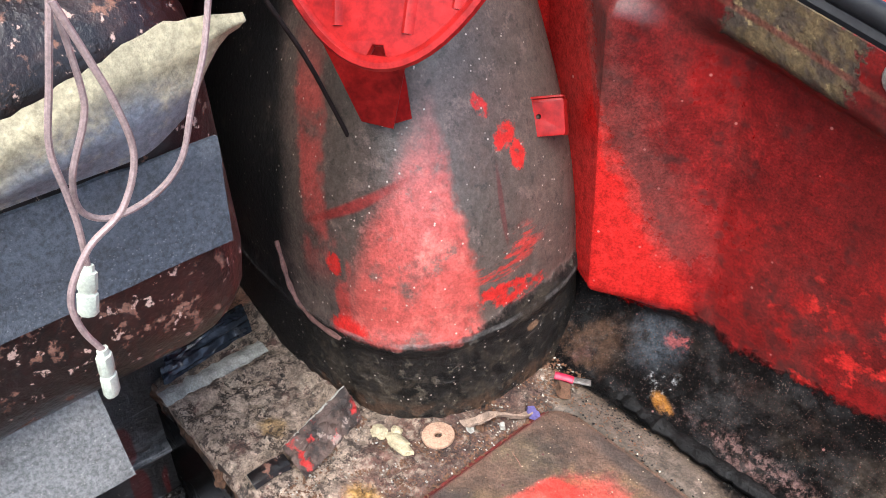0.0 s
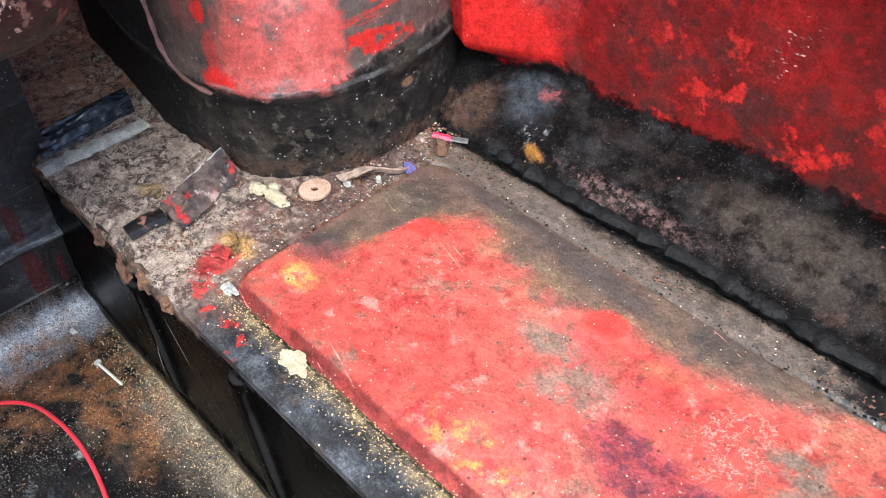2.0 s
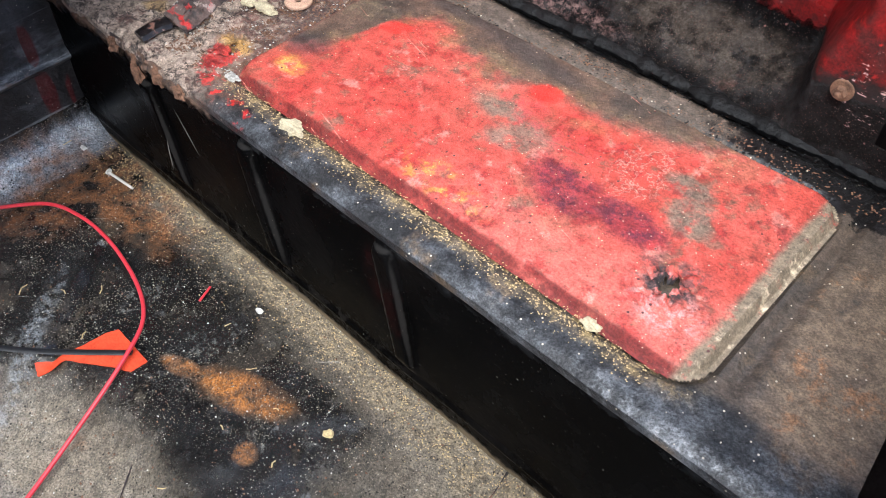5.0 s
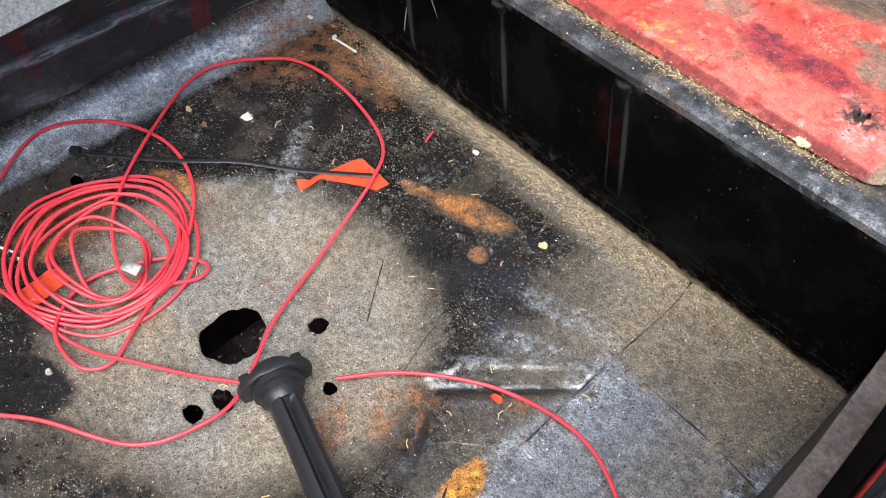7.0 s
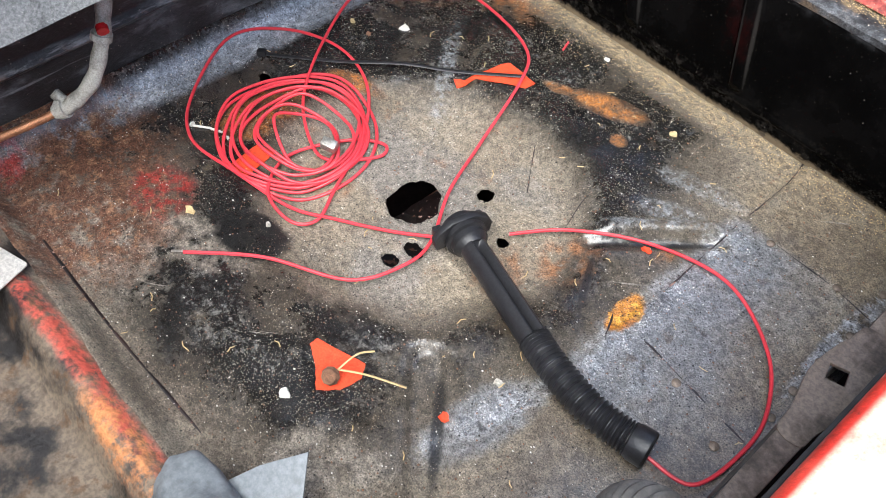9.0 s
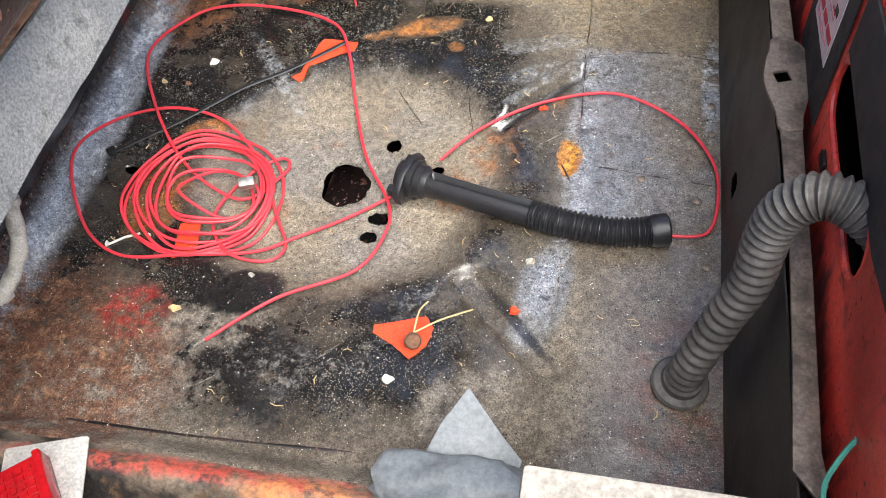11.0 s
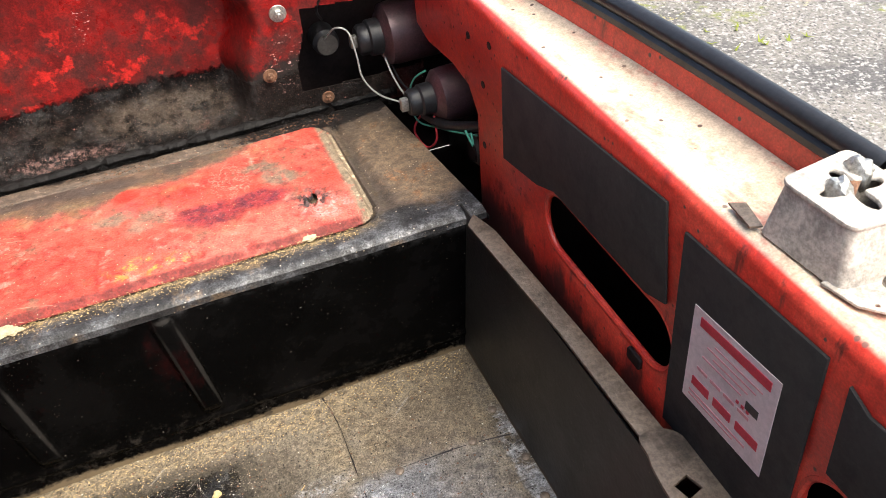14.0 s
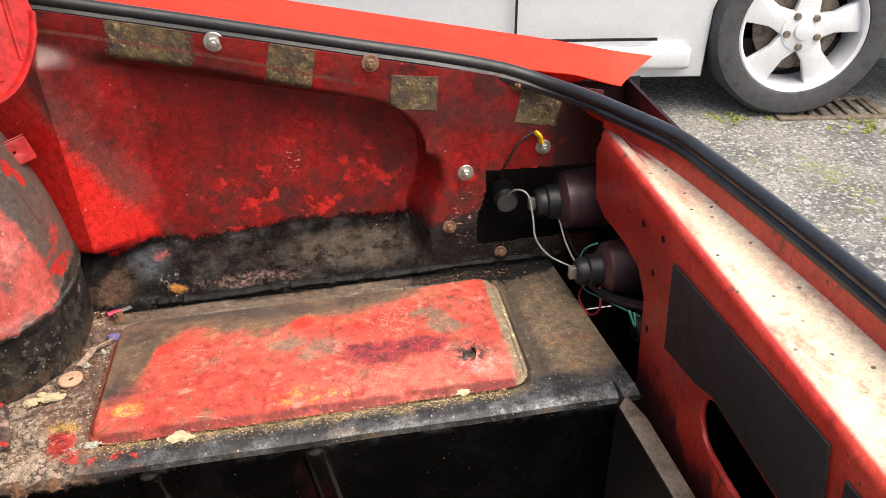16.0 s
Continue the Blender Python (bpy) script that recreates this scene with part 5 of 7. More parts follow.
def arch_point(u, v):
    q = _arch_line[round(u * (len(_arch_line) - 1))]
    z = 0.170 + 0.400 * v
    lip = 0.0035 * (smoothstep(0.240, 0.250, z) - smoothstep(0.256, 0.268, z))
    shrink = 0.62 * smoothstep(0.245, 0.66, z) ** 1.25
    x = -0.80 + (q.x + 0.80) * (1 - shrink) + lip * smoothstep(-0.78, -0.60, q.x)
    y = 0.32 + (q.y - 0.32) * (1 - shrink) - lip * (1 - smoothstep(0.10, 0.16, q.y))
    d = 0.0016 * noise.noise((q.x * 9, q.y * 9, z * 9))
    return (x + d, y + d, z)


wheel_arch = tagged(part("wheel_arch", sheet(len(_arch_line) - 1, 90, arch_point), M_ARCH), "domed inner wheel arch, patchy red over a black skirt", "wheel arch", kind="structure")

part("flange_edge", sweep(catmull([(-0.684, 0.095, 0.298), (-0.677, 0.093, 0.281), (-0.668, 0.091, 0.265), (-0.655, 0.091, 0.254), (-0.636, 0.092, 0.248), (-0.612, 0.095, 0.247)], 8), lambda i: 0.0022 + 0.0004 * math.sin(i * 0.9), 8, flat=0.7), M_EDGE, wheel_arch, "worn pinkish rolled edge")
# added sheet that darkens the holes, in place of the shaded ground below
part("hole_backing", sheet(24, 24, lambda u, v: (-0.480 + 0.20 * u, -0.470 + 0.21 * v, -0.110 + 0.008 * noise.noise((u * 9, v * 9, 3)))), M_TANK, boot_floor, "dark rust-speckled sheet added below the floor's holes")

# the wall at the front of the well, with its pressed ridge
def front_point(u, v):
    y, z = -0.760 + 0.765 * u, 0.030 + 0.262 * v
    x = -0.757 + 0.012 * min(1.0, v * 1.75) + 0.007 * (1 - smoothstep(0.0, 0.010, abs(z - 0.098))) + 0.002 * noise.noise((y * 10, z * 10, 6)) + 0.0012 * noise.noise((y * 30, z * 40, 2))
    return (x, y, z)


tagged(part("wall_front", thicken(sheet(220, 100, front_point), 0.002), M_FRONT), "black-painted front wall of the well with a scraped ridge", "boot wall", kind="structure")

# the low wall across the tail, with one drain hole
def rear_low(u, v):
    y, z = 0.004 - 0.960 * u, 0.182 * v
    return (-0.010 + 0.012 * z / 0.18 + 0.010 * u + 0.0012 * noise.noise((y * 10, z * 10, 8)), y, z)


tagged(part("wall_rear", thicken(sheet(300, 60, rear_low, keep=lambda p: math.hypot(p.y + 0.371, (p.z - 0.053) * 0.9) > 0.0135), 0.0015), M_REARWALL), "low black rear wall of the well", "boot wall", kind="structure")

# the rear panel, open at two slots, with its flange and upstand
def tail_x(y):
    """The tail bows: the rim's line across the car."""
    return 0.104 - 0.16 * max(0.0, y + 0.42) ** 2 - 0.55 * max(0.0, y - 0.02) ** 2


def panel_line():
    side = [(0.026, 0.120), (0.026, 0.262), (0.045, 0.283), (0.085, 0.288), (0.150, 0.282), (0.182, 0.290), (0.186, 0.345), (0.170, 0.366)]
    return [(-0.960, 0.120)] + side + [(-0.960, 0.366)]


rear_panel = tagged(part("wall_tail", plate([panel_line(), rounded(-0.298, 0.213, -0.110, 0.272, 0.028), rounded(-0.602, 0.226, -0.418, 0.286, 0.028)], 0.0016, 0.0004, at_x(0.035)), M_REAR), "scuffed red rear panel with two long slots", "rear panel", kind="structure")


def flange_point(u, v):
    y = 0.172 - 1.130 * u
    far = tail_x(y)
    s = v * 1.35
    if s < 0.16:
        a = s / 0.16 * math.pi / 2
        return (0.0338 + 0.0112 * (1 - math.cos(a)), y, 0.3655 + 0.0105 * math.sin(a))
    if s < 1.0:
        t = (s - 0.16) / 0.84
        return (0.045 + (far - 0.045) * t, y, 0.376 - 0.003 * math.sin(t * math.pi) + 0.0012 * noise.noise((y * 8, t * 3, 2)))
    t = (s - 1) / 0.35
    return (far + 0.004 * t, y, 0.376 + 0.026 * t)


tagged(part("flange", thicken(sheet(150, 54, flange_point), 0.0015), M_REAR), "worn red flange along the boot opening, glare painted pale on top", "boot flange", kind="structure")
for k, line in enumerate((((-0.036, 0.250), (-0.036, 0.338), (-0.272, 0.358), (-0.284, 0.284), (-0.262, 0.276), (-0.130, 0.274), (-0.100, 0.262)),
                          ((-0.294, 0.350), (-0.411, 0.356), (-0.417, 0.196), (-0.300, 0.186)),
                          ((-0.428, 0.352), (-0.442, 0.346), (-0.640, 0.364), (-0.660, 0.300), (-0.610, 0.288), (-0.432, 0.290)))):
    part("pad", plate([line], 0.0024, 0.0006, at_x(0.0326)), M_PATCH, rear_panel, "black felt pad glued to the panel")
for y0, z0, y1, z1 in ((-0.298, 0.213, -0.110, 0.272), (-0.602, 0.226, -0.418, 0.286)):
    part("slot_lip", sweep([Vector((0.0365, y, z)) for y, z in rounded(y0 + 0.001, z0 + 0.001, y1 - 0.001, z1 - 0.001, 0.027, 8)], 0.0030, 8, closed=True), M_REAR, rear_panel)
for y, z in ((0.040, 0.335), (0.010, 0.300), (-0.006, 0.345), (0.012, 0.235), (0.012, 0.150)):
    part("rivet_hole", lathe([(0.0035, 0), (0.0035, 0.001)], at_x(0.0335) @ pose(y, z, 0), 12), M_DARK, rear_panel)
for y, z in ((-0.258, 0.206), (-0.470, 0.212)):
    part("clip", plate([rounded(y - .008, z - .005, y + .008, z + .005, 0.002)], 0.003, 0.0006, at_x(0.0325)), M_DARK, rear_panel)

# the other side: a low flange, a sill beyond it and a pale shelf's end
def sill_look():
    L = Look("rusty_sill_paint", (0.16, 0.125, 0.09), 0.8)
    L.grime((0.02, 0.018, 0.017), 18, 0.42, 0.6, 0.5)
    L.lay((0.44, 0.07, 0.045), L.mul(L.blob((-0.45, -0.728, 0), (0.17, 0.010), 2, 0.9, 0.8, 30), L.step(L.noise(50, 8, 0.74), 0.36, 0.56)), 0.6, 0.9)
    L.lay((0.50, 0.20, 0.07), L.mul(L.blob((-0.35, -0.735, 0), (0.06, 0.014), 0, 0.9, 0.8, 30), L.step(L.noise(70, 8, 0.74), 0.40, 0.58)), 0.8, 0.9)
    L.grime((0.11, 0.065, 0.035), 44, 0.52, 0.64, 0.9, 0.8, 8)
    L.grain(0.35, 200, 8)
    L.relief(L.noise(150, 6), 0.8)
    return L.done(0.002)


def sill_point(u, v):
    z = 0.018 + 0.016 * smoothstep(0.0, 0.08, v) - 0.030 * smoothstep(0.10, 0.22, v) + 0.10 * smoothstep(0.5, 1, v)
    return (-0.800 + 0.640 * u, -0.715 - 0.235 * v, z + 0.0015 * noise.noise((u * 9, v * 4, 4)))


tagged(part("sill", thicken(sheet(160, 40, sill_point), 0.0015), sill_look()), "rust-streaked sill on the boot's far side", "boot sill", kind="structure")
left_shelf = tagged(part("side_shelf_end", box(-0.165, -0.95, 0.0, 0.030, -0.738, 0.200, 0.004), M_CREAM), "chalky cream-painted box end beside the floor", "boot shelf", kind="structure")

# the body round the boot
shell = thing("car_body", -0.5, -0.3, -0.25, "red bodywork of an old car round its open boot", "car", kind="structure")
part("rear_skin", thicken(sheet(60, 24, lambda u, v: (tail_x(0.30 - 1.25 * u) + 0.012 + (0.132 - tail_x(0.30 - 1.25 * u) - 0.012) * smoothstep(0.0, 0.12, v), 0.300 - 1.250 * u, 0.386 - 0.010 * smoothstep(0, 0.1, v) - 0.60 * v)), 0.0015), M_SKIN, shell)


def fin_point(u, v):
    """The outer wing beyond the seal, ending in a pointed tail."""
    x = -0.70 + (0.802 + 0.050 * v) * u
    y = 0.282 + bow(x) + 0.028 * smoothstep(0.0, 0.11, x) + (0.070 - 0.036 * smoothstep(0.0, 0.11, x)) * v
    return (x, y, rim(x) + 0.002 - 0.014 * smoothstep(0.02, 0.11, x) * (1 - v) + 0.019 * v ** 0.8)


part("outer_wing", thicken(sheet(80, 10, fin_point), 0.0015), M_SKIN, shell)
def side_point(u, v):
    """The car's outer side; its tail end leans forward below the pointed tip."""
    x = -1.10 + (1.250 - 0.110 * smoothstep(0.0, 0.10, v)) * u
    y = 0.353 + bow(x) - 0.009 * smoothstep(0.02, 0.15, x) + 0.03 * math.sin(v * 3.14) * smoothstep(0.0, -0.3, x)
    return (x, y, (rim(x) + 0.020) * (1 - v) - 0.22 * v)


part("side_skin", thicken(sheet(60, 30, side_point), 0.0015), M_SKIN, shell)
part("left_skin", box(-1.10, -0.965, -0.22, 0.10, -0.955, 0.385), M_SKIN, shell)
part("bulkhead", box(-1.12, -0.96, -0.22, -1.10, 0.36, 0.62), M_DARK, shell)
part("rear_deck", box(-1.12, -0.96, 0.595, -0.640, 0.30, 0.610, 0.004), M_SKIN, shell)
part("lid_underside", thicken(sheet(30, 30, lambda u, v: (-0.645 + 0.20 * v ** 1.5 + 0.015 * math.sin(u * 3.14), -0.93 + 1.21 * u, 0.63 + 0.62 * v)), 0.02), M_DARK, shell)
# dark sheets added behind the slots and corner; their blackness stands for shade
part("cavity_wall", box(-0.10, 0.342, 0.02, 0.138, 0.346, 0.36), M_DARK, shell)
part("cavity_floor", box(0.008, -0.95, 0.02, 0.138, 0.334, 0.024), M_DARK, shell)
part("cavity_shade_back", box(0.118, -0.95, 0.02, 0.122, 0.345, 0.362), M_DARK, shell)
part("cavity_front", box(-0.104, 0.275, 0.02, -0.100, 0.345, 0.37), M_DARK, shell)
part("underfloor", box(-1.10, -0.955, -0.224, 0.138, 0.345, -0.220), M_DARK, shell)

# the rubber seal round the opening
tar_bead = part("tar_bead", sweep(catmull([(x, 0.2525 + 0.002 * math.sin(x * 37), 0.1795) for x in (-0.475, -0.40, -0.30, -0.20, -0.10, 0.0, 0.022)], 24), lambda i: 0.0080 + 0.0050 * noise.noise((i * 0.31, 2.0, 0)) + 0.0034 * noise.noise((i * 1.3, 5.0, 0)), 10, flat=0.7), M_TAR, wing_panel, "ragged bead of black tar in the joint")
_side = [(x, 0.262 + bow(x), rim(x) + 0.008) for x in (-0.70, -0.60, -0.50, -0.40, -0.30, -0.20, -0.12)]
_corner = [(-0.050, 0.254, rim(-0.050) + 0.007), (-0.004, 0.230, rim(-0.004) + 0.005), (0.026, 0.188, 0.403), (0.048, 0.130, 0.405)]
_tail = [(tail_x(y) + 0.004, y, 0.408) for y in (0.06, 0.0, -0.08, -0.16, -0.24, -0.32, -0.352)]
_seal = catmull(_side + _corner + _tail, 8)
seal = thing("boot_seal", -0.012, 0.24, 0.40, "black rubber seal round the boot opening, cut off at its end", "rubber seal")
part("bulb", sweep(_seal, 0.0070, 12, cap=False), M_RUBBER, seal)
part("grip", sweep([p + Vector((0, 0, -0.009)) + (Vector((0, -0.003, 0)) if i < 75 else Vector((-0.003, 0, 0))) for i, p in enumerate(_seal)], 0.0052, 8), M_RUBBER, seal)

# ground
ground = tagged(part("ground", sheet(40, 40, lambda u, v: ((u - 0.5) * 300, (v - 0.5) * 300, -0.50 - 0.045 * ((u - 0.5) * 300 - 1.3))), M_GROUND), "grey gravelly asphalt with moss", "ground", kind="structure")

# ---- things on and round the floor ----
def hexbolt(name, m, r, label, category, group, dark=False):
    """A bolt head on its washer; m lays its axis along z, out of the surface."""
    t = new(name)
    t.matrix_world = m
    tagged(t, label, category, group)
    mat = M_CRUST if dark else M_STEEL
    part("washer", lathe([(r, -0.001), (r, 0.0008), (r * 0.94, 0.0014), (r * 0.62, 0.0014)], m, 20), mat, t)
    head = lathe([(r * 0.58, 0.001), (r * 0.58, 0.0050), (r * 0.50, 0.0060)], m, 6)
    part("head", head, mat, t, smooth=20)
    part("stud", lathe([(r * 0.26, 0.004), (r * 0.26, 0.0085), (r * 0.20, 0.0092)], m, 10), mat, t)
    return t


OUT = pose(0, 0, 0, 90, 0, 0)                      # local z towards -y
for x, z, r, dark in ((-0.351, 0.479, 0.0105, 0), (-0.193, 0.442, 0.0095, 1), (-0.037, 0.404, 0.0085, 1), (-0.008, 0.325, 0.0090, 0), (-0.098, 0.304, 0.0095, 0), (-0.120, 0.236, 0.0080, 1)):
    hexbolt("wing_bolt", Matrix.Translation((x, 0.2482 + bow(x), z - 0.25 * bow(x))) @ OUT, r, "dark rusted bolt on the red wing strip" if dark else "zinc-plated bolt and washer on the red wing strip", "bolt", "bolts along the wing strip", dark)
hexbolt("wing_bolt", Matrix.Translation((-0.060, 0.2482, 0.193)) @ OUT, 0.0075, "tar-covered bolt low on the wing", "bolt", "bolts along the wing strip", True)
earth = thing("earth_lead", -0.010, 0.246, 0.325, "black earth lead with a yellow crimp on a wing bolt", "wire")
part("crimp", sweep(catmull([(-0.011, 0.243, 0.332), (-0.014, 0.242, 0.342), (-0.019, 0.243, 0.347)], 4), 0.0036, 8, flat=0.6), plain("yellow_crimp", (0.70, 0.48, 0.02), 0.4), earth, "yellow crimp sleeve")
part("lead", sweep(catmull([(-0.020, 0.243, 0.347), (-0.038, 0.243, 0.335), (-0.049, 0.245, 0.315), (-0.055, 0.256, 0.295), (-0.045, 0.285, 0.27)], 6), 0.0016, 6), M_RUBBER, earth)

# spade bracket and the red tab on the arch
tab = thing("bracket_tab", -0.592, 0.285, 0.345, "small bent bright red metal tab by the wheel arch", "bracket")
_tm = Matrix.Translation((-0.566, 0.256, 0.383)) @ Vector((0.58, -0.68, 0.42)).to_track_quat('Z', 'Y').to_matrix().to_4x4() @ pose(0, 0, 0, 0, 0, 6)
part("tab_plate", plate([rounded(-0.0135, -0.0125, 0.0135, 0.0125, 0.002), ring(-0.004, 0.001, 0.0022, 0.0022, 10)], 0.0016, 0.0004, _tm), M_HINGE, tab)
part("tab_flange", plate([rounded(-0.0135, -0.007, 0.0145, 0.005, 0.002)], 0.0016, 0.0004, _tm @ pose(0, 0.0125, -0.004, 70, 0, 0)), M_HINGE, tab)
part("tab_foot", plate([rounded(-0.004, -0.012, 0.006, 0.012, 0.002)], 0.0016, 0.0004, _tm @ pose(0.0135, -0.001, -0.005, 0, 70, 0)), M_HINGE, tab)

# lid hinge box over the arch, its strut and rod
hinge = thing("hinge_housing", -0.52, 0.13, 0.49, "ribbed dark red pressed-steel hinge housing of the boot lid", "hinge")
_arc = [(-0.058 + 0.116 * i / 20, -0.062 * math.sin(math.pi * i / 20) ** 0.7) for i in range(21)]
_hm = pose(-0.520, 0.103, 0.552, 62, 0, 34)
_notch = [(-0.008, -0.0600), (-0.004, -0.052), (0.003, -0.052), (0.006, -0.0605)]
part("housing", plate([[(0.058, 0.14), (-0.058, 0.14)] + [q for q in _arc if q[0] < -0.010] + _notch + [q for q in _arc if q[0] > 0.008]], 0.006, 0.0020, _hm), M_HINGE, hinge)
for a, b, c in ((-0.020, -0.046, 0.0036), (0.014, -0.048, 0.0036), (0.036, -0.036, 0.0030)):
    part("rib", sweep([Vector(_hm @ Vector((a * (1 + 0.5 * q) + 0.010 * q * q, b + 0.16 * q, 0.0025))) for q in (0, 0.1, 0.25, 0.5, 0.75, 1)], c, 8, flat=0.55), M_HINGE, hinge)
part("rim", sweep([Vector(_hm @ Vector((x, y, 0.001))) for x, y in _arc], 0.0042, 8, flat=0.8), M_HINGE, hinge)
strut = thing("gusset", -0.61, 0.145, 0.40, "dark red triangular gusset behind the hinge housing", "gusset")
part("web", plate([[(0.0, 0.0), (0.020, -0.004), (0.060, 0.15), (-0.055, 0.15)]], 0.0016, 0.0003, pose(-0.606, 0.132, 0.412, 90, 0, 38)), M_HINGE, strut)
part("edge", plate([[(0.0, 0.0), (0.016, 0.0), (0.016, 0.15), (0.0, 0.15)]], 0.0016, 0.0003, pose(-0.596, 0.145, 0.408, 80, 0, 78)), M_HINGE, strut)
rod = thing("support_rod", -0.635, 0.135, 0.39, "thin dark rod against the wheel arch", "rod")
part("bar", sweep(catmull([(-0.628, 0.134, 0.392), (-0.640, 0.118, 0.448), (-0.652, 0.098, 0.50), (-0.66, 0.085, 0.56)], 6), 0.0016, 6), M_DARK, rod)

# fuel tank behind the well, with its felt and the strip below
tank = thing("fuel_tank", -0.80, -0.35, 0.34, "rust-spotted dark tank slung above the well, lined with felt", "fuel tank")
part("body", box(-1.06, -0.90, 0.345, -0.536, 0.024, 0.560, 0.050, 5), M_TANK, tank)
part("felt", thicken(sheet(50, 14, lambda u, v: (-0.5325 + 0.0018 * noise.noise((u * 6, v * 3, 1)), 0.002 - 0.90 * u + 0.004 * v, 0.421 + 0.056 * v + 0.0012 * noise.noise((u * 40, v * 2, 5)))), -0.003), M_FELT, tank, "grey-blue felt lining")


def flap_point(u, v):
    y = 0.020 - 0.52 * u
    top = 0.526 + 0.012 * math.sin(u * 16 + 1.0) * math.exp(-u * 2) - 0.014 * smoothstep(0.16, 0.3, u) + 0.0025 * noise.noise((u * 60, 0, 2))
    low = 0.482 + 0.026 * smoothstep(0.05, 0.0, u) + 0.016 * smoothstep(0.10, 0.02, u)
    curl = 0.010 * math.sin(v * 2.6) + 0.012 * smoothstep(0.06, 0.0, u) * v
    return (-0.5290 + curl + 0.003 * noise.noise((u * 9, v * 3, 7)), y, low + (top - low) * v)


part("flap", thicken(sheet(110, 18, flap_point), -0.004), M_FLAP, tank, "peeling cream-backed felt flap")
strip = thing("grey_strip", -0.56, -0.45, 0.29, "dull grey felt-faced strip with a rusty edge below the tank", "strip")


def strip_low(u):
    """The strip's lower edge: it sinks away from the wing's side."""
    k = smoothstep(0.0, 0.45, u)
    return -0.551 - 0.025 * k, -0.077 - 0.72 * u, 0.297 - 0.044 * k + 0.0015 * math.sin(u * 21)


def strip_face(u, v):
    x, y, z = strip_low(u)
    return (x - 0.014 * v + 0.0015 * noise.noise((u * 20, v, 3)), y, z + (0.055 + 0.010 * smoothstep(0.2, 0.6, u)) * v)


def strip_top(u, v):
    x, y, z = strip_low(u)
    return (x - 0.014 - 0.022 * v, y, z + 0.0555 + 0.010 * smoothstep(0.2, 0.6, u) + 0.006 * v + 0.001 * noise.noise((u * 60, v, 3)))


part("face", thicken(sheet(110, 12, strip_face), 0.005), M_BAND, strip)
part("rusty_edge", thicken(sheet(110, 4, strip_top), 0.003), M_RUSTY, strip, "rusty upper edge")
part("carrier", box(-0.90, -0.80, 0.285, -0.600, -0.079, 0.345, 0.012), M_TANK, strip)

# loose pale wires with nylon connectors, hanging before the tank
loom = thing("hanging_wires", -0.50, -0.06, 0.41, "pale pink wires with milky push-on connectors", "wires")
part("wire", sweep(catmull([(-0.500, -0.052, 0.570), (-0.500, -0.063, 0.536), (-0.500, -0.070, 0.514), (-0.500, -0.070, 0.495), (-0.500, -0.070, 0.480), (-0.500, -0.072, 0.460)], 6), 0.0014, 8), M_PINK, loom)
part("wire", sweep(catmull([(-0.505, -0.052, 0.565), (-0.504, -0.052, 0.530), (-0.504, -0.055, 0.517), (-0.504, -0.065, 0.498), (-0.506, -0.066, 0.482), (-0.506, -0.056, 0.474), (-0.506, -0.038, 0.476), (-0.505, -0.023, 0.487), (-0.505, -0.013, 0.508), (-0.507, -0.001, 0.530), (-0.51, 0.010, 0.560)], 6), 0.0014, 8), M_PINK, loom)
part("wire", sweep(catmull([(-0.490, -0.056, 0.566), (-0.490, -0.050, 0.543), (-0.490, -0.046, 0.525), (-0.490, -0.045, 0.504), (-0.490, -0.055, 0.485), (-0.490, -0.071, 0.475), (-0.490, -0.083, 0.459), (-0.490, -0.084, 0.443), (-0.490, -0.079, 0.427)], 6), 0.0014, 8), M_PINK, loom)
for (x, y, z), (a, b, c) in (((-0.500, -0.072, 0.462), (-0.500, -0.078, 0.440)), ((-0.490, -0.0795, 0.429), (-0.490, -0.082, 0.405))):
    w, f = Vector((x, y, z)), Vector((a, b, c))
    part("connector", sweep([w + (f - w) * q for q in (0, 0.12, 0.14, 0.48, 0.50, 0.55, 0.57, 0.95, 1)], lambda i: (0.0028, 0.0030, 0.0040, 0.0040, 0.0036, 0.0036, 0.0042, 0.0042, 0.0034)[i], 8, flat=0.75), M_NYLON, loom, "milky nylon push-on connector")

# the flexible duct that stands on the floor and goes through the rear slot
duct = thing("flexible_duct", -0.045, -0.568, 0.004, "dusty grey corrugated duct from the floor into the rear panel", "duct")
_duct = catmull([(-0.043, -0.572, 0.006), (-0.037, -0.570, 0.050), (-0.025, -0.563, 0.110), (-0.014, -0.560, 0.170), (-0.014, -0.558, 0.225), (-0.008, -0.557, 0.260), (0.010, -0.560, 0.281), (0.034, -0.568, 0.277), (0.060, -0.579, 0.256), (0.080, -0.588, 0.230)], 48)
part("hose", sweep(_duct, lambda i: 0.0150 + 0.0019 * math.sin(i * 0.64), 24), M_DUCT, duct)
part("base_ring", lathe([(0.026, 0.000), (0.0268, 0.004), (0.025, 0.007), (0.019, 0.009), (0.018, 0.016), (0.015, 0.016)], pose(-0.043, -0.572, 0.004, 4, 6, 0), 32), M_DUCT, duct, "round base ring")

# the plastic filler neck lying on the floor
neck = thing("filler_neck", -0.21, -0.395, 0.003, "black plastic filler neck with a corrugated end", "filler neck")
_a, _b = Vector((-0.346, -0.365, 0.012)), Vector((-0.200, -0.4045, 0.018))
_ax = (_b - _a).normalized()
_sd = _ax.cross(Vector((0, 0, 1))).normalized()
_up = _sd.cross(_ax)
_neck_m = Matrix.Translation(_a) @ Matrix((_sd, _up, _ax)).transposed().to_4x4()
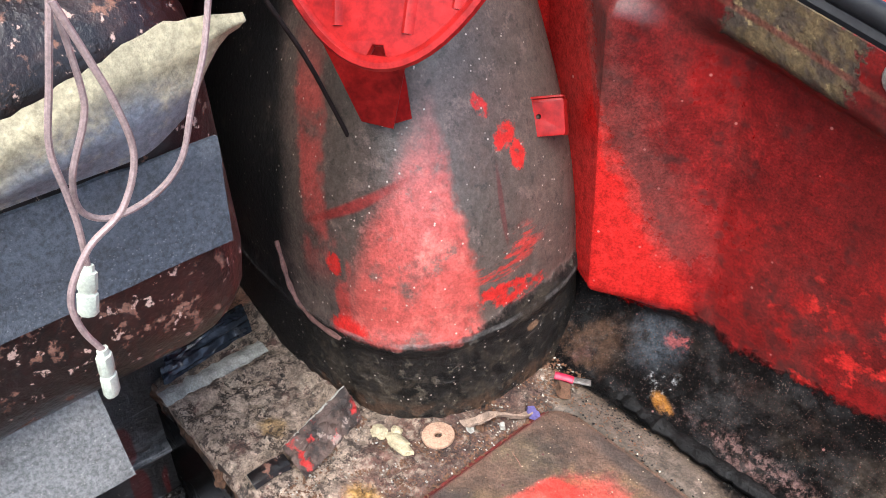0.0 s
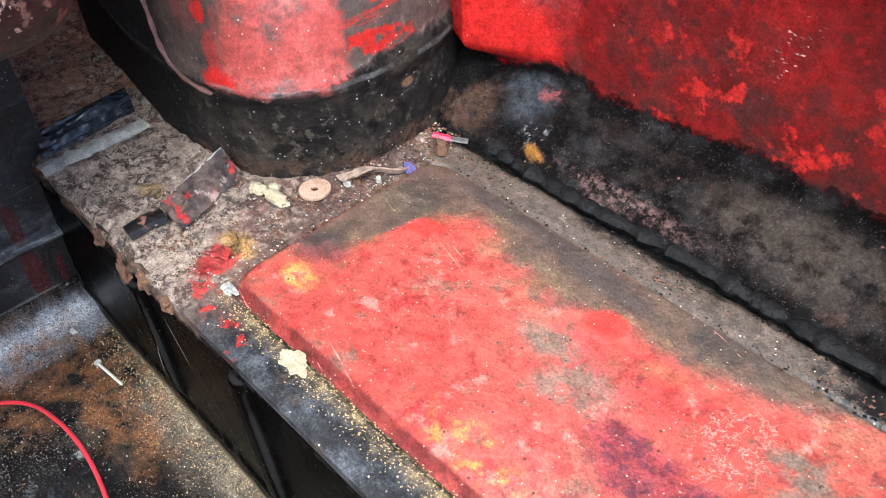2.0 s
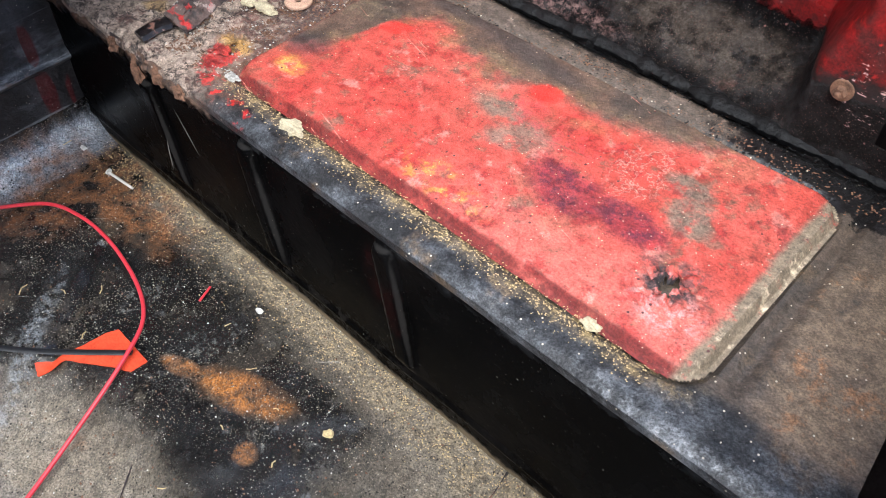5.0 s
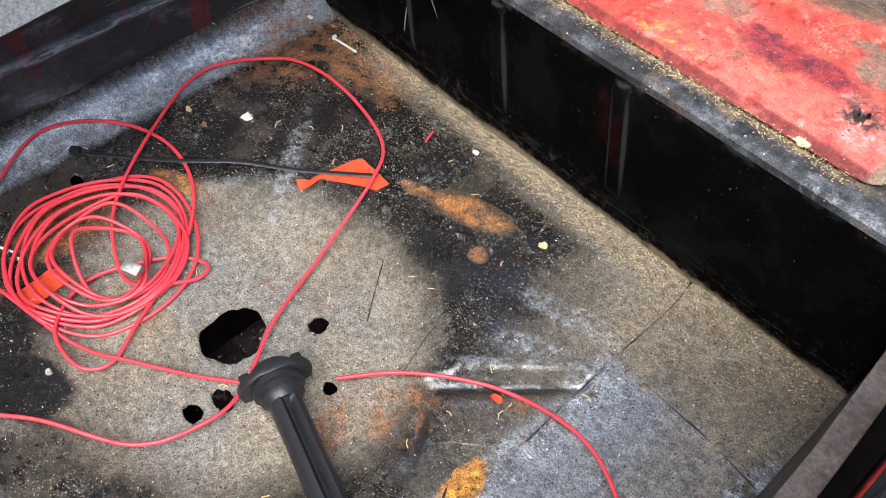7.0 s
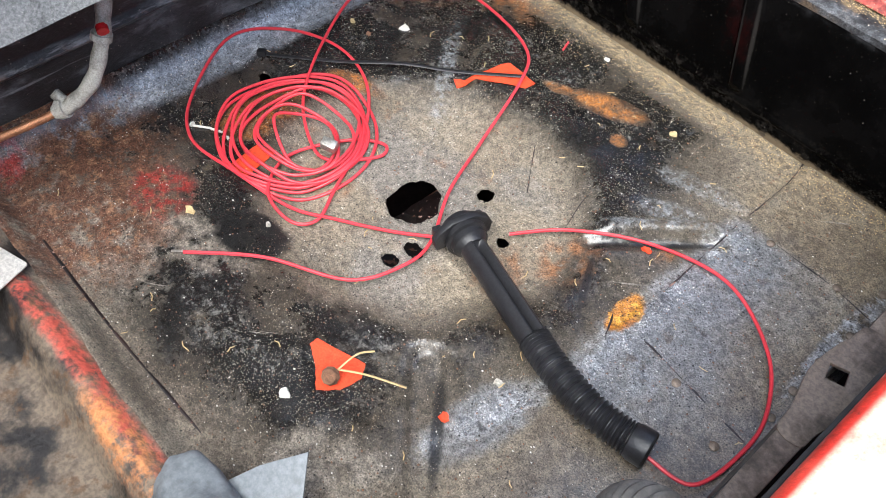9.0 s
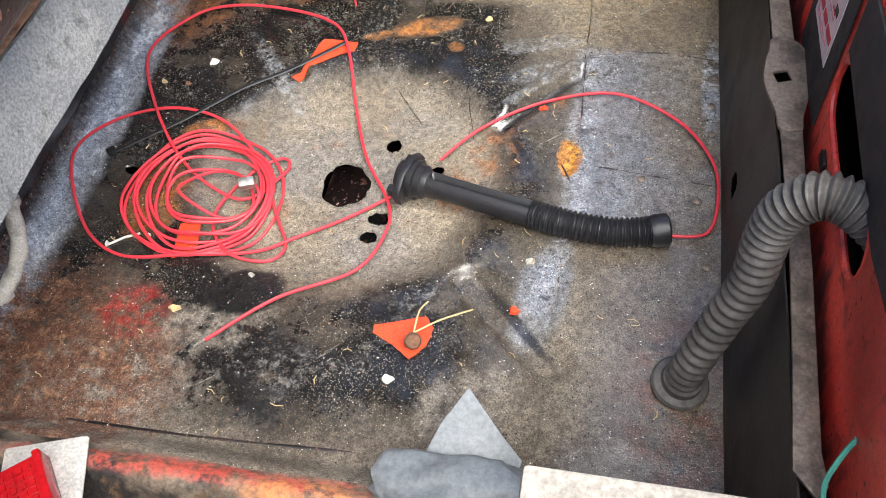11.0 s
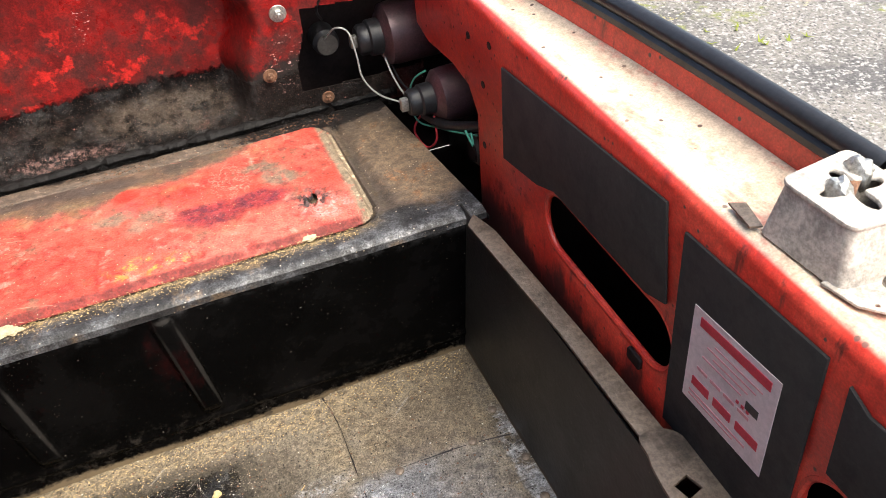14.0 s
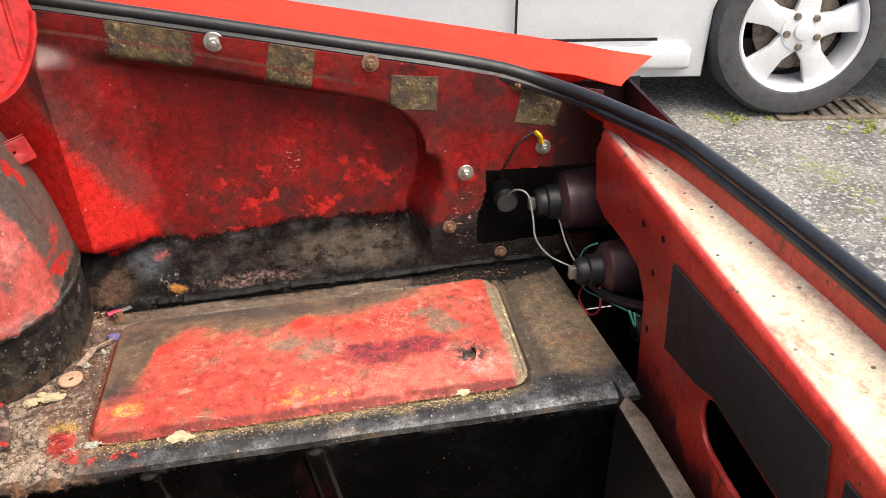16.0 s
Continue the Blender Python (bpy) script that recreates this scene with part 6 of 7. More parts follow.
_ear = ((-0.031, 0.001), (-0.027, 0.009), (-0.012, 0.0185), (0.012, 0.0185), (0.027, 0.009), (0.031, 0.001), (0.029, -0.010), (-0.029, -0.010))
part("flange", plate([_ear], 0.009, 0.0016, _neck_m @ pose(0, 0, 0.004)), M_HOSE, neck, "oblong flange with two ears")
part("head", lathe([(0.012, -0.006), (0.0185, -0.006), (0.0195, -0.003), (0.0195, 0.011), (0.0225, 0.012), (0.0225, 0.016), (0.0190, 0.0172), (0.0190, 0.024), (0.0165, 0.026), (0.0135, 0.031)], _neck_m, 28), M_HOSE, neck, "stepped round head")
for k in (-1, 1):
    part("lug", laid_by(_neck_m, box(k * 0.023 - 0.005, -0.006, -0.010, k * 0.023 + 0.005, 0.006, 0.001, 0.002)), M_HOSE, neck)


def flute(u, v):
    """The straight barrel, with a deep slot along it that closes at both ends, and a shallow one below."""
    a = 6.28318 * u
    ends = smoothstep(0.03, 0.09, v) * smoothstep(0.99, 0.95, v)

    def off(c):
        return abs((a - radians(c) + math.pi) % (2 * math.pi) - math.pi)
    r = 0.0140 - 0.0095 * ends * (1 - smoothstep(0.30, 0.46, off(104))) - 0.004 * ends * (1 - smoothstep(0.3, 0.45, off(230)))
    return _neck_m @ Vector((r * math.cos(a), r * math.sin(a), 0.024 + 0.130 * v))


part("barrel", sheet(96, 48, flute, closed=True), M_HOSE, neck)
_cuff = catmull([tuple(_neck_m @ Vector((0, 0, 0.150))), tuple(_neck_m @ Vector((0, 0, 0.172))), (-0.150, -0.415, 0.019), (-0.118, -0.4175, 0.019), (-0.088, -0.414, 0.019), (-0.072, -0.4105, 0.019)], 42)
part("corrugated_cuff", sweep(_cuff, lambda i: 0.0144 + 0.0015 * math.sin(i * 0.86), 22), M_HOSE, neck)
part("end_collar", sweep([Vector((-0.079, -0.4125, 0.019)), Vector((-0.074, -0.4112, 0.019)), Vector((-0.062, -0.4085, 0.019)), Vector((-0.060, -0.408, 0.019))], lambda i: (0.0155, 0.0172, 0.0172, 0.015)[i], 24), M_HOSE, neck)

# the coil of red wire
WIRE = 0.0019
coil = thing("red_wire_coil", -0.58, -0.405, 0.0, "coil of red insulated wire with long loose loops", "wire coil")


def laid(pts, lift=0.0):
    """Lays plan points on the floor, with a small rise and fall."""
    return [(x, y, floor_z(x, y) + WIRE + 0.001 + lift + 0.003 * max(0.0, noise.noise((x * 13, y * 13, lift * 90)))) for x, y in pts]


part("strand", sweep(catmull(laid(((-0.506, -0.592), (-0.448, -0.535), (-0.378, -0.485), (-0.357, -0.430), (-0.364, -0.388), (-0.402, -0.330), (-0.433, -0.256), (-0.466, -0.160), (-0.500, -0.118), (-0.571, -0.098), (-0.640, -0.098), (-0.690, -0.120), (-0.724, -0.196), (-0.681, -0.287), (-0.610, -0.372), (-0.543, -0.405), (-0.508, -0.392)), 0.006), 8), WIRE, 8), M_WIRE, coil)
part("strand", sweep(catmull(laid(((-0.345, -0.364), (-0.400, -0.408), (-0.455, -0.446), (-0.497, -0.473), (-0.566, -0.493), (-0.640, -0.503), (-0.700, -0.466), (-0.742, -0.385), (-0.726, -0.318), (-0.660, -0.286), (-0.590, -0.296), (-0.532, -0.345), (-0.487, -0.420), (-0.465, -0.460), (-0.480, -0.484), (-0.525, -0.480), (-0.557, -0.432), (-0.535, -0.366), (-0.505, -0.338), (-0.492, -0.352), (-0.510, -0.385)), 0.003), 8), WIRE, 8), M_WIRE, coil)
part("strand", sweep(catmull(laid(((-0.317, -0.322), (-0.276, -0.272), (-0.208, -0.225), (-0.126, -0.213), (-0.055, -0.247), (-0.018, -0.300), (-0.010, -0.350), (-0.020, -0.400), (-0.060, -0.410)), 0.004), 8), WIRE, 8), M_WIRE, coil)
_rnd = random.Random(5)
for k in range(10):
    cx, cy = -0.580 + _rnd.uniform(-0.006, 0.006), -0.405 + _rnd.uniform(-0.006, 0.006)
    ra, rb, tw, ph = 0.086 - 0.0042 * k + _rnd.uniform(-0.002, 0.003), 0.089 - 0.0042 * k + _rnd.uniform(-0.002, 0.003), _rnd.uniform(0, 3), _rnd.uniform(0, 6)
    cx += 0.0016 * k
    if k > 6:
        ra, rb, cx, cy = ra * (0.98 - 0.05 * (k - 7)), rb * (0.84 - 0.10 * (k - 7)), cx + 0.004 * (k - 6), cy + 0.010 * math.sin(k * 2.1)
    loop = [(cx + ra * math.cos(a) + 0.003 * math.sin(2 * a + tw), cy + rb * math.sin(a) + 0.003 * math.cos(3 * a + ph)) for a in [6.28318 * j / 22 for j in range(22)]]
    pts = [(x, y, floor_z(x, y) + WIRE + 0.0012 * k + 0.0030 * (1 + math.sin(2.0 * 6.28318 * j / 22 + ph))) for j, (x, y) in enumerate(loop)]
    part("loop", sweep(catmull(pts, 4, closed=True), WIRE, 8, closed=True), M_WIRE, coil)
part("clip", (lambda bm: (bm.transform(pose(-0.523, -0.398, 0.016, 12, 8, 25)), bm)[1])(box(-0.009, -0.006, -0.006, 0.009, 0.006, 0.006, 0.002)), M_STEEL, coil, "crumpled silver metal clip")
part("bare_end", sweep([Vector((-0.506, -0.592, 0.010)), Vector((-0.515, -0.600, 0.008))], 0.0012, 6), M_STEEL, coil, "bare wire end")

# a cable tie
tie = thing("cable_tie", -0.59, -0.26, 0.003, "long black nylon cable tie on the floor", "cable tie")
part("strap", sweep(catmull(laid(((-0.706, -0.361), (-0.677, -0.337), (-0.635, -0.299), (-0.608, -0.273), (-0.579, -0.241), (-0.531, -0.202), (-0.470, -0.150)), 0.003), 8), 0.0030, 8, flat=0.4), M_HOSE, tie)
part("head", (lambda bm: (bm.transform(pose(-0.708, -0.363, 0.0075, 0, 0, 40)), bm)[1])(box(-0.006, -0.0042, -0.003, 0.005, 0.0042, 0.004, 0.001)), M_HOSE, tie, "square locking head")

# orange-red paint left bare where pads lay
for line in (((-0.507, -0.153), (-0.502, -0.144), (-0.457, -0.145), (-0.458, -0.160), (-0.486, -0.177), (-0.511, -0.192), (-0.517, -0.216), (-0.529, -0.211), (-0.513, -0.185)), ((-0.341, -0.548), (-0.291, -0.531), (-0.281, -0.543), (-0.285, -0.564), (-0.299, -0.581), (-0.317, -0.568), (-0.341, -0.557)), ((-0.583, -0.496), (-0.588, -0.452), (-0.568, -0.442), (-0.556, -0.488))):
    edge_ = [(a[0] + (b[0] - a[0]) * k / 6 + 0.0012 * noise.noise((k, a[0] * 90, 1)), a[1] + (b[1] - a[1]) * k / 6 + 0.0012 * noise.noise((k, a[1] * 90, 2))) for a, b in zip(line, line[1:] + line[:1]) for k in range(6)]
    bm = plate([edge_], 0.0008)
    bmesh.ops.triangulate(bm, faces=bm.faces)
    bmesh.ops.subdivide_edges(bm, edges=bm.edges, cuts=2, use_grid_fill=True)
    for v in bm.verts:
        v.co.z += max(floor_z(v.co.x + a, v.co.y + b) for a in (-0.003, 0.003) for b in (-0.003, 0.003)) + 0.0008
    part("bare_paint", bm, M_ORANGE, boot_floor, "bare orange-red paint with sharp edges")

# the flat bar lying over the rear gap, with a square hole
bar = thing("clamp_bar", 0.012, -0.37, 0.183, "rusty flat steel clamp bar with a square hole", "clamp bar")
_c, _s = math.cos(0.3), math.sin(0.3)
_sq = [(0.0115 + 0.0072 * (_c * a - _s * b), -0.359 + 0.0072 * (_s * a + _c * b)) for a, b in ((-1, -1), (1, -1), (1, 1), (-1, 1))]
_eye = [(0.005, -0.312), (0.024, -0.314), (0.033, -0.328), (0.0365, -0.345), (0.033, -0.375), (0.026, -0.405), (0.024, -0.420), (0.008, -0.420), (0.005, -0.400), (-0.003, -0.368), (-0.001, -0.340), (0.002, -0.328)]
_eye = [(q.x, q.y) for q in catmull([(x, y, 0) for x, y in _eye], 4, closed=True)]
part("eye_plate", plate([_eye, _sq], 0.0036, 0.0008, pose(0, 0, 0.191)), M_BAR, bar, "rounded plate with a square hole")
part("arm", plate([[(-0.008, -0.042), (0.002, -0.030), (0.010, -0.060), (0.018, -0.200), (0.023, -0.316), (0.006, -0.316), (0.003, -0.200), (-0.006, -0.070)]], 0.0032, 0.0008, pose(0, 0, 0.1905)), M_BAR, bar)
part("arm", plate([[(0.0245, -0.416), (0.0248, -0.480), (0.025, -0.560), (0.023, -0.700), (0.026, -0.722), (0.019, -0.730), (0.006, -0.714), (0.009, -0.640), (0.011, -0.550), (0.010, -0.480), (0.0085, -0.416)]], 0.0032, 0.0008, pose(0, 0, 0.1905)), M_BAR, bar)

# sticker on the rear panel; its writing stands as bars
sticker = thing("sticker", 0.0313, -0.353, 0.232, "pinkish paper sticker with red bars, upside down on the black pad", "sticker")
part("paper", plate([[(-0.314, 0.310), (-0.391, 0.317), (-0.393, 0.236), (-0.316, 0.231)]], 0.0005, 0, at_x(0.0310)), M_PAPER, sticker)


def sticker_bar(u0, v0, u1, v1, mat):
    def q(u, v):
        return (-0.314 - 0.077 * u - 0.002 * v, 0.310 + 0.007 * u - 0.079 * v - 0.002 * u * v)
    return part("bar", plate([[q(u0, v0), q(u1, v0), q(u1, v1), q(u0, v1)]], 0.0004, 0, at_x(0.0305)), mat, sticker)


sticker_bar(0.10, 0.06, 0.92, 0.15, M_INK)
for k, (a, b) in enumerate(((0.30, 0.86), (0.22, 0.80), (0.30, 0.72), (0.18, 0.66))):
    sticker_bar(a, 0.22 + 0.065 * k, b, 0.232 + 0.065 * k, M_FAINT)
for k in range(3):
    sticker_bar(0.62 + 0.06 * k, 0.50, 0.65 + 0.06 * k, 0.53, M_INK)
sticker_bar(0.72, 0.42, 0.86, 0.50, M_INKB)
for k in range(4):
    sticker_bar(0.14 + 0.17 * k, 0.56, 0.27 + 0.17 * k, 0.59, M_FAINT)
for k, (a, b) in enumerate(((0.10, 0.32), (0.38, 0.60), (0.66, 0.92))):
    sticker_bar(a, 0.70, b, 0.79, M_INK)
sticker_bar(0.08, 0.86, 0.80, 0.878, M_FAINT)
sticker_bar(0.08, 0.91, 0.66, 0.925, M_FAINT)

# lid latch on the flange
latch = thing("lid_latch", 0.066, -0.362, 0.376, "worn steel lid latch box with a star-shaped opening", "latch")
_base = [(0.045, -0.336), (0.049, -0.393), (0.104, -0.400), (0.106, -0.330)]
_head = [(0.0515, -0.3385), (0.0545, -0.3855), (0.1000, -0.3890), (0.0990, -0.3325)]


def latch_wall(u, v):
    """The four tapering sides with rounded corners."""
    def corner(q, k):
        a, b, c = (Vector((*q[(k + d) % 4], 0)) for d in (-1, 0, 1))
        r = 0.006
        return b + (a - b).normalized() * r, b, b + (c - b).normalized() * r
    k, t = int(u * 4) % 4, (u * 4) % 1
    out = []
    for q in (_base, _head):
        _, _, s0 = corner(q, k)
        e0, m0, e1 = corner(q, (k + 1) % 4)
        if t < 0.5:
            out.append(s0 + (e0 - s0) * (t * 2))
        else:
            w = t * 2 - 1
            out.append((1 - w) ** 2 * e0 + 2 * w * (1 - w) * m0 + w * w * e1)
    p_ = out[0] + (out[1] - out[0]) * v
    return (p_.x, p_.y, 0.3775 + 0.0325 * v)


part("box", thicken(sheet(64, 6, latch_wall, closed=True), 0.002), M_LATCH, latch, "tapering brown-stained steel sides", smooth=50)
_ring = [latch_wall(i / 64, 1.0) for i in range(64)]


def star(a):
    r = 0.0120 + 0.0052 * math.cos(4 * a + 0.35) + 0.0010 * math.sin(3 * a)
    return (0.0765 + r * 1.12 * math.cos(a), -0.3600 + r * 1.15 * math.sin(a))


_star = [star(6.28318 * i / 48) for i in range(48)]
part("top_plate", plate([[(q[0], q[1]) for q in _ring], _star], 0.0034, 0.0014, pose(0, 0, 0.4100)), M_LATCH, latch, "bright top with a cross-shaped opening")
part("star_lip", sweep([Vector((x, y, 0.4104)) for x, y in _star], 0.0014, 6, closed=True), M_LATCH, latch)
_claw = lump(0.0705, -0.3570, 0.4020, 0.0075, 0.0085, 0.0140, 5.0, 0.30)
part("claw", _claw, M_STEEL, latch, "worn steel claw standing in the opening")
part("claw", lump(0.0905, -0.3490, 0.4085, 0.0070, 0.0080, 0.0100, 9.0, 0.28), M_STEEL, latch, "worn steel claw beside the seal")
part("claw_bar", sweep([Vector((0.066, -0.366, 0.404)), Vector((0.078, -0.358, 0.407)), Vector((0.092, -0.348, 0.412))], 0.0030, 8, flat=0.7), M_CRUST, latch, "rusty cross bar")
part("well", box(0.058, -0.382, 0.379, 0.096, -0.340, 0.381), M_DARK, latch)
part("side_plate", plate([[(0.048, 0.3785), (0.112, 0.3785), (0.114, 0.404), (0.108, 0.414), (0.056, 0.411)]], 0.0022, 0.0007, pose(0, -0.4015, 0, 82, 0, -6)), M_LATCH, latch, "riveted side plate")
part("foot", plate([[(0.046, -0.384), (0.050, -0.404), (0.060, -0.415), (0.096, -0.418), (0.112, -0.412), (0.112, -0.384)], ring(0.058, -0.408, 0.0018, 0.0018, 8), ring(0.080, -0.412, 0.0018, 0.0018, 8)], 0.0018, 0.0005, pose(0, 0, 0.3780)), M_LATCH, latch, "rounded foot with two screw holes")
for x, z, r in ((0.074, 0.403, 0.0046), (0.066, 0.3895, 0.0046), (0.100, 0.406, 0.0042), (0.096, 0.391, 0.0050)):
    part("rivet", lathe([(r, 0.0), (r, 0.0030), (r * 0.8, 0.0042), (r * 0.3, 0.0046)], Matrix.Translation((x, -0.4035, z)) @ OUT, 16), M_STEEL, latch)
part("tongue", plate([[(0.041, -0.334), (0.047, -0.336), (0.052, -0.316), (0.044, -0.312)]], 0.0016, 0.0004, pose(0, 0, 0.3800)), M_BAR, latch, "dark bent tongue")

# tail lamps' backs and their wiring in the corner
for (x, y, z), r, lab in (((0.020, 0.262, 0.246), 0.036, "dull purple-brown tail lamp housing with a bulb holder"), ((0.038, 0.148, 0.218), 0.030, "small dark tail lamp housing with a bulb holder")):
    lamp = thing("tail_lamp", x + 0.05, y, z - r, lab, "tail lamp", "tail lamps in the rear corner")
    ax = Matrix.Translation((x, y, z)) @ pose(0, 0, 0, 0, -90, 0) @ pose(0, 0, 0, 0, 0, 0)
    part("housing", lathe([(r, -0.085), (r, -0.01), (r * 0.96, 0.0), (r * 0.72, 0.006), (r * 0.6, 0.007)], ax, 28), M_BROWN, lamp)
    part("bulb_holder", lathe([(r * 0.60, 0.004), (r * 0.58, 0.020), (r * 0.50, 0.022), (r * 0.50, 0.030), (r * 0.42, 0.034)], ax, 20), M_HOSE, lamp, "black bulb holder")
    part("terminal", (lambda bm: (bm.transform(ax), bm)[1])(box(-0.007, -0.004, 0.030, 0.007, 0.004, 0.042, 0.001)), M_STEEL, lamp)
socket = thing("bulb_socket", -0.030, 0.300, 0.225, "round black bulb socket deep in the corner", "bulb socket")
part("shell", lathe([(0.016, -0.02), (0.016, 0.006), (0.012, 0.010)], Matrix.Translation((-0.042, 0.302, 0.236)) @ OUT, 20), M_HOSE, socket)
part("rim", lathe([(0.012, 0.010), (0.0125, 0.013), (0.009, 0.0135)], Matrix.Translation((-0.042, 0.302, 0.236)) @ OUT, 20), M_DUCT, socket)

tail_wires = thing("tail_wiring", 0.02, 0.16, 0.18, "tangle of grey, green and red lamp wires in the corner", "wires")
for pts, mat, r in ((((-0.045, 0.288, 0.245), (-0.036, 0.264, 0.266), (-0.024, 0.254, 0.262), (-0.020, 0.246, 0.235), (-0.018, 0.240, 0.210), (-0.004, 0.230, 0.190), (0.020, 0.214, 0.180), (0.040, 0.185, 0.176)), M_GREYWIRE, 0.0011),
                    (((0.012, 0.258, 0.244), (0.014, 0.248, 0.222), (0.016, 0.225, 0.205), (0.020, 0.196, 0.196), (0.030, 0.160, 0.194)), M_GREYWIRE, 0.0011),
                    (((0.020, 0.262, 0.228), (0.022, 0.240, 0.206), (0.024, 0.215, 0.200), (0.030, 0.170, 0.200)), M_RUBBER, 0.0013),
                    (((0.028, 0.150, 0.250), (0.018, 0.165, 0.234), (0.014, 0.172, 0.206), (0.018, 0.160, 0.186), (0.030, 0.135, 0.188), (0.036, 0.090, 0.205), (0.040, 0.045, 0.225)), M_GREEN, 0.0011),
                    (((0.028, 0.148, 0.202), (0.020, 0.165, 0.186), (0.016, 0.170, 0.166), (0.022, 0.150, 0.156), (0.028, 0.132, 0.175), (0.030, 0.140, 0.200)), M_WIRE, 0.0013),
                    (((0.036, 0.050, 0.226), (0.030, 0.032, 0.224), (0.026, 0.040, 0.238)), M_GREEN, 0.0012)):
    part("wire", sweep(catmull(pts, 7), r, 7), mat, tail_wires)
part("sleeve", sweep(catmull([(0.026, 0.160, 0.192), (0.034, 0.125, 0.196), (0.044, 0.080, 0.215), (0.060, 0.03, 0.24)], 6), 0.0055, 10), M_HOSE, tail_wires, "black cable sleeve")
drum = thing("round_grommet", 0.045, 0.07, 0.13, "dark round grommet low in the corner", "grommet")
part("cup", lathe([(0.017, -0.03), (0.017, 0.0), (0.013, 0.004)], Matrix.Translation((0.052, 0.078, 0.185)) @ pose(0, 0, 0, 0, -90, 0), 20), M_DUCT, drum)
part("lens", lathe([(0.013, 0.003), (0.010, 0.006)], Matrix.Translation((0.052, 0.078, 0.185)) @ pose(0, 0, 0, 0, -90, 0), 20), M_DARK, drum)

side_wire = thing("green_wire", 0.05, -0.75, 0.20, "green wire bent over the rear gap", "wire")
part("wire", sweep(catmull([(0.045, -0.690, 0.225), (0.025, -0.715, 0.222), (0.018, -0.735, 0.208), (0.026, -0.775, 0.206), (0.034, -0.84, 0.206)], 6), 0.0018, 7), M_GREEN, side_wire)

# fuel hose by the front wall
hose = thing("fuel_hose", -0.672, -0.56, 0.07, "dirty white fuel hose with clips and a copper pipe", "fuel hose")
part("rubber", sweep(catmull([(-0.668, -0.522, 0.230), (-0.668, -0.535, 0.180), (-0.668, -0.551, 0.142), (-0.668, -0.572, 0.110), (-0.680, -0.598, 0.086), (-0.690, -0.612, 0.078)], 8), lambda i: 0.0078 + 0.0006 * math.sin(i * 1.1), 12), M_TAPE, hose)
for (x, y, z), (a, b, c) in (((-0.668, -0.545, 0.156), (-0.668, -0.548, 0.150)), ((-0.683, -0.602, 0.083), (-0.688, -0.608, 0.080))):
    part("clip", sweep([Vector((x, y, z)), Vector((a, b, c))], 0.0105, 14), M_TAPE, hose, "pale worm-drive clip")
part("red_cap", sweep([Vector((-0.664, -0.544, 0.166)), Vector((-0.658, -0.546, 0.164))], 0.006, 10), M_LENS, hose)
part("pipe", sweep(catmull([(-0.688, -0.610, 0.079), (-0.705, -0.650, 0.066), (-0.735, -0.720, 0.050), (-0.76, -0.80, 0.05)], 8), 0.0045, 10), M_COPPER, hose, "copper pipe")
part("screw", lathe([(0.006, 0), (0.006, 0.012), (0.004, 0.014)], pose(-0.688, -0.600, 0.086, 20, -40, 0), 10), M_TAPE, hose)

# loose lamp with a red lens, and a bag, on the far side
loose = thing("loose_lamp", -0.58, -0.765, 0.03, "loose lamp with a red chequered lens on a silvery plate", "lamp")
_lm = pose(-0.585, -0.765, 0.040, 0, 0, 18)
part("plate", plate([rounded(-0.040, -0.050, 0.036, 0.040, 0.003)], 0.002, 0.0006, _lm), M_FOIL, loose)
part("lens", (lambda bm: (bm.transform(_lm @ pose(-0.014, -0.020, 0.011, 0, 0, 22)), bm)[1])(box(-0.030, -0.034, -0.010, 0.030, 0.034, 0.010, 0.003)), M_LENS, loose, "red plastic lens")
_studs = bmesh.new()
for i in range(6):
    for j in range(7):
        _studs = box(-0.020 + 0.008 * i - 0.0026, -0.024 + 0.008 * j - 0.0026, 0.0105, -0.020 + 0.008 * i + 0.0026, -0.024 + 0.008 * j + 0.0026, 0.0120, 0, 1, _studs)
_studs.transform(_lm @ pose(-0.014, -0.020, 0.011, 0, 0, 22))
part("prism", _studs, M_LENS, loose)
part("rim", (lambda bm: (bm.transform(_lm @ pose(-0.014, -0.020, 0.011, 0, 0, 22)), bm)[1])(box(0.026, -0.036, -0.010, 0.033, 0.036, 0.014, 0.002)), M_LENS, loose)
bag = thing("plastic_bag", -0.22, -0.69, 0.01, "crumpled grey-blue plastic bag on the sill", "bag")


part("sack", lump(-0.222, -0.722, 0.050, 0.078, 0.034, 0.030, 3.0), M_GREY, bag)
part("neck", plate([[(-0.045, -0.020), (0.035, -0.028), (0.048, 0.004), (0.030, 0.024), (0.000, 0.062), (-0.022, 0.030)]], 0.002, 0.0006, pose(-0.222, -0.690, 0.045, 20, 4, 6)), M_GREY, bag, "thin crumpled flap")

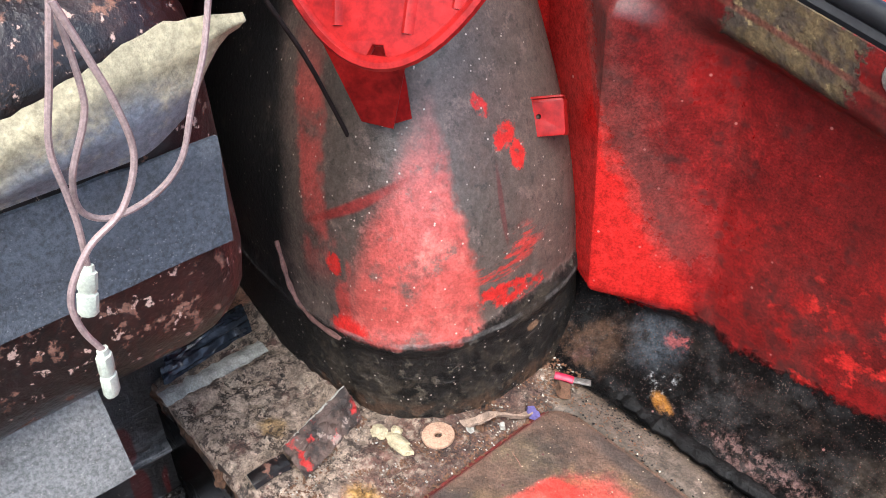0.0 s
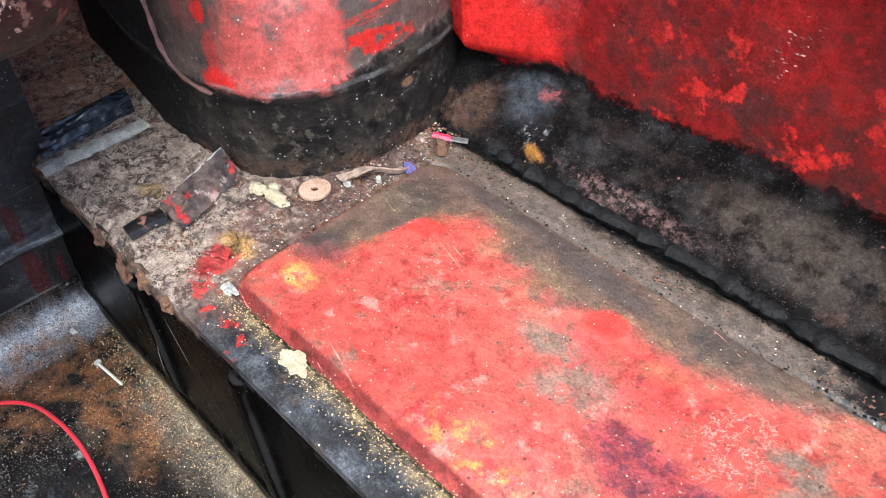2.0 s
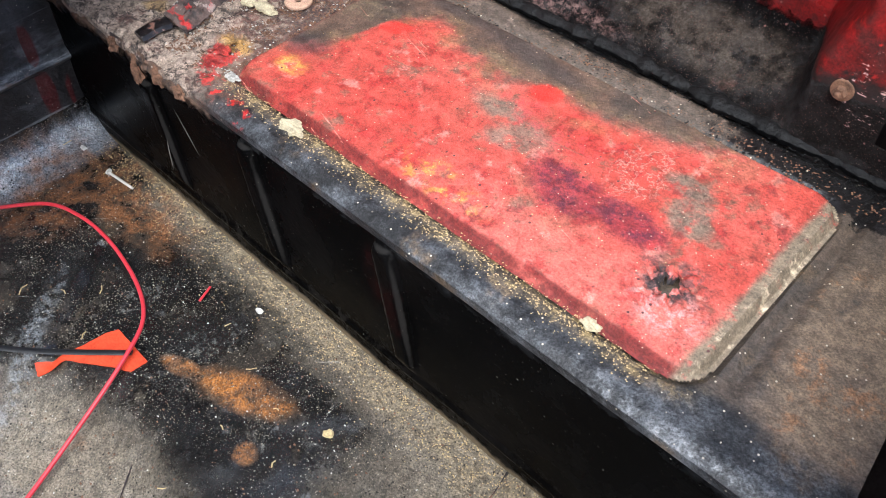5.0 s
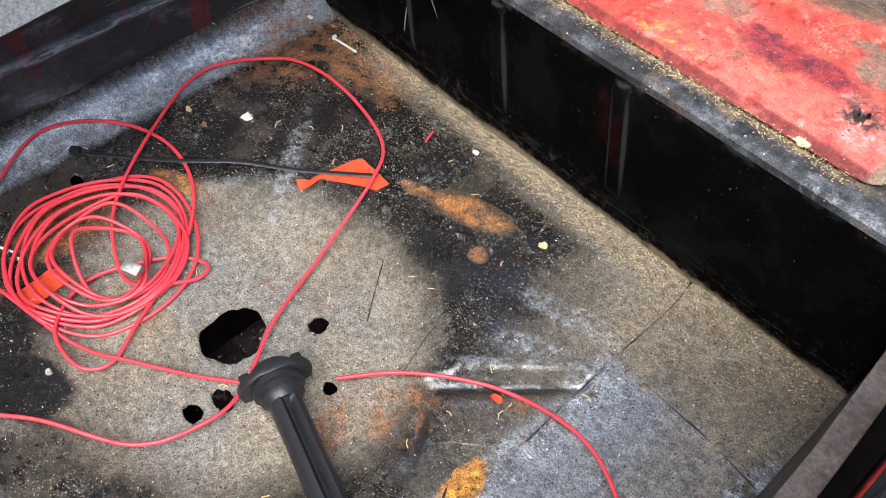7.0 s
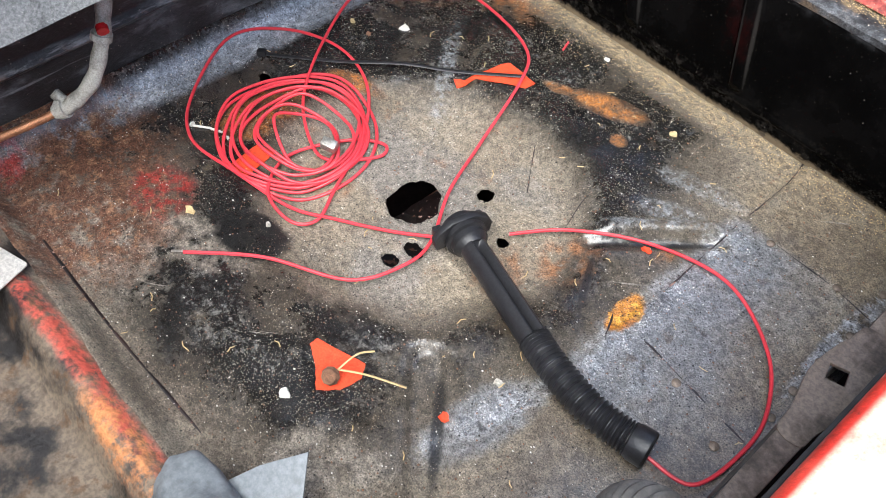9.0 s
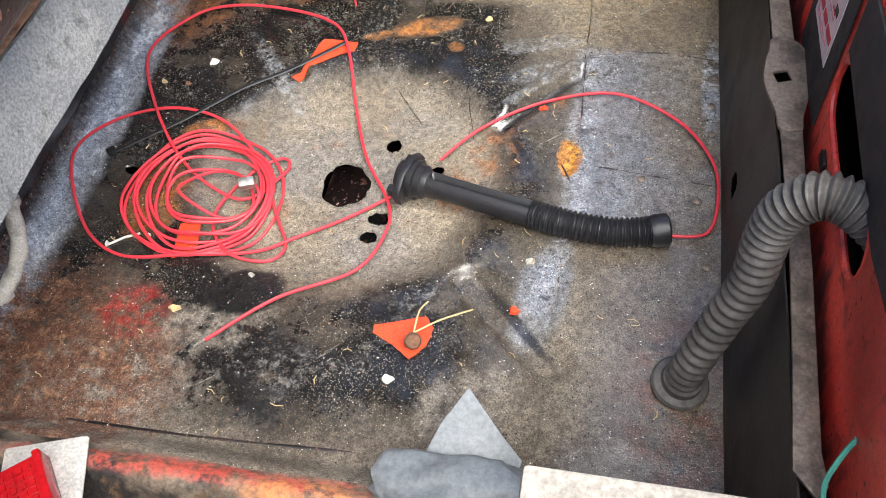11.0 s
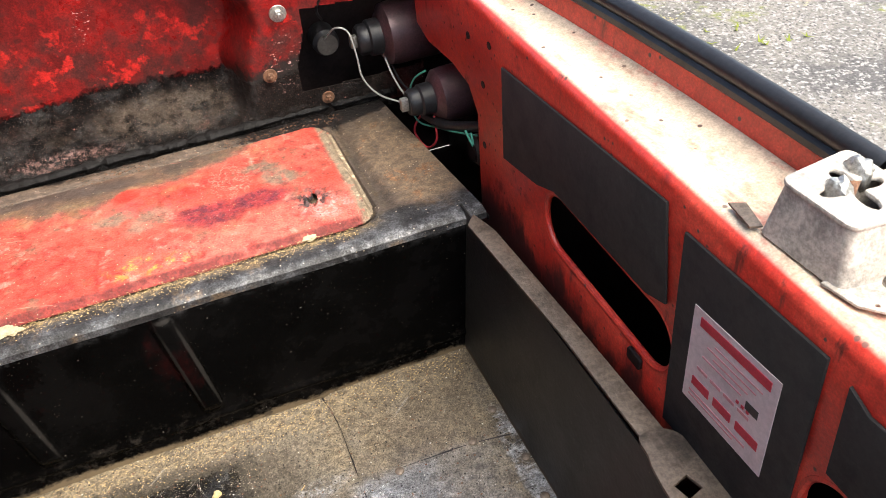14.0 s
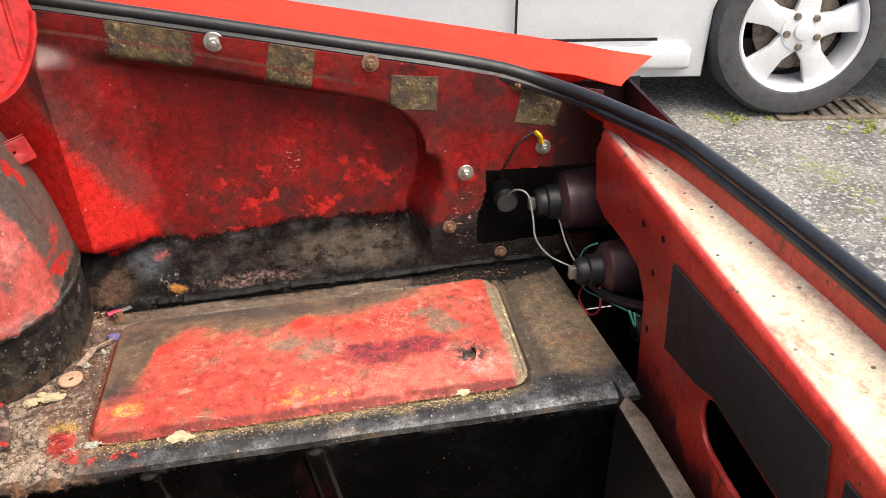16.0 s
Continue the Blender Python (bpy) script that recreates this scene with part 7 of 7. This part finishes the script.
# ---- small things on the shelf's front ledge ----
def flake(cx, cy, cz, r, seed, mat, name, label, category, group="", h=0.003, flat=0.5, parent=None):
    """An irregular flat crumb."""
    rnd = random.Random(seed)
    n = 9
    bm = bmesh.new()
    rim_ = [(r * rnd.uniform(0.6, 1.15), 6.28318 * (i + rnd.uniform(-0.25, 0.25)) / n) for i in range(n)]
    lo = [bm.verts.new((cx + q * math.cos(a), cy + q * flat * 1.6 * math.sin(a), cz)) for q, a in rim_]
    hi = [bm.verts.new((cx + q * 0.75 * math.cos(a), cy + q * 0.75 * flat * 1.6 * math.sin(a), cz + h * rnd.uniform(0.5, 1.3))) for q, a in rim_]
    for i in range(n):
        bm.faces.new((lo[i], lo[(i + 1) % n], hi[(i + 1) % n], hi[i]))
    bm.faces.new(hi)
    bm.faces.new(lo[::-1])
    ob = part(name, bm, mat, parent, smooth=25)
    return tagged(ob, label, category, group)


Z0 = 0.179
washer = thing("washer", -0.539, 0.123, Z0, "pale rusty washer lying in the dirt", "washer")
part("disc", plate([ring(-0.539, 0.123, 0.0115, 0.0115, 28), ring(-0.539, 0.123, 0.0036, 0.0036, 14)], 0.003, 0.0008, pose(0, 0, Z0 + 0.003)), plain("pale_rusty_washer", (0.44, 0.27, 0.18), 0.8, 0, 0.4, 90), washer)
spade = thing("spade_terminal", -0.512, 0.230, Z0 + 0.003, "spade terminal with a red sleeve", "terminal")
part("sleeve", sweep([Vector((-0.520, 0.226, 0.188)), Vector((-0.512, 0.232, 0.186)), Vector((-0.508, 0.2345, 0.185))], 0.0036, 10, flat=0.8), plain("pinkish_red_sleeve", (0.60, 0.03, 0.08), 0.35), spade, "red insulating sleeve")
part("blade", (lambda bm: (bm.transform(pose(-0.503, 0.239, 0.1845, 0, 8, 40)), bm)[1])(box(-0.007, -0.003, -0.0008, 0.007, 0.003, 0.0008, 0.0004)), M_STEEL, spade, "tinned blade")
flake(-0.506, 0.222, Z0 + 0.001, 0.009, 8, M_CRUST, "rust_lump", "brown lump of rust below the terminal", "rust lump", "", 0.010)
flake(-0.507, 0.190, Z0 + 0.001, 0.011, 9, plain("violet_plastic", (0.12, 0.10, 0.26), 0.4), "plastic_scrap", "dull violet plastic scrap", "scrap", "", 0.004, 0.28)
for i, (x, y, a, b) in enumerate(((-0.572, 0.093, 0.0065, 0.0050), (-0.553, 0.097, 0.0120, 0.0055), (-0.563, 0.103, 0.0045, 0.0035))):
    ob = part("filler_crumb", lump(x, y, Z0 + 0.003, a, b, 0.0030, 3.1 * i + 1, 0.42), M_FILLER)
    tagged(ob, "cream crumb of old body filler", "crumb", "cream crumbs on the ledge")
for i, (x, y, r) in enumerate(((-0.530, 0.146, 0.006), (-0.524, 0.152, 0.005), (-0.514, 0.164, 0.004))):
    flake(x, y, Z0 + 0.001, r, 40 + i, M_TAPE if i % 2 == 0 else M_CRUST, "paint_flake", "pale curled paint flake in the dirt", "paint flake", "paint flakes on the ledge", 0.004, 0.4)
for i, (x, y, r, mat) in enumerate(((-0.415, 0.013, 0.0095, M_FILLER), (-0.497, 0.020, 0.0060, M_TAPE), (-0.145, 0.020, 0.0055, M_FILLER))):
    ob = part("filler_flake", lump(x, y, 0.1810, r, r * 0.6, 0.0016, 7.7 * i + 2, 0.7), mat)
    tagged(ob, "cream flake of old filler on the shelf's edge", "flake", "cream flakes on the shelf")
curl = thing("curled_flake", -0.518, 0.16, Z0, "long curled strip of pale sealant in the dirt", "sealant strip")
part("strip", thicken(sheet(24, 6, lambda u, v: (-0.531 + 0.022 * u + (v - 0.5) * (0.011 - 0.006 * u) + 0.002 * math.sin(u * 9), 0.143 + 0.044 * u + (v - 0.5) * 0.003, Z0 + 0.0035 + 0.0045 * (2 * v - 1) ** 2 + 0.0030 * math.sin(u * 5.0) + 0.0012 * noise.noise((u * 12, v * 6, 2)))), 0.0012), M_SEALANT, curl)
clip_tab = thing("torn_tab", -0.60, 0.06, Z0, "torn upright steel tab with a red edge", "metal tab")
part("web", thicken(sheet(36, 20, lambda u, v: (-0.604 - 0.008 * u + 0.030 * v * (1 - 0.4 * u) + 0.002 * noise.noise((u * 9, v * 9, 1)), 0.030 + 0.062 * u, Z0 + (0.006 + 0.015 * u) * (1 - v) ** 0.7 + 0.0030 * noise.noise((u * 11, v * 8, 4)) * math.sin(v * 3.1) + 0.0015 * noise.noise((u * 30, v * 20, 4)))), 0.0016), M_TORN, clip_tab)
part("edge", sweep(catmull([(-0.604, 0.030, 0.1855), (-0.608, 0.060, 0.1930), (-0.612, 0.092, 0.2005)], 8), lambda i: 0.0009 + 0.0004 * math.sin(i * 1.9), 6, flat=0.7), M_TAPE, clip_tab, "bright torn edge")
roll = thing("bitumen_strip", -0.745, 0.03, Z0, "black bitumen strip lying across the ledge", "bitumen strip")
part("fold", thicken(sheet(40, 30, lambda u, v: (-0.731 - 0.010 * u - 0.036 * v + 0.0015 * noise.noise((u * 8, v * 6, 3)), -0.004 + 0.086 * u + 0.010 * v, 0.1805 + 0.008 * math.sin(v * 3.0) ** 0.6 + 0.0035 * noise.noise((u * 2.5, v * 9, 1)) + 0.0016 * noise.noise((u * 7, v * 22, 2)))), 0.0018), M_FOLD, roll)
part("lining", thicken(sheet(40, 10, lambda u, v: (-0.708 - 0.018 * v + 0.003 * noise.noise((u * 12, v * 2, 5)), -0.013 + 0.092 * u, 0.1805 + 0.0025 * math.sin(v * 3.14) + 0.0014 * noise.noise((u * 16, v * 5, 2)))), 0.0015), M_TAPE, roll, "pale torn edge")
lug = thing("seam_lug", -0.60, 0.015, Z0, "dark bent lug at the ledge's seam", "lug")
part("fold", sweep(catmull([(-0.594, -0.002, 0.184), (-0.593, 0.014, 0.186), (-0.592, 0.026, 0.185)], 5), 0.0075, 8, flat=0.6), M_TANK, lug)
scab = thing("rust_scab", -0.60, -0.012, 0.115, "hanging brown scab of rust on the step's edge", "rust scab", "rust scabs on the step")
part("scab", lump(-0.594, -0.013, 0.153, 0.005, 0.004, 0.013, 4.0, 0.9), M_CRUST, scab)
for k, (x, z, r, h) in enumerate(((-0.560, 0.166, 0.006, 0.008), (-0.528, 0.168, 0.005, 0.006), (-0.626, 0.167, 0.006, 0.007))):
    tagged(part("rust_scab", lump(x, -0.0125, z, r, 0.0035, h, 2.3 * k + 1, 0.8), M_CRUST), "flaking scab of rust on the step's edge", "rust scab", "rust scabs on the step")
blob_ = thing("crumbled_patch", -0.54, 0.055, Z0, "crumbled grey filler patch by the raised panel", "filler patch")
part("crust", lump(-0.545, 0.040, Z0 + 0.002, 0.016, 0.011, 0.004, 8.0, 0.6), M_SHELF, blob_)

# ---- litter on the floor ----
for i, (x, y, r, mat) in enumerate(((-0.637, -0.198, 0.011, M_WHITE), (-0.431, -0.048, 0.0065, M_WHITE), (-0.295, -0.085, 0.0085, M_LEAF), (-0.555, -0.557, 0.0095, M_WOOD), (-0.316, -0.604, 0.010, M_WHITE), (-0.691, -0.239, 0.006, M_LEAF), (-0.658, -0.239, 0.006, M_CRUST), (-0.729, -0.043, 0.006, M_WHITE), (-0.197, -0.452, 0.008, M_TAPE), (-0.488, -0.505, 0.006, M_TAPE), (-0.205, -0.509, 0.010, M_ORANGE), (-0.208, -0.234, 0.009, M_ORANGE), (-0.62, -0.47, 0.004, M_WHITE))):
    flake(x, y, floor_z(x, y), r * 0.75, 100 + i, mat, "litter_flake", "pale dry flake lying on the boot floor", "flake", "flakes on the floor", 0.003, 0.45)
for pts, lab in ((((-0.679, -0.044), (-0.661, -0.042), (-0.643, -0.040)), "pale round-headed nail on the floor"), (((-0.660, -0.490), (-0.645, -0.478), (-0.630, -0.470)), "crumpled foil sliver on the floor")):
    st = thing("litter_stick", pts[1][0], pts[1][1], 0.0, lab, "stick", "sticks on the floor")
    part("shaft", sweep([Vector((x, y, floor_z(x, y) + 0.002)) for x, y in pts], 0.0014, 7), M_WHITE, st)
    part("head", lathe([(0.0034, 0), (0.0036, 0.0012), (0.002, 0.002)], Matrix.Translation((pts[0][0], pts[0][1], floor_z(*pts[0]) + 0.0035)) @ pose(0, 0, 0, 0, -80, 5), 10), M_WHITE, st)
red_sliver = thing("red_sliver", -0.477, -0.07, 0.0, "thin red plastic sliver on the floor", "sliver")
part("sliver", sweep([Vector((-0.482, -0.062, 0.003)), Vector((-0.476, -0.078, 0.003))], 0.0012, 6), M_WIRE, red_sliver)
bloom = thing("dry_seed_head", -0.299, -0.558, 0.0, "dry brown seed head with two straw stems", "seed head")
part("head", lathe([(0.001, 0.0), (0.004, 0.004), (0.009, 0.010), (0.007, 0.016), (0.003, 0.017)], pose(-0.300, -0.560, 0.002, 30, 20, 0), 9), M_CRUST, bloom)
part("stem", sweep(catmull([(-0.298, -0.556, 0.010), (-0.275, -0.540, 0.012), (-0.245, -0.520, 0.006)], 5), 0.0010, 5), M_WOOD, bloom, "straw stem")
part("stem", sweep(catmull([(-0.298, -0.556, 0.010), (-0.296, -0.535, 0.016), (-0.290, -0.520, 0.012)], 5), 0.0009, 5), M_WOOD, bloom, "straw stem")
for x, y in ((-0.017, -0.217), (-0.014, -0.297), (-0.090, -0.333), (-0.030, -0.355), (-0.016, -0.259), (-0.019, -0.105), (-0.014, -0.171), (-0.053, -0.134), (-0.129, -0.135), (-0.020, -0.440)):
    part("rivet", lathe([(0.0045, -0.001), (0.0045, 0.0012), (0.003, 0.0022)], pose(x, y, floor_z(x, y)), 12), M_BAR, boot_floor)


def seam(pts, r=0.0022):
    return part("seam", sweep(catmull([(x, y, floor_z(x, y) - 0.0002) for x, y in pts], 8), lambda i: 0.6 * r * (0.7 + 0.9 * noise.noise((i * 0.35, r * 900, 0))), 6, flat=0.35), M_TANK, boot_floor)


seam(((-0.172, -0.012), (-0.166, -0.060), (-0.167, -0.140)), 0.0017)
seam(((-0.166, -0.140), (-0.164, -0.200), (-0.162, -0.280), (-0.166, -0.400)), 0.0018)
seam(((-0.172, -0.128), (-0.110, -0.132), (-0.060, -0.135), (-0.012, -0.140)))
seam(((-0.165, -0.318), (-0.120, -0.322), (-0.060, -0.328), (-0.010, -0.334)), 0.003)
seam(((-0.262, -0.190), (-0.298, -0.218), (-0.285, -0.283), (-0.300, -0.318)), 0.0014)
seam(((-0.395, -0.205), (-0.350, -0.262), (-0.306, -0.306)), 0.0011)
seam(((-0.235, -0.265), (-0.190, -0.300), (-0.165, -0.345)), 0.0020)
seam(((-0.620, -0.690), (-0.480, -0.688), (-0.330, -0.680)), 0.0028)

# crumbs, chips and straw: more than one could count
_rnd = random.Random(11)


def scatter(count, size, place, height, mat, name, label, tall=0.6):
    vs, fs = [], []
    for _ in range(count):
        x, y = place()
        z, r, a = height(x, y), size * _rnd.uniform(0.4, 1.5), _rnd.uniform(0, 6.28)
        n0 = len(vs)
        for j in range(4):
            q = a + 1.5708 * j + _rnd.uniform(-0.4, 0.4)
            vs.append((x + r * math.cos(q), y + r * math.sin(q) * _rnd.uniform(0.5, 1), z))
        vs.append((x + r * 0.2, y, z + r * tall))
        fs += [(n0 + j, n0 + (j + 1) % 4, n0 + 4) for j in range(4)]
    me = bpy.data.meshes.new(name)
    me.from_pydata(vs, [], fs)
    me.materials.append(mat)
    return tagged(new(name, me), label, "debris", kind="stuff")


def over_floor():
    while True:
        x, y = _rnd.uniform(-0.77, -0.015), _rnd.uniform(-0.69, -0.012)
        if not in_hole(Vector((x, y, 0))):
            return x, y


def by_step():
    return _rnd.uniform(-0.72, -0.02), -0.014 - abs(_rnd.gauss(0, 0.022))


def on_ledge():
    while True:
        x, y = _rnd.uniform(-0.62, -0.505), _rnd.uniform(0.005, 0.25)
        if x > -0.60 + 0.25 * abs(y - 0.10) and (x > -0.548 or y < 0.095):
            return x, y


def on_lip():
    return _rnd.uniform(-0.50, -0.10), _rnd.triangular(0.000, 0.024, 0.017)


scatter(1300, 0.0008, over_floor, floor_z, M_WHITE, "pale_crumbs", "tiny pale crumbs over the boot floor", 0.8)
scatter(2200, 0.0010, over_floor, floor_z, M_CRUST, "rust_crumbs", "tiny rust crumbs over the boot floor", 0.8)
scatter(3200, 0.0007, by_step, floor_z, M_WOOD, "sandy_crumbs", "sandy crumbs along the step", 0.7)
scatter(2600, 0.0012, on_ledge, lambda x, y: 0.178, M_CRUST, "ledge_crumbs", "dark rust crumbs on the front ledge", 0.9)
scatter(260, 0.0010, on_ledge, lambda x, y: 0.179, M_TAPE, "ledge_chips", "pale chips among the rust crumbs", 0.8)
scatter(1600, 0.0006, on_lip, lambda x, y: 0.1788, M_WOOD, "lip_crumbs", "sandy crumbs along the shelf's edge", 0.7)
scatter(200, 0.0007, lambda: (_rnd.uniform(-0.49, -0.09), _rnd.uniform(0.04, 0.20)), lambda x, y: 0.1842, M_WOOD, "panel_crumbs", "tiny crumbs on the red panel", 0.6)
scatter(1500, 0.0011, lambda: (_rnd.uniform(-0.50, 0.01), 0.232 + _rnd.gauss(0, 0.009)), lambda x, y: 0.1775, M_TAR, "tar_crumbs", "black tar crumbs along the shelf's joint", 0.8)
scatter(700, 0.0009, lambda: (_rnd.uniform(-0.50, -0.05), 0.224 + _rnd.gauss(0, 0.007)), lambda x, y: 0.178, M_CRUST, "joint_crumbs", "brown crumbs beside the tarred joint", 0.8)
_straw = bmesh.new()
for _ in range(70):
    x, y = over_floor()
    a, l = _rnd.uniform(0, 6.28), _rnd.uniform(0.004, 0.013)
    z = floor_z(x, y) + 0.0012
    add_sweep(_straw, [Vector((x, y, z)), Vector((x + l * 0.5 * math.cos(a), y + l * 0.5 * math.sin(a), z + 0.001)), Vector((x + l * math.cos(a + 0.3), y + l * math.sin(a + 0.3), z))], 0.00055, 4)
tagged(part("straw_bits", _straw, M_WOOD), "short bits of straw on the boot floor", "debris", kind="stuff")

# ---- outside: the parked car, the drain and the ground's litter ----
def ground_z(x):
    return -0.50 - 0.045 * (x - 1.3)


CAR = pose(1.335, 2.00, ground_z(1.315), 0, 2.6, -7)


parked = new("parked_car")
parked.matrix_world = CAR
tagged(parked, "silver parked car with five-spoke alloy wheels", "car")


def arch_cut(cx, r, k=14):
    return [(cx + r * math.cos(math.pi * i / k), 0.31 + r * math.sin(math.pi * i / k)) for i in range(k + 1)]


_low = [(0.86, 0.24), (0.355, 0.24)] + arch_cut(0.0, 0.355)[1:-1] + [(-0.355, 0.185), (-2.20, 0.185)] + [(x - 2.55, z) for x, z in arch_cut(0.0, 0.355)[1:-1]] + [(-2.905, 0.22), (-3.32, 0.24)]
_top = [(-3.42, 0.50), (-3.36, 0.72), (-2.75, 0.92), (-2.25, 0.98), (0.55, 1.00), (0.90, 0.95), (0.98, 0.60)]
part("body", laid_by(CAR @ Matrix.Translation((0, 0.82, 0)) @ XZ, plate([_low + _top], 1.60, 0.05)), M_SILVER, parked)
part("roof", laid_by(CAR @ Matrix.Translation((0, 0.82, 0)) @ XZ, plate([[(-2.20, 0.98), (-1.55, 1.40), (-0.20, 1.46), (0.35, 1.38), (0.75, 1.00)]], 1.30, 0.06)), M_SILVER, parked)
part("side_window", laid_by(CAR @ Matrix.Translation((0, 0.150, 0)) @ XZ, plate([[(-1.95, 1.03), (-1.48, 1.35), (-0.25, 1.40), (0.25, 1.33), (0.50, 1.03)]], 0.02, 0.004)), M_GLASS, parked)
for x in (-0.98, -2.05):
    part("door_gap", laid_by(CAR, box(x - 0.004, -0.010, 0.30, x + 0.004, 0.0, 0.97)), M_DARK, parked)
part("sill_gap", laid_by(CAR, box(-2.05, -0.010, 0.292, -0.50, 0.0, 0.300)), M_DARK, parked)
part("sill_moulding", laid_by(CAR, box(-2.20, -0.022, 0.190, -0.375, 0.03, 0.270, 0.02, 3)), M_SILVER, parked)
part("wheel_housing", laid_by(CAR, box(-0.34, 0.20, 0.25, 0.34, 0.24, 0.62)), M_DARK, parked)
part("underbody", laid_by(CAR, box(-3.2, 0.10, 0.19, 0.80, 1.55, 0.26)), M_DARK, parked)


def spoked(m, parent):
    """A road wheel: tyre, rim barrel, five broad spokes, hub and nuts."""
    w = part("wheel", laid_by(m, lathe([(0.205, -0.10), (0.245, -0.105), (0.290, -0.095), (0.308, -0.070), (0.312, 0.0), (0.308, 0.070), (0.292, 0.092), (0.250, 0.100), (0.222, 0.092), (0.214, 0.080)], None, 56, False)), M_TYRE, parent, "black road tyre")
    part("rim", laid_by(m, lathe([(0.214, 0.0), (0.222, 0.086), (0.214, 0.090), (0.205, 0.084), (0.196, 0.050), (0.190, -0.02)], None, 56, False)), M_ALLOY, w, "silver alloy rim")
    part("brake", laid_by(m, lathe([(0.150, 0.010), (0.150, 0.022), (0.06, 0.03)], None, 36)), M_BAR, w)
    for k in range(5):
        a = 72 * k + 12
        spoke = plate([[(0.035, -0.040), (0.110, -0.030), (0.205, -0.052), (0.207, 0.052), (0.110, 0.030), (0.035, 0.040)]], 0.026, 0.006, pose(0, 0, 0.066, 0, 0, a) @ pose(0, 0, 0, 0, 4, 0))
        part("spoke", laid_by(m, spoke), M_ALLOY, w)
        part("nut", laid_by(m, lathe([(0.013, 0.070), (0.013, 0.084), (0.010, 0.088)], pose(0.056 * math.cos(radians(a + 36)), 0.056 * math.sin(radians(a + 36)), 0), 10)), M_BAR, w)
    part("hub", laid_by(m, lathe([(0.075, 0.050), (0.073, 0.078), (0.034, 0.082), (0.030, 0.090), (0.020, 0.092)], None, 30)), M_ALLOY, w)
    return w


for x in (0.0, -2.55):
    spoked(CAR @ pose(x, 0.090, 0.312, 90, 0, 0), parked)
    spoked(CAR @ pose(x, 1.55, 0.312, -90, 0, 0), parked)

grate = thing("drain_grate", 1.50, 2.03, ground_z(1.5), "rusty iron drain grate set in the asphalt", "drain grate")
_gm = pose(1.51, 2.055, ground_z(1.51) + 0.004, 0, 2.6, -7)
part("frame", laid_by(_gm, plate([rounded(-0.20, -0.10, 0.20, 0.10, 0.01), rounded(-0.175, -0.08, 0.175, 0.08, 0.006)], 0.014, 0.003)), M_BAR, grate)
for k in range(8):
    part("slat", laid_by(_gm, box(-0.170 + 0.046 * k, -0.082, -0.012, -0.152 + 0.046 * k, 0.082, 0.005, 0.002)), M_BAR, grate)
part("pit", laid_by(_gm, box(-0.176, -0.082, -0.02, 0.176, 0.082, -0.008)), M_DARK, grate)

_stone = plain("grey_grit", (0.21, 0.20, 0.188), 0.9, 0, 0.4, 40)
_moss = plain("yellow_green_moss", (0.16, 0.19, 0.03), 1.0, 0, 0.4, 60)
scatter(2600, 0.0065, lambda: (_rnd.uniform(0.25, 3.4), _rnd.uniform(-1.2, 2.2)), lambda x, y: ground_z(x), _stone, "loose_grit", "loose grey grit on the asphalt", 0.7)
_tufts = bmesh.new()
for cx, cy, n, sp in ((1.62, 1.88, 46, 0.16), (1.95, 1.70, 30, 0.14), (1.15, 2.02, 26, 0.12), (2.2, 1.35, 30, 0.2), (2.3, 1.95, 40, 0.25), (1.4, 1.2, 12, 0.2)):
    for _ in range(n):
        x, y = cx + _rnd.gauss(0, sp * 0.55), cy + _rnd.gauss(0, sp * 0.28)
        z = ground_z(x)
        for b in range(4):
            a, l, h = _rnd.uniform(0, 6.28), _rnd.uniform(0.008, 0.028), _rnd.uniform(0.004, 0.018)
            w = 0.004
            q = [_tufts.verts.new(p) for p in ((x - w * math.sin(a), y + w * math.cos(a), z), (x + w * math.sin(a), y - w * math.cos(a), z), (x + l * math.cos(a), y + l * math.sin(a), z + h))]
            _tufts.faces.new(q)
tagged(part("moss_tufts", _tufts, _moss, smooth=0), "yellow-green moss and weeds in the asphalt", "moss", kind="stuff")
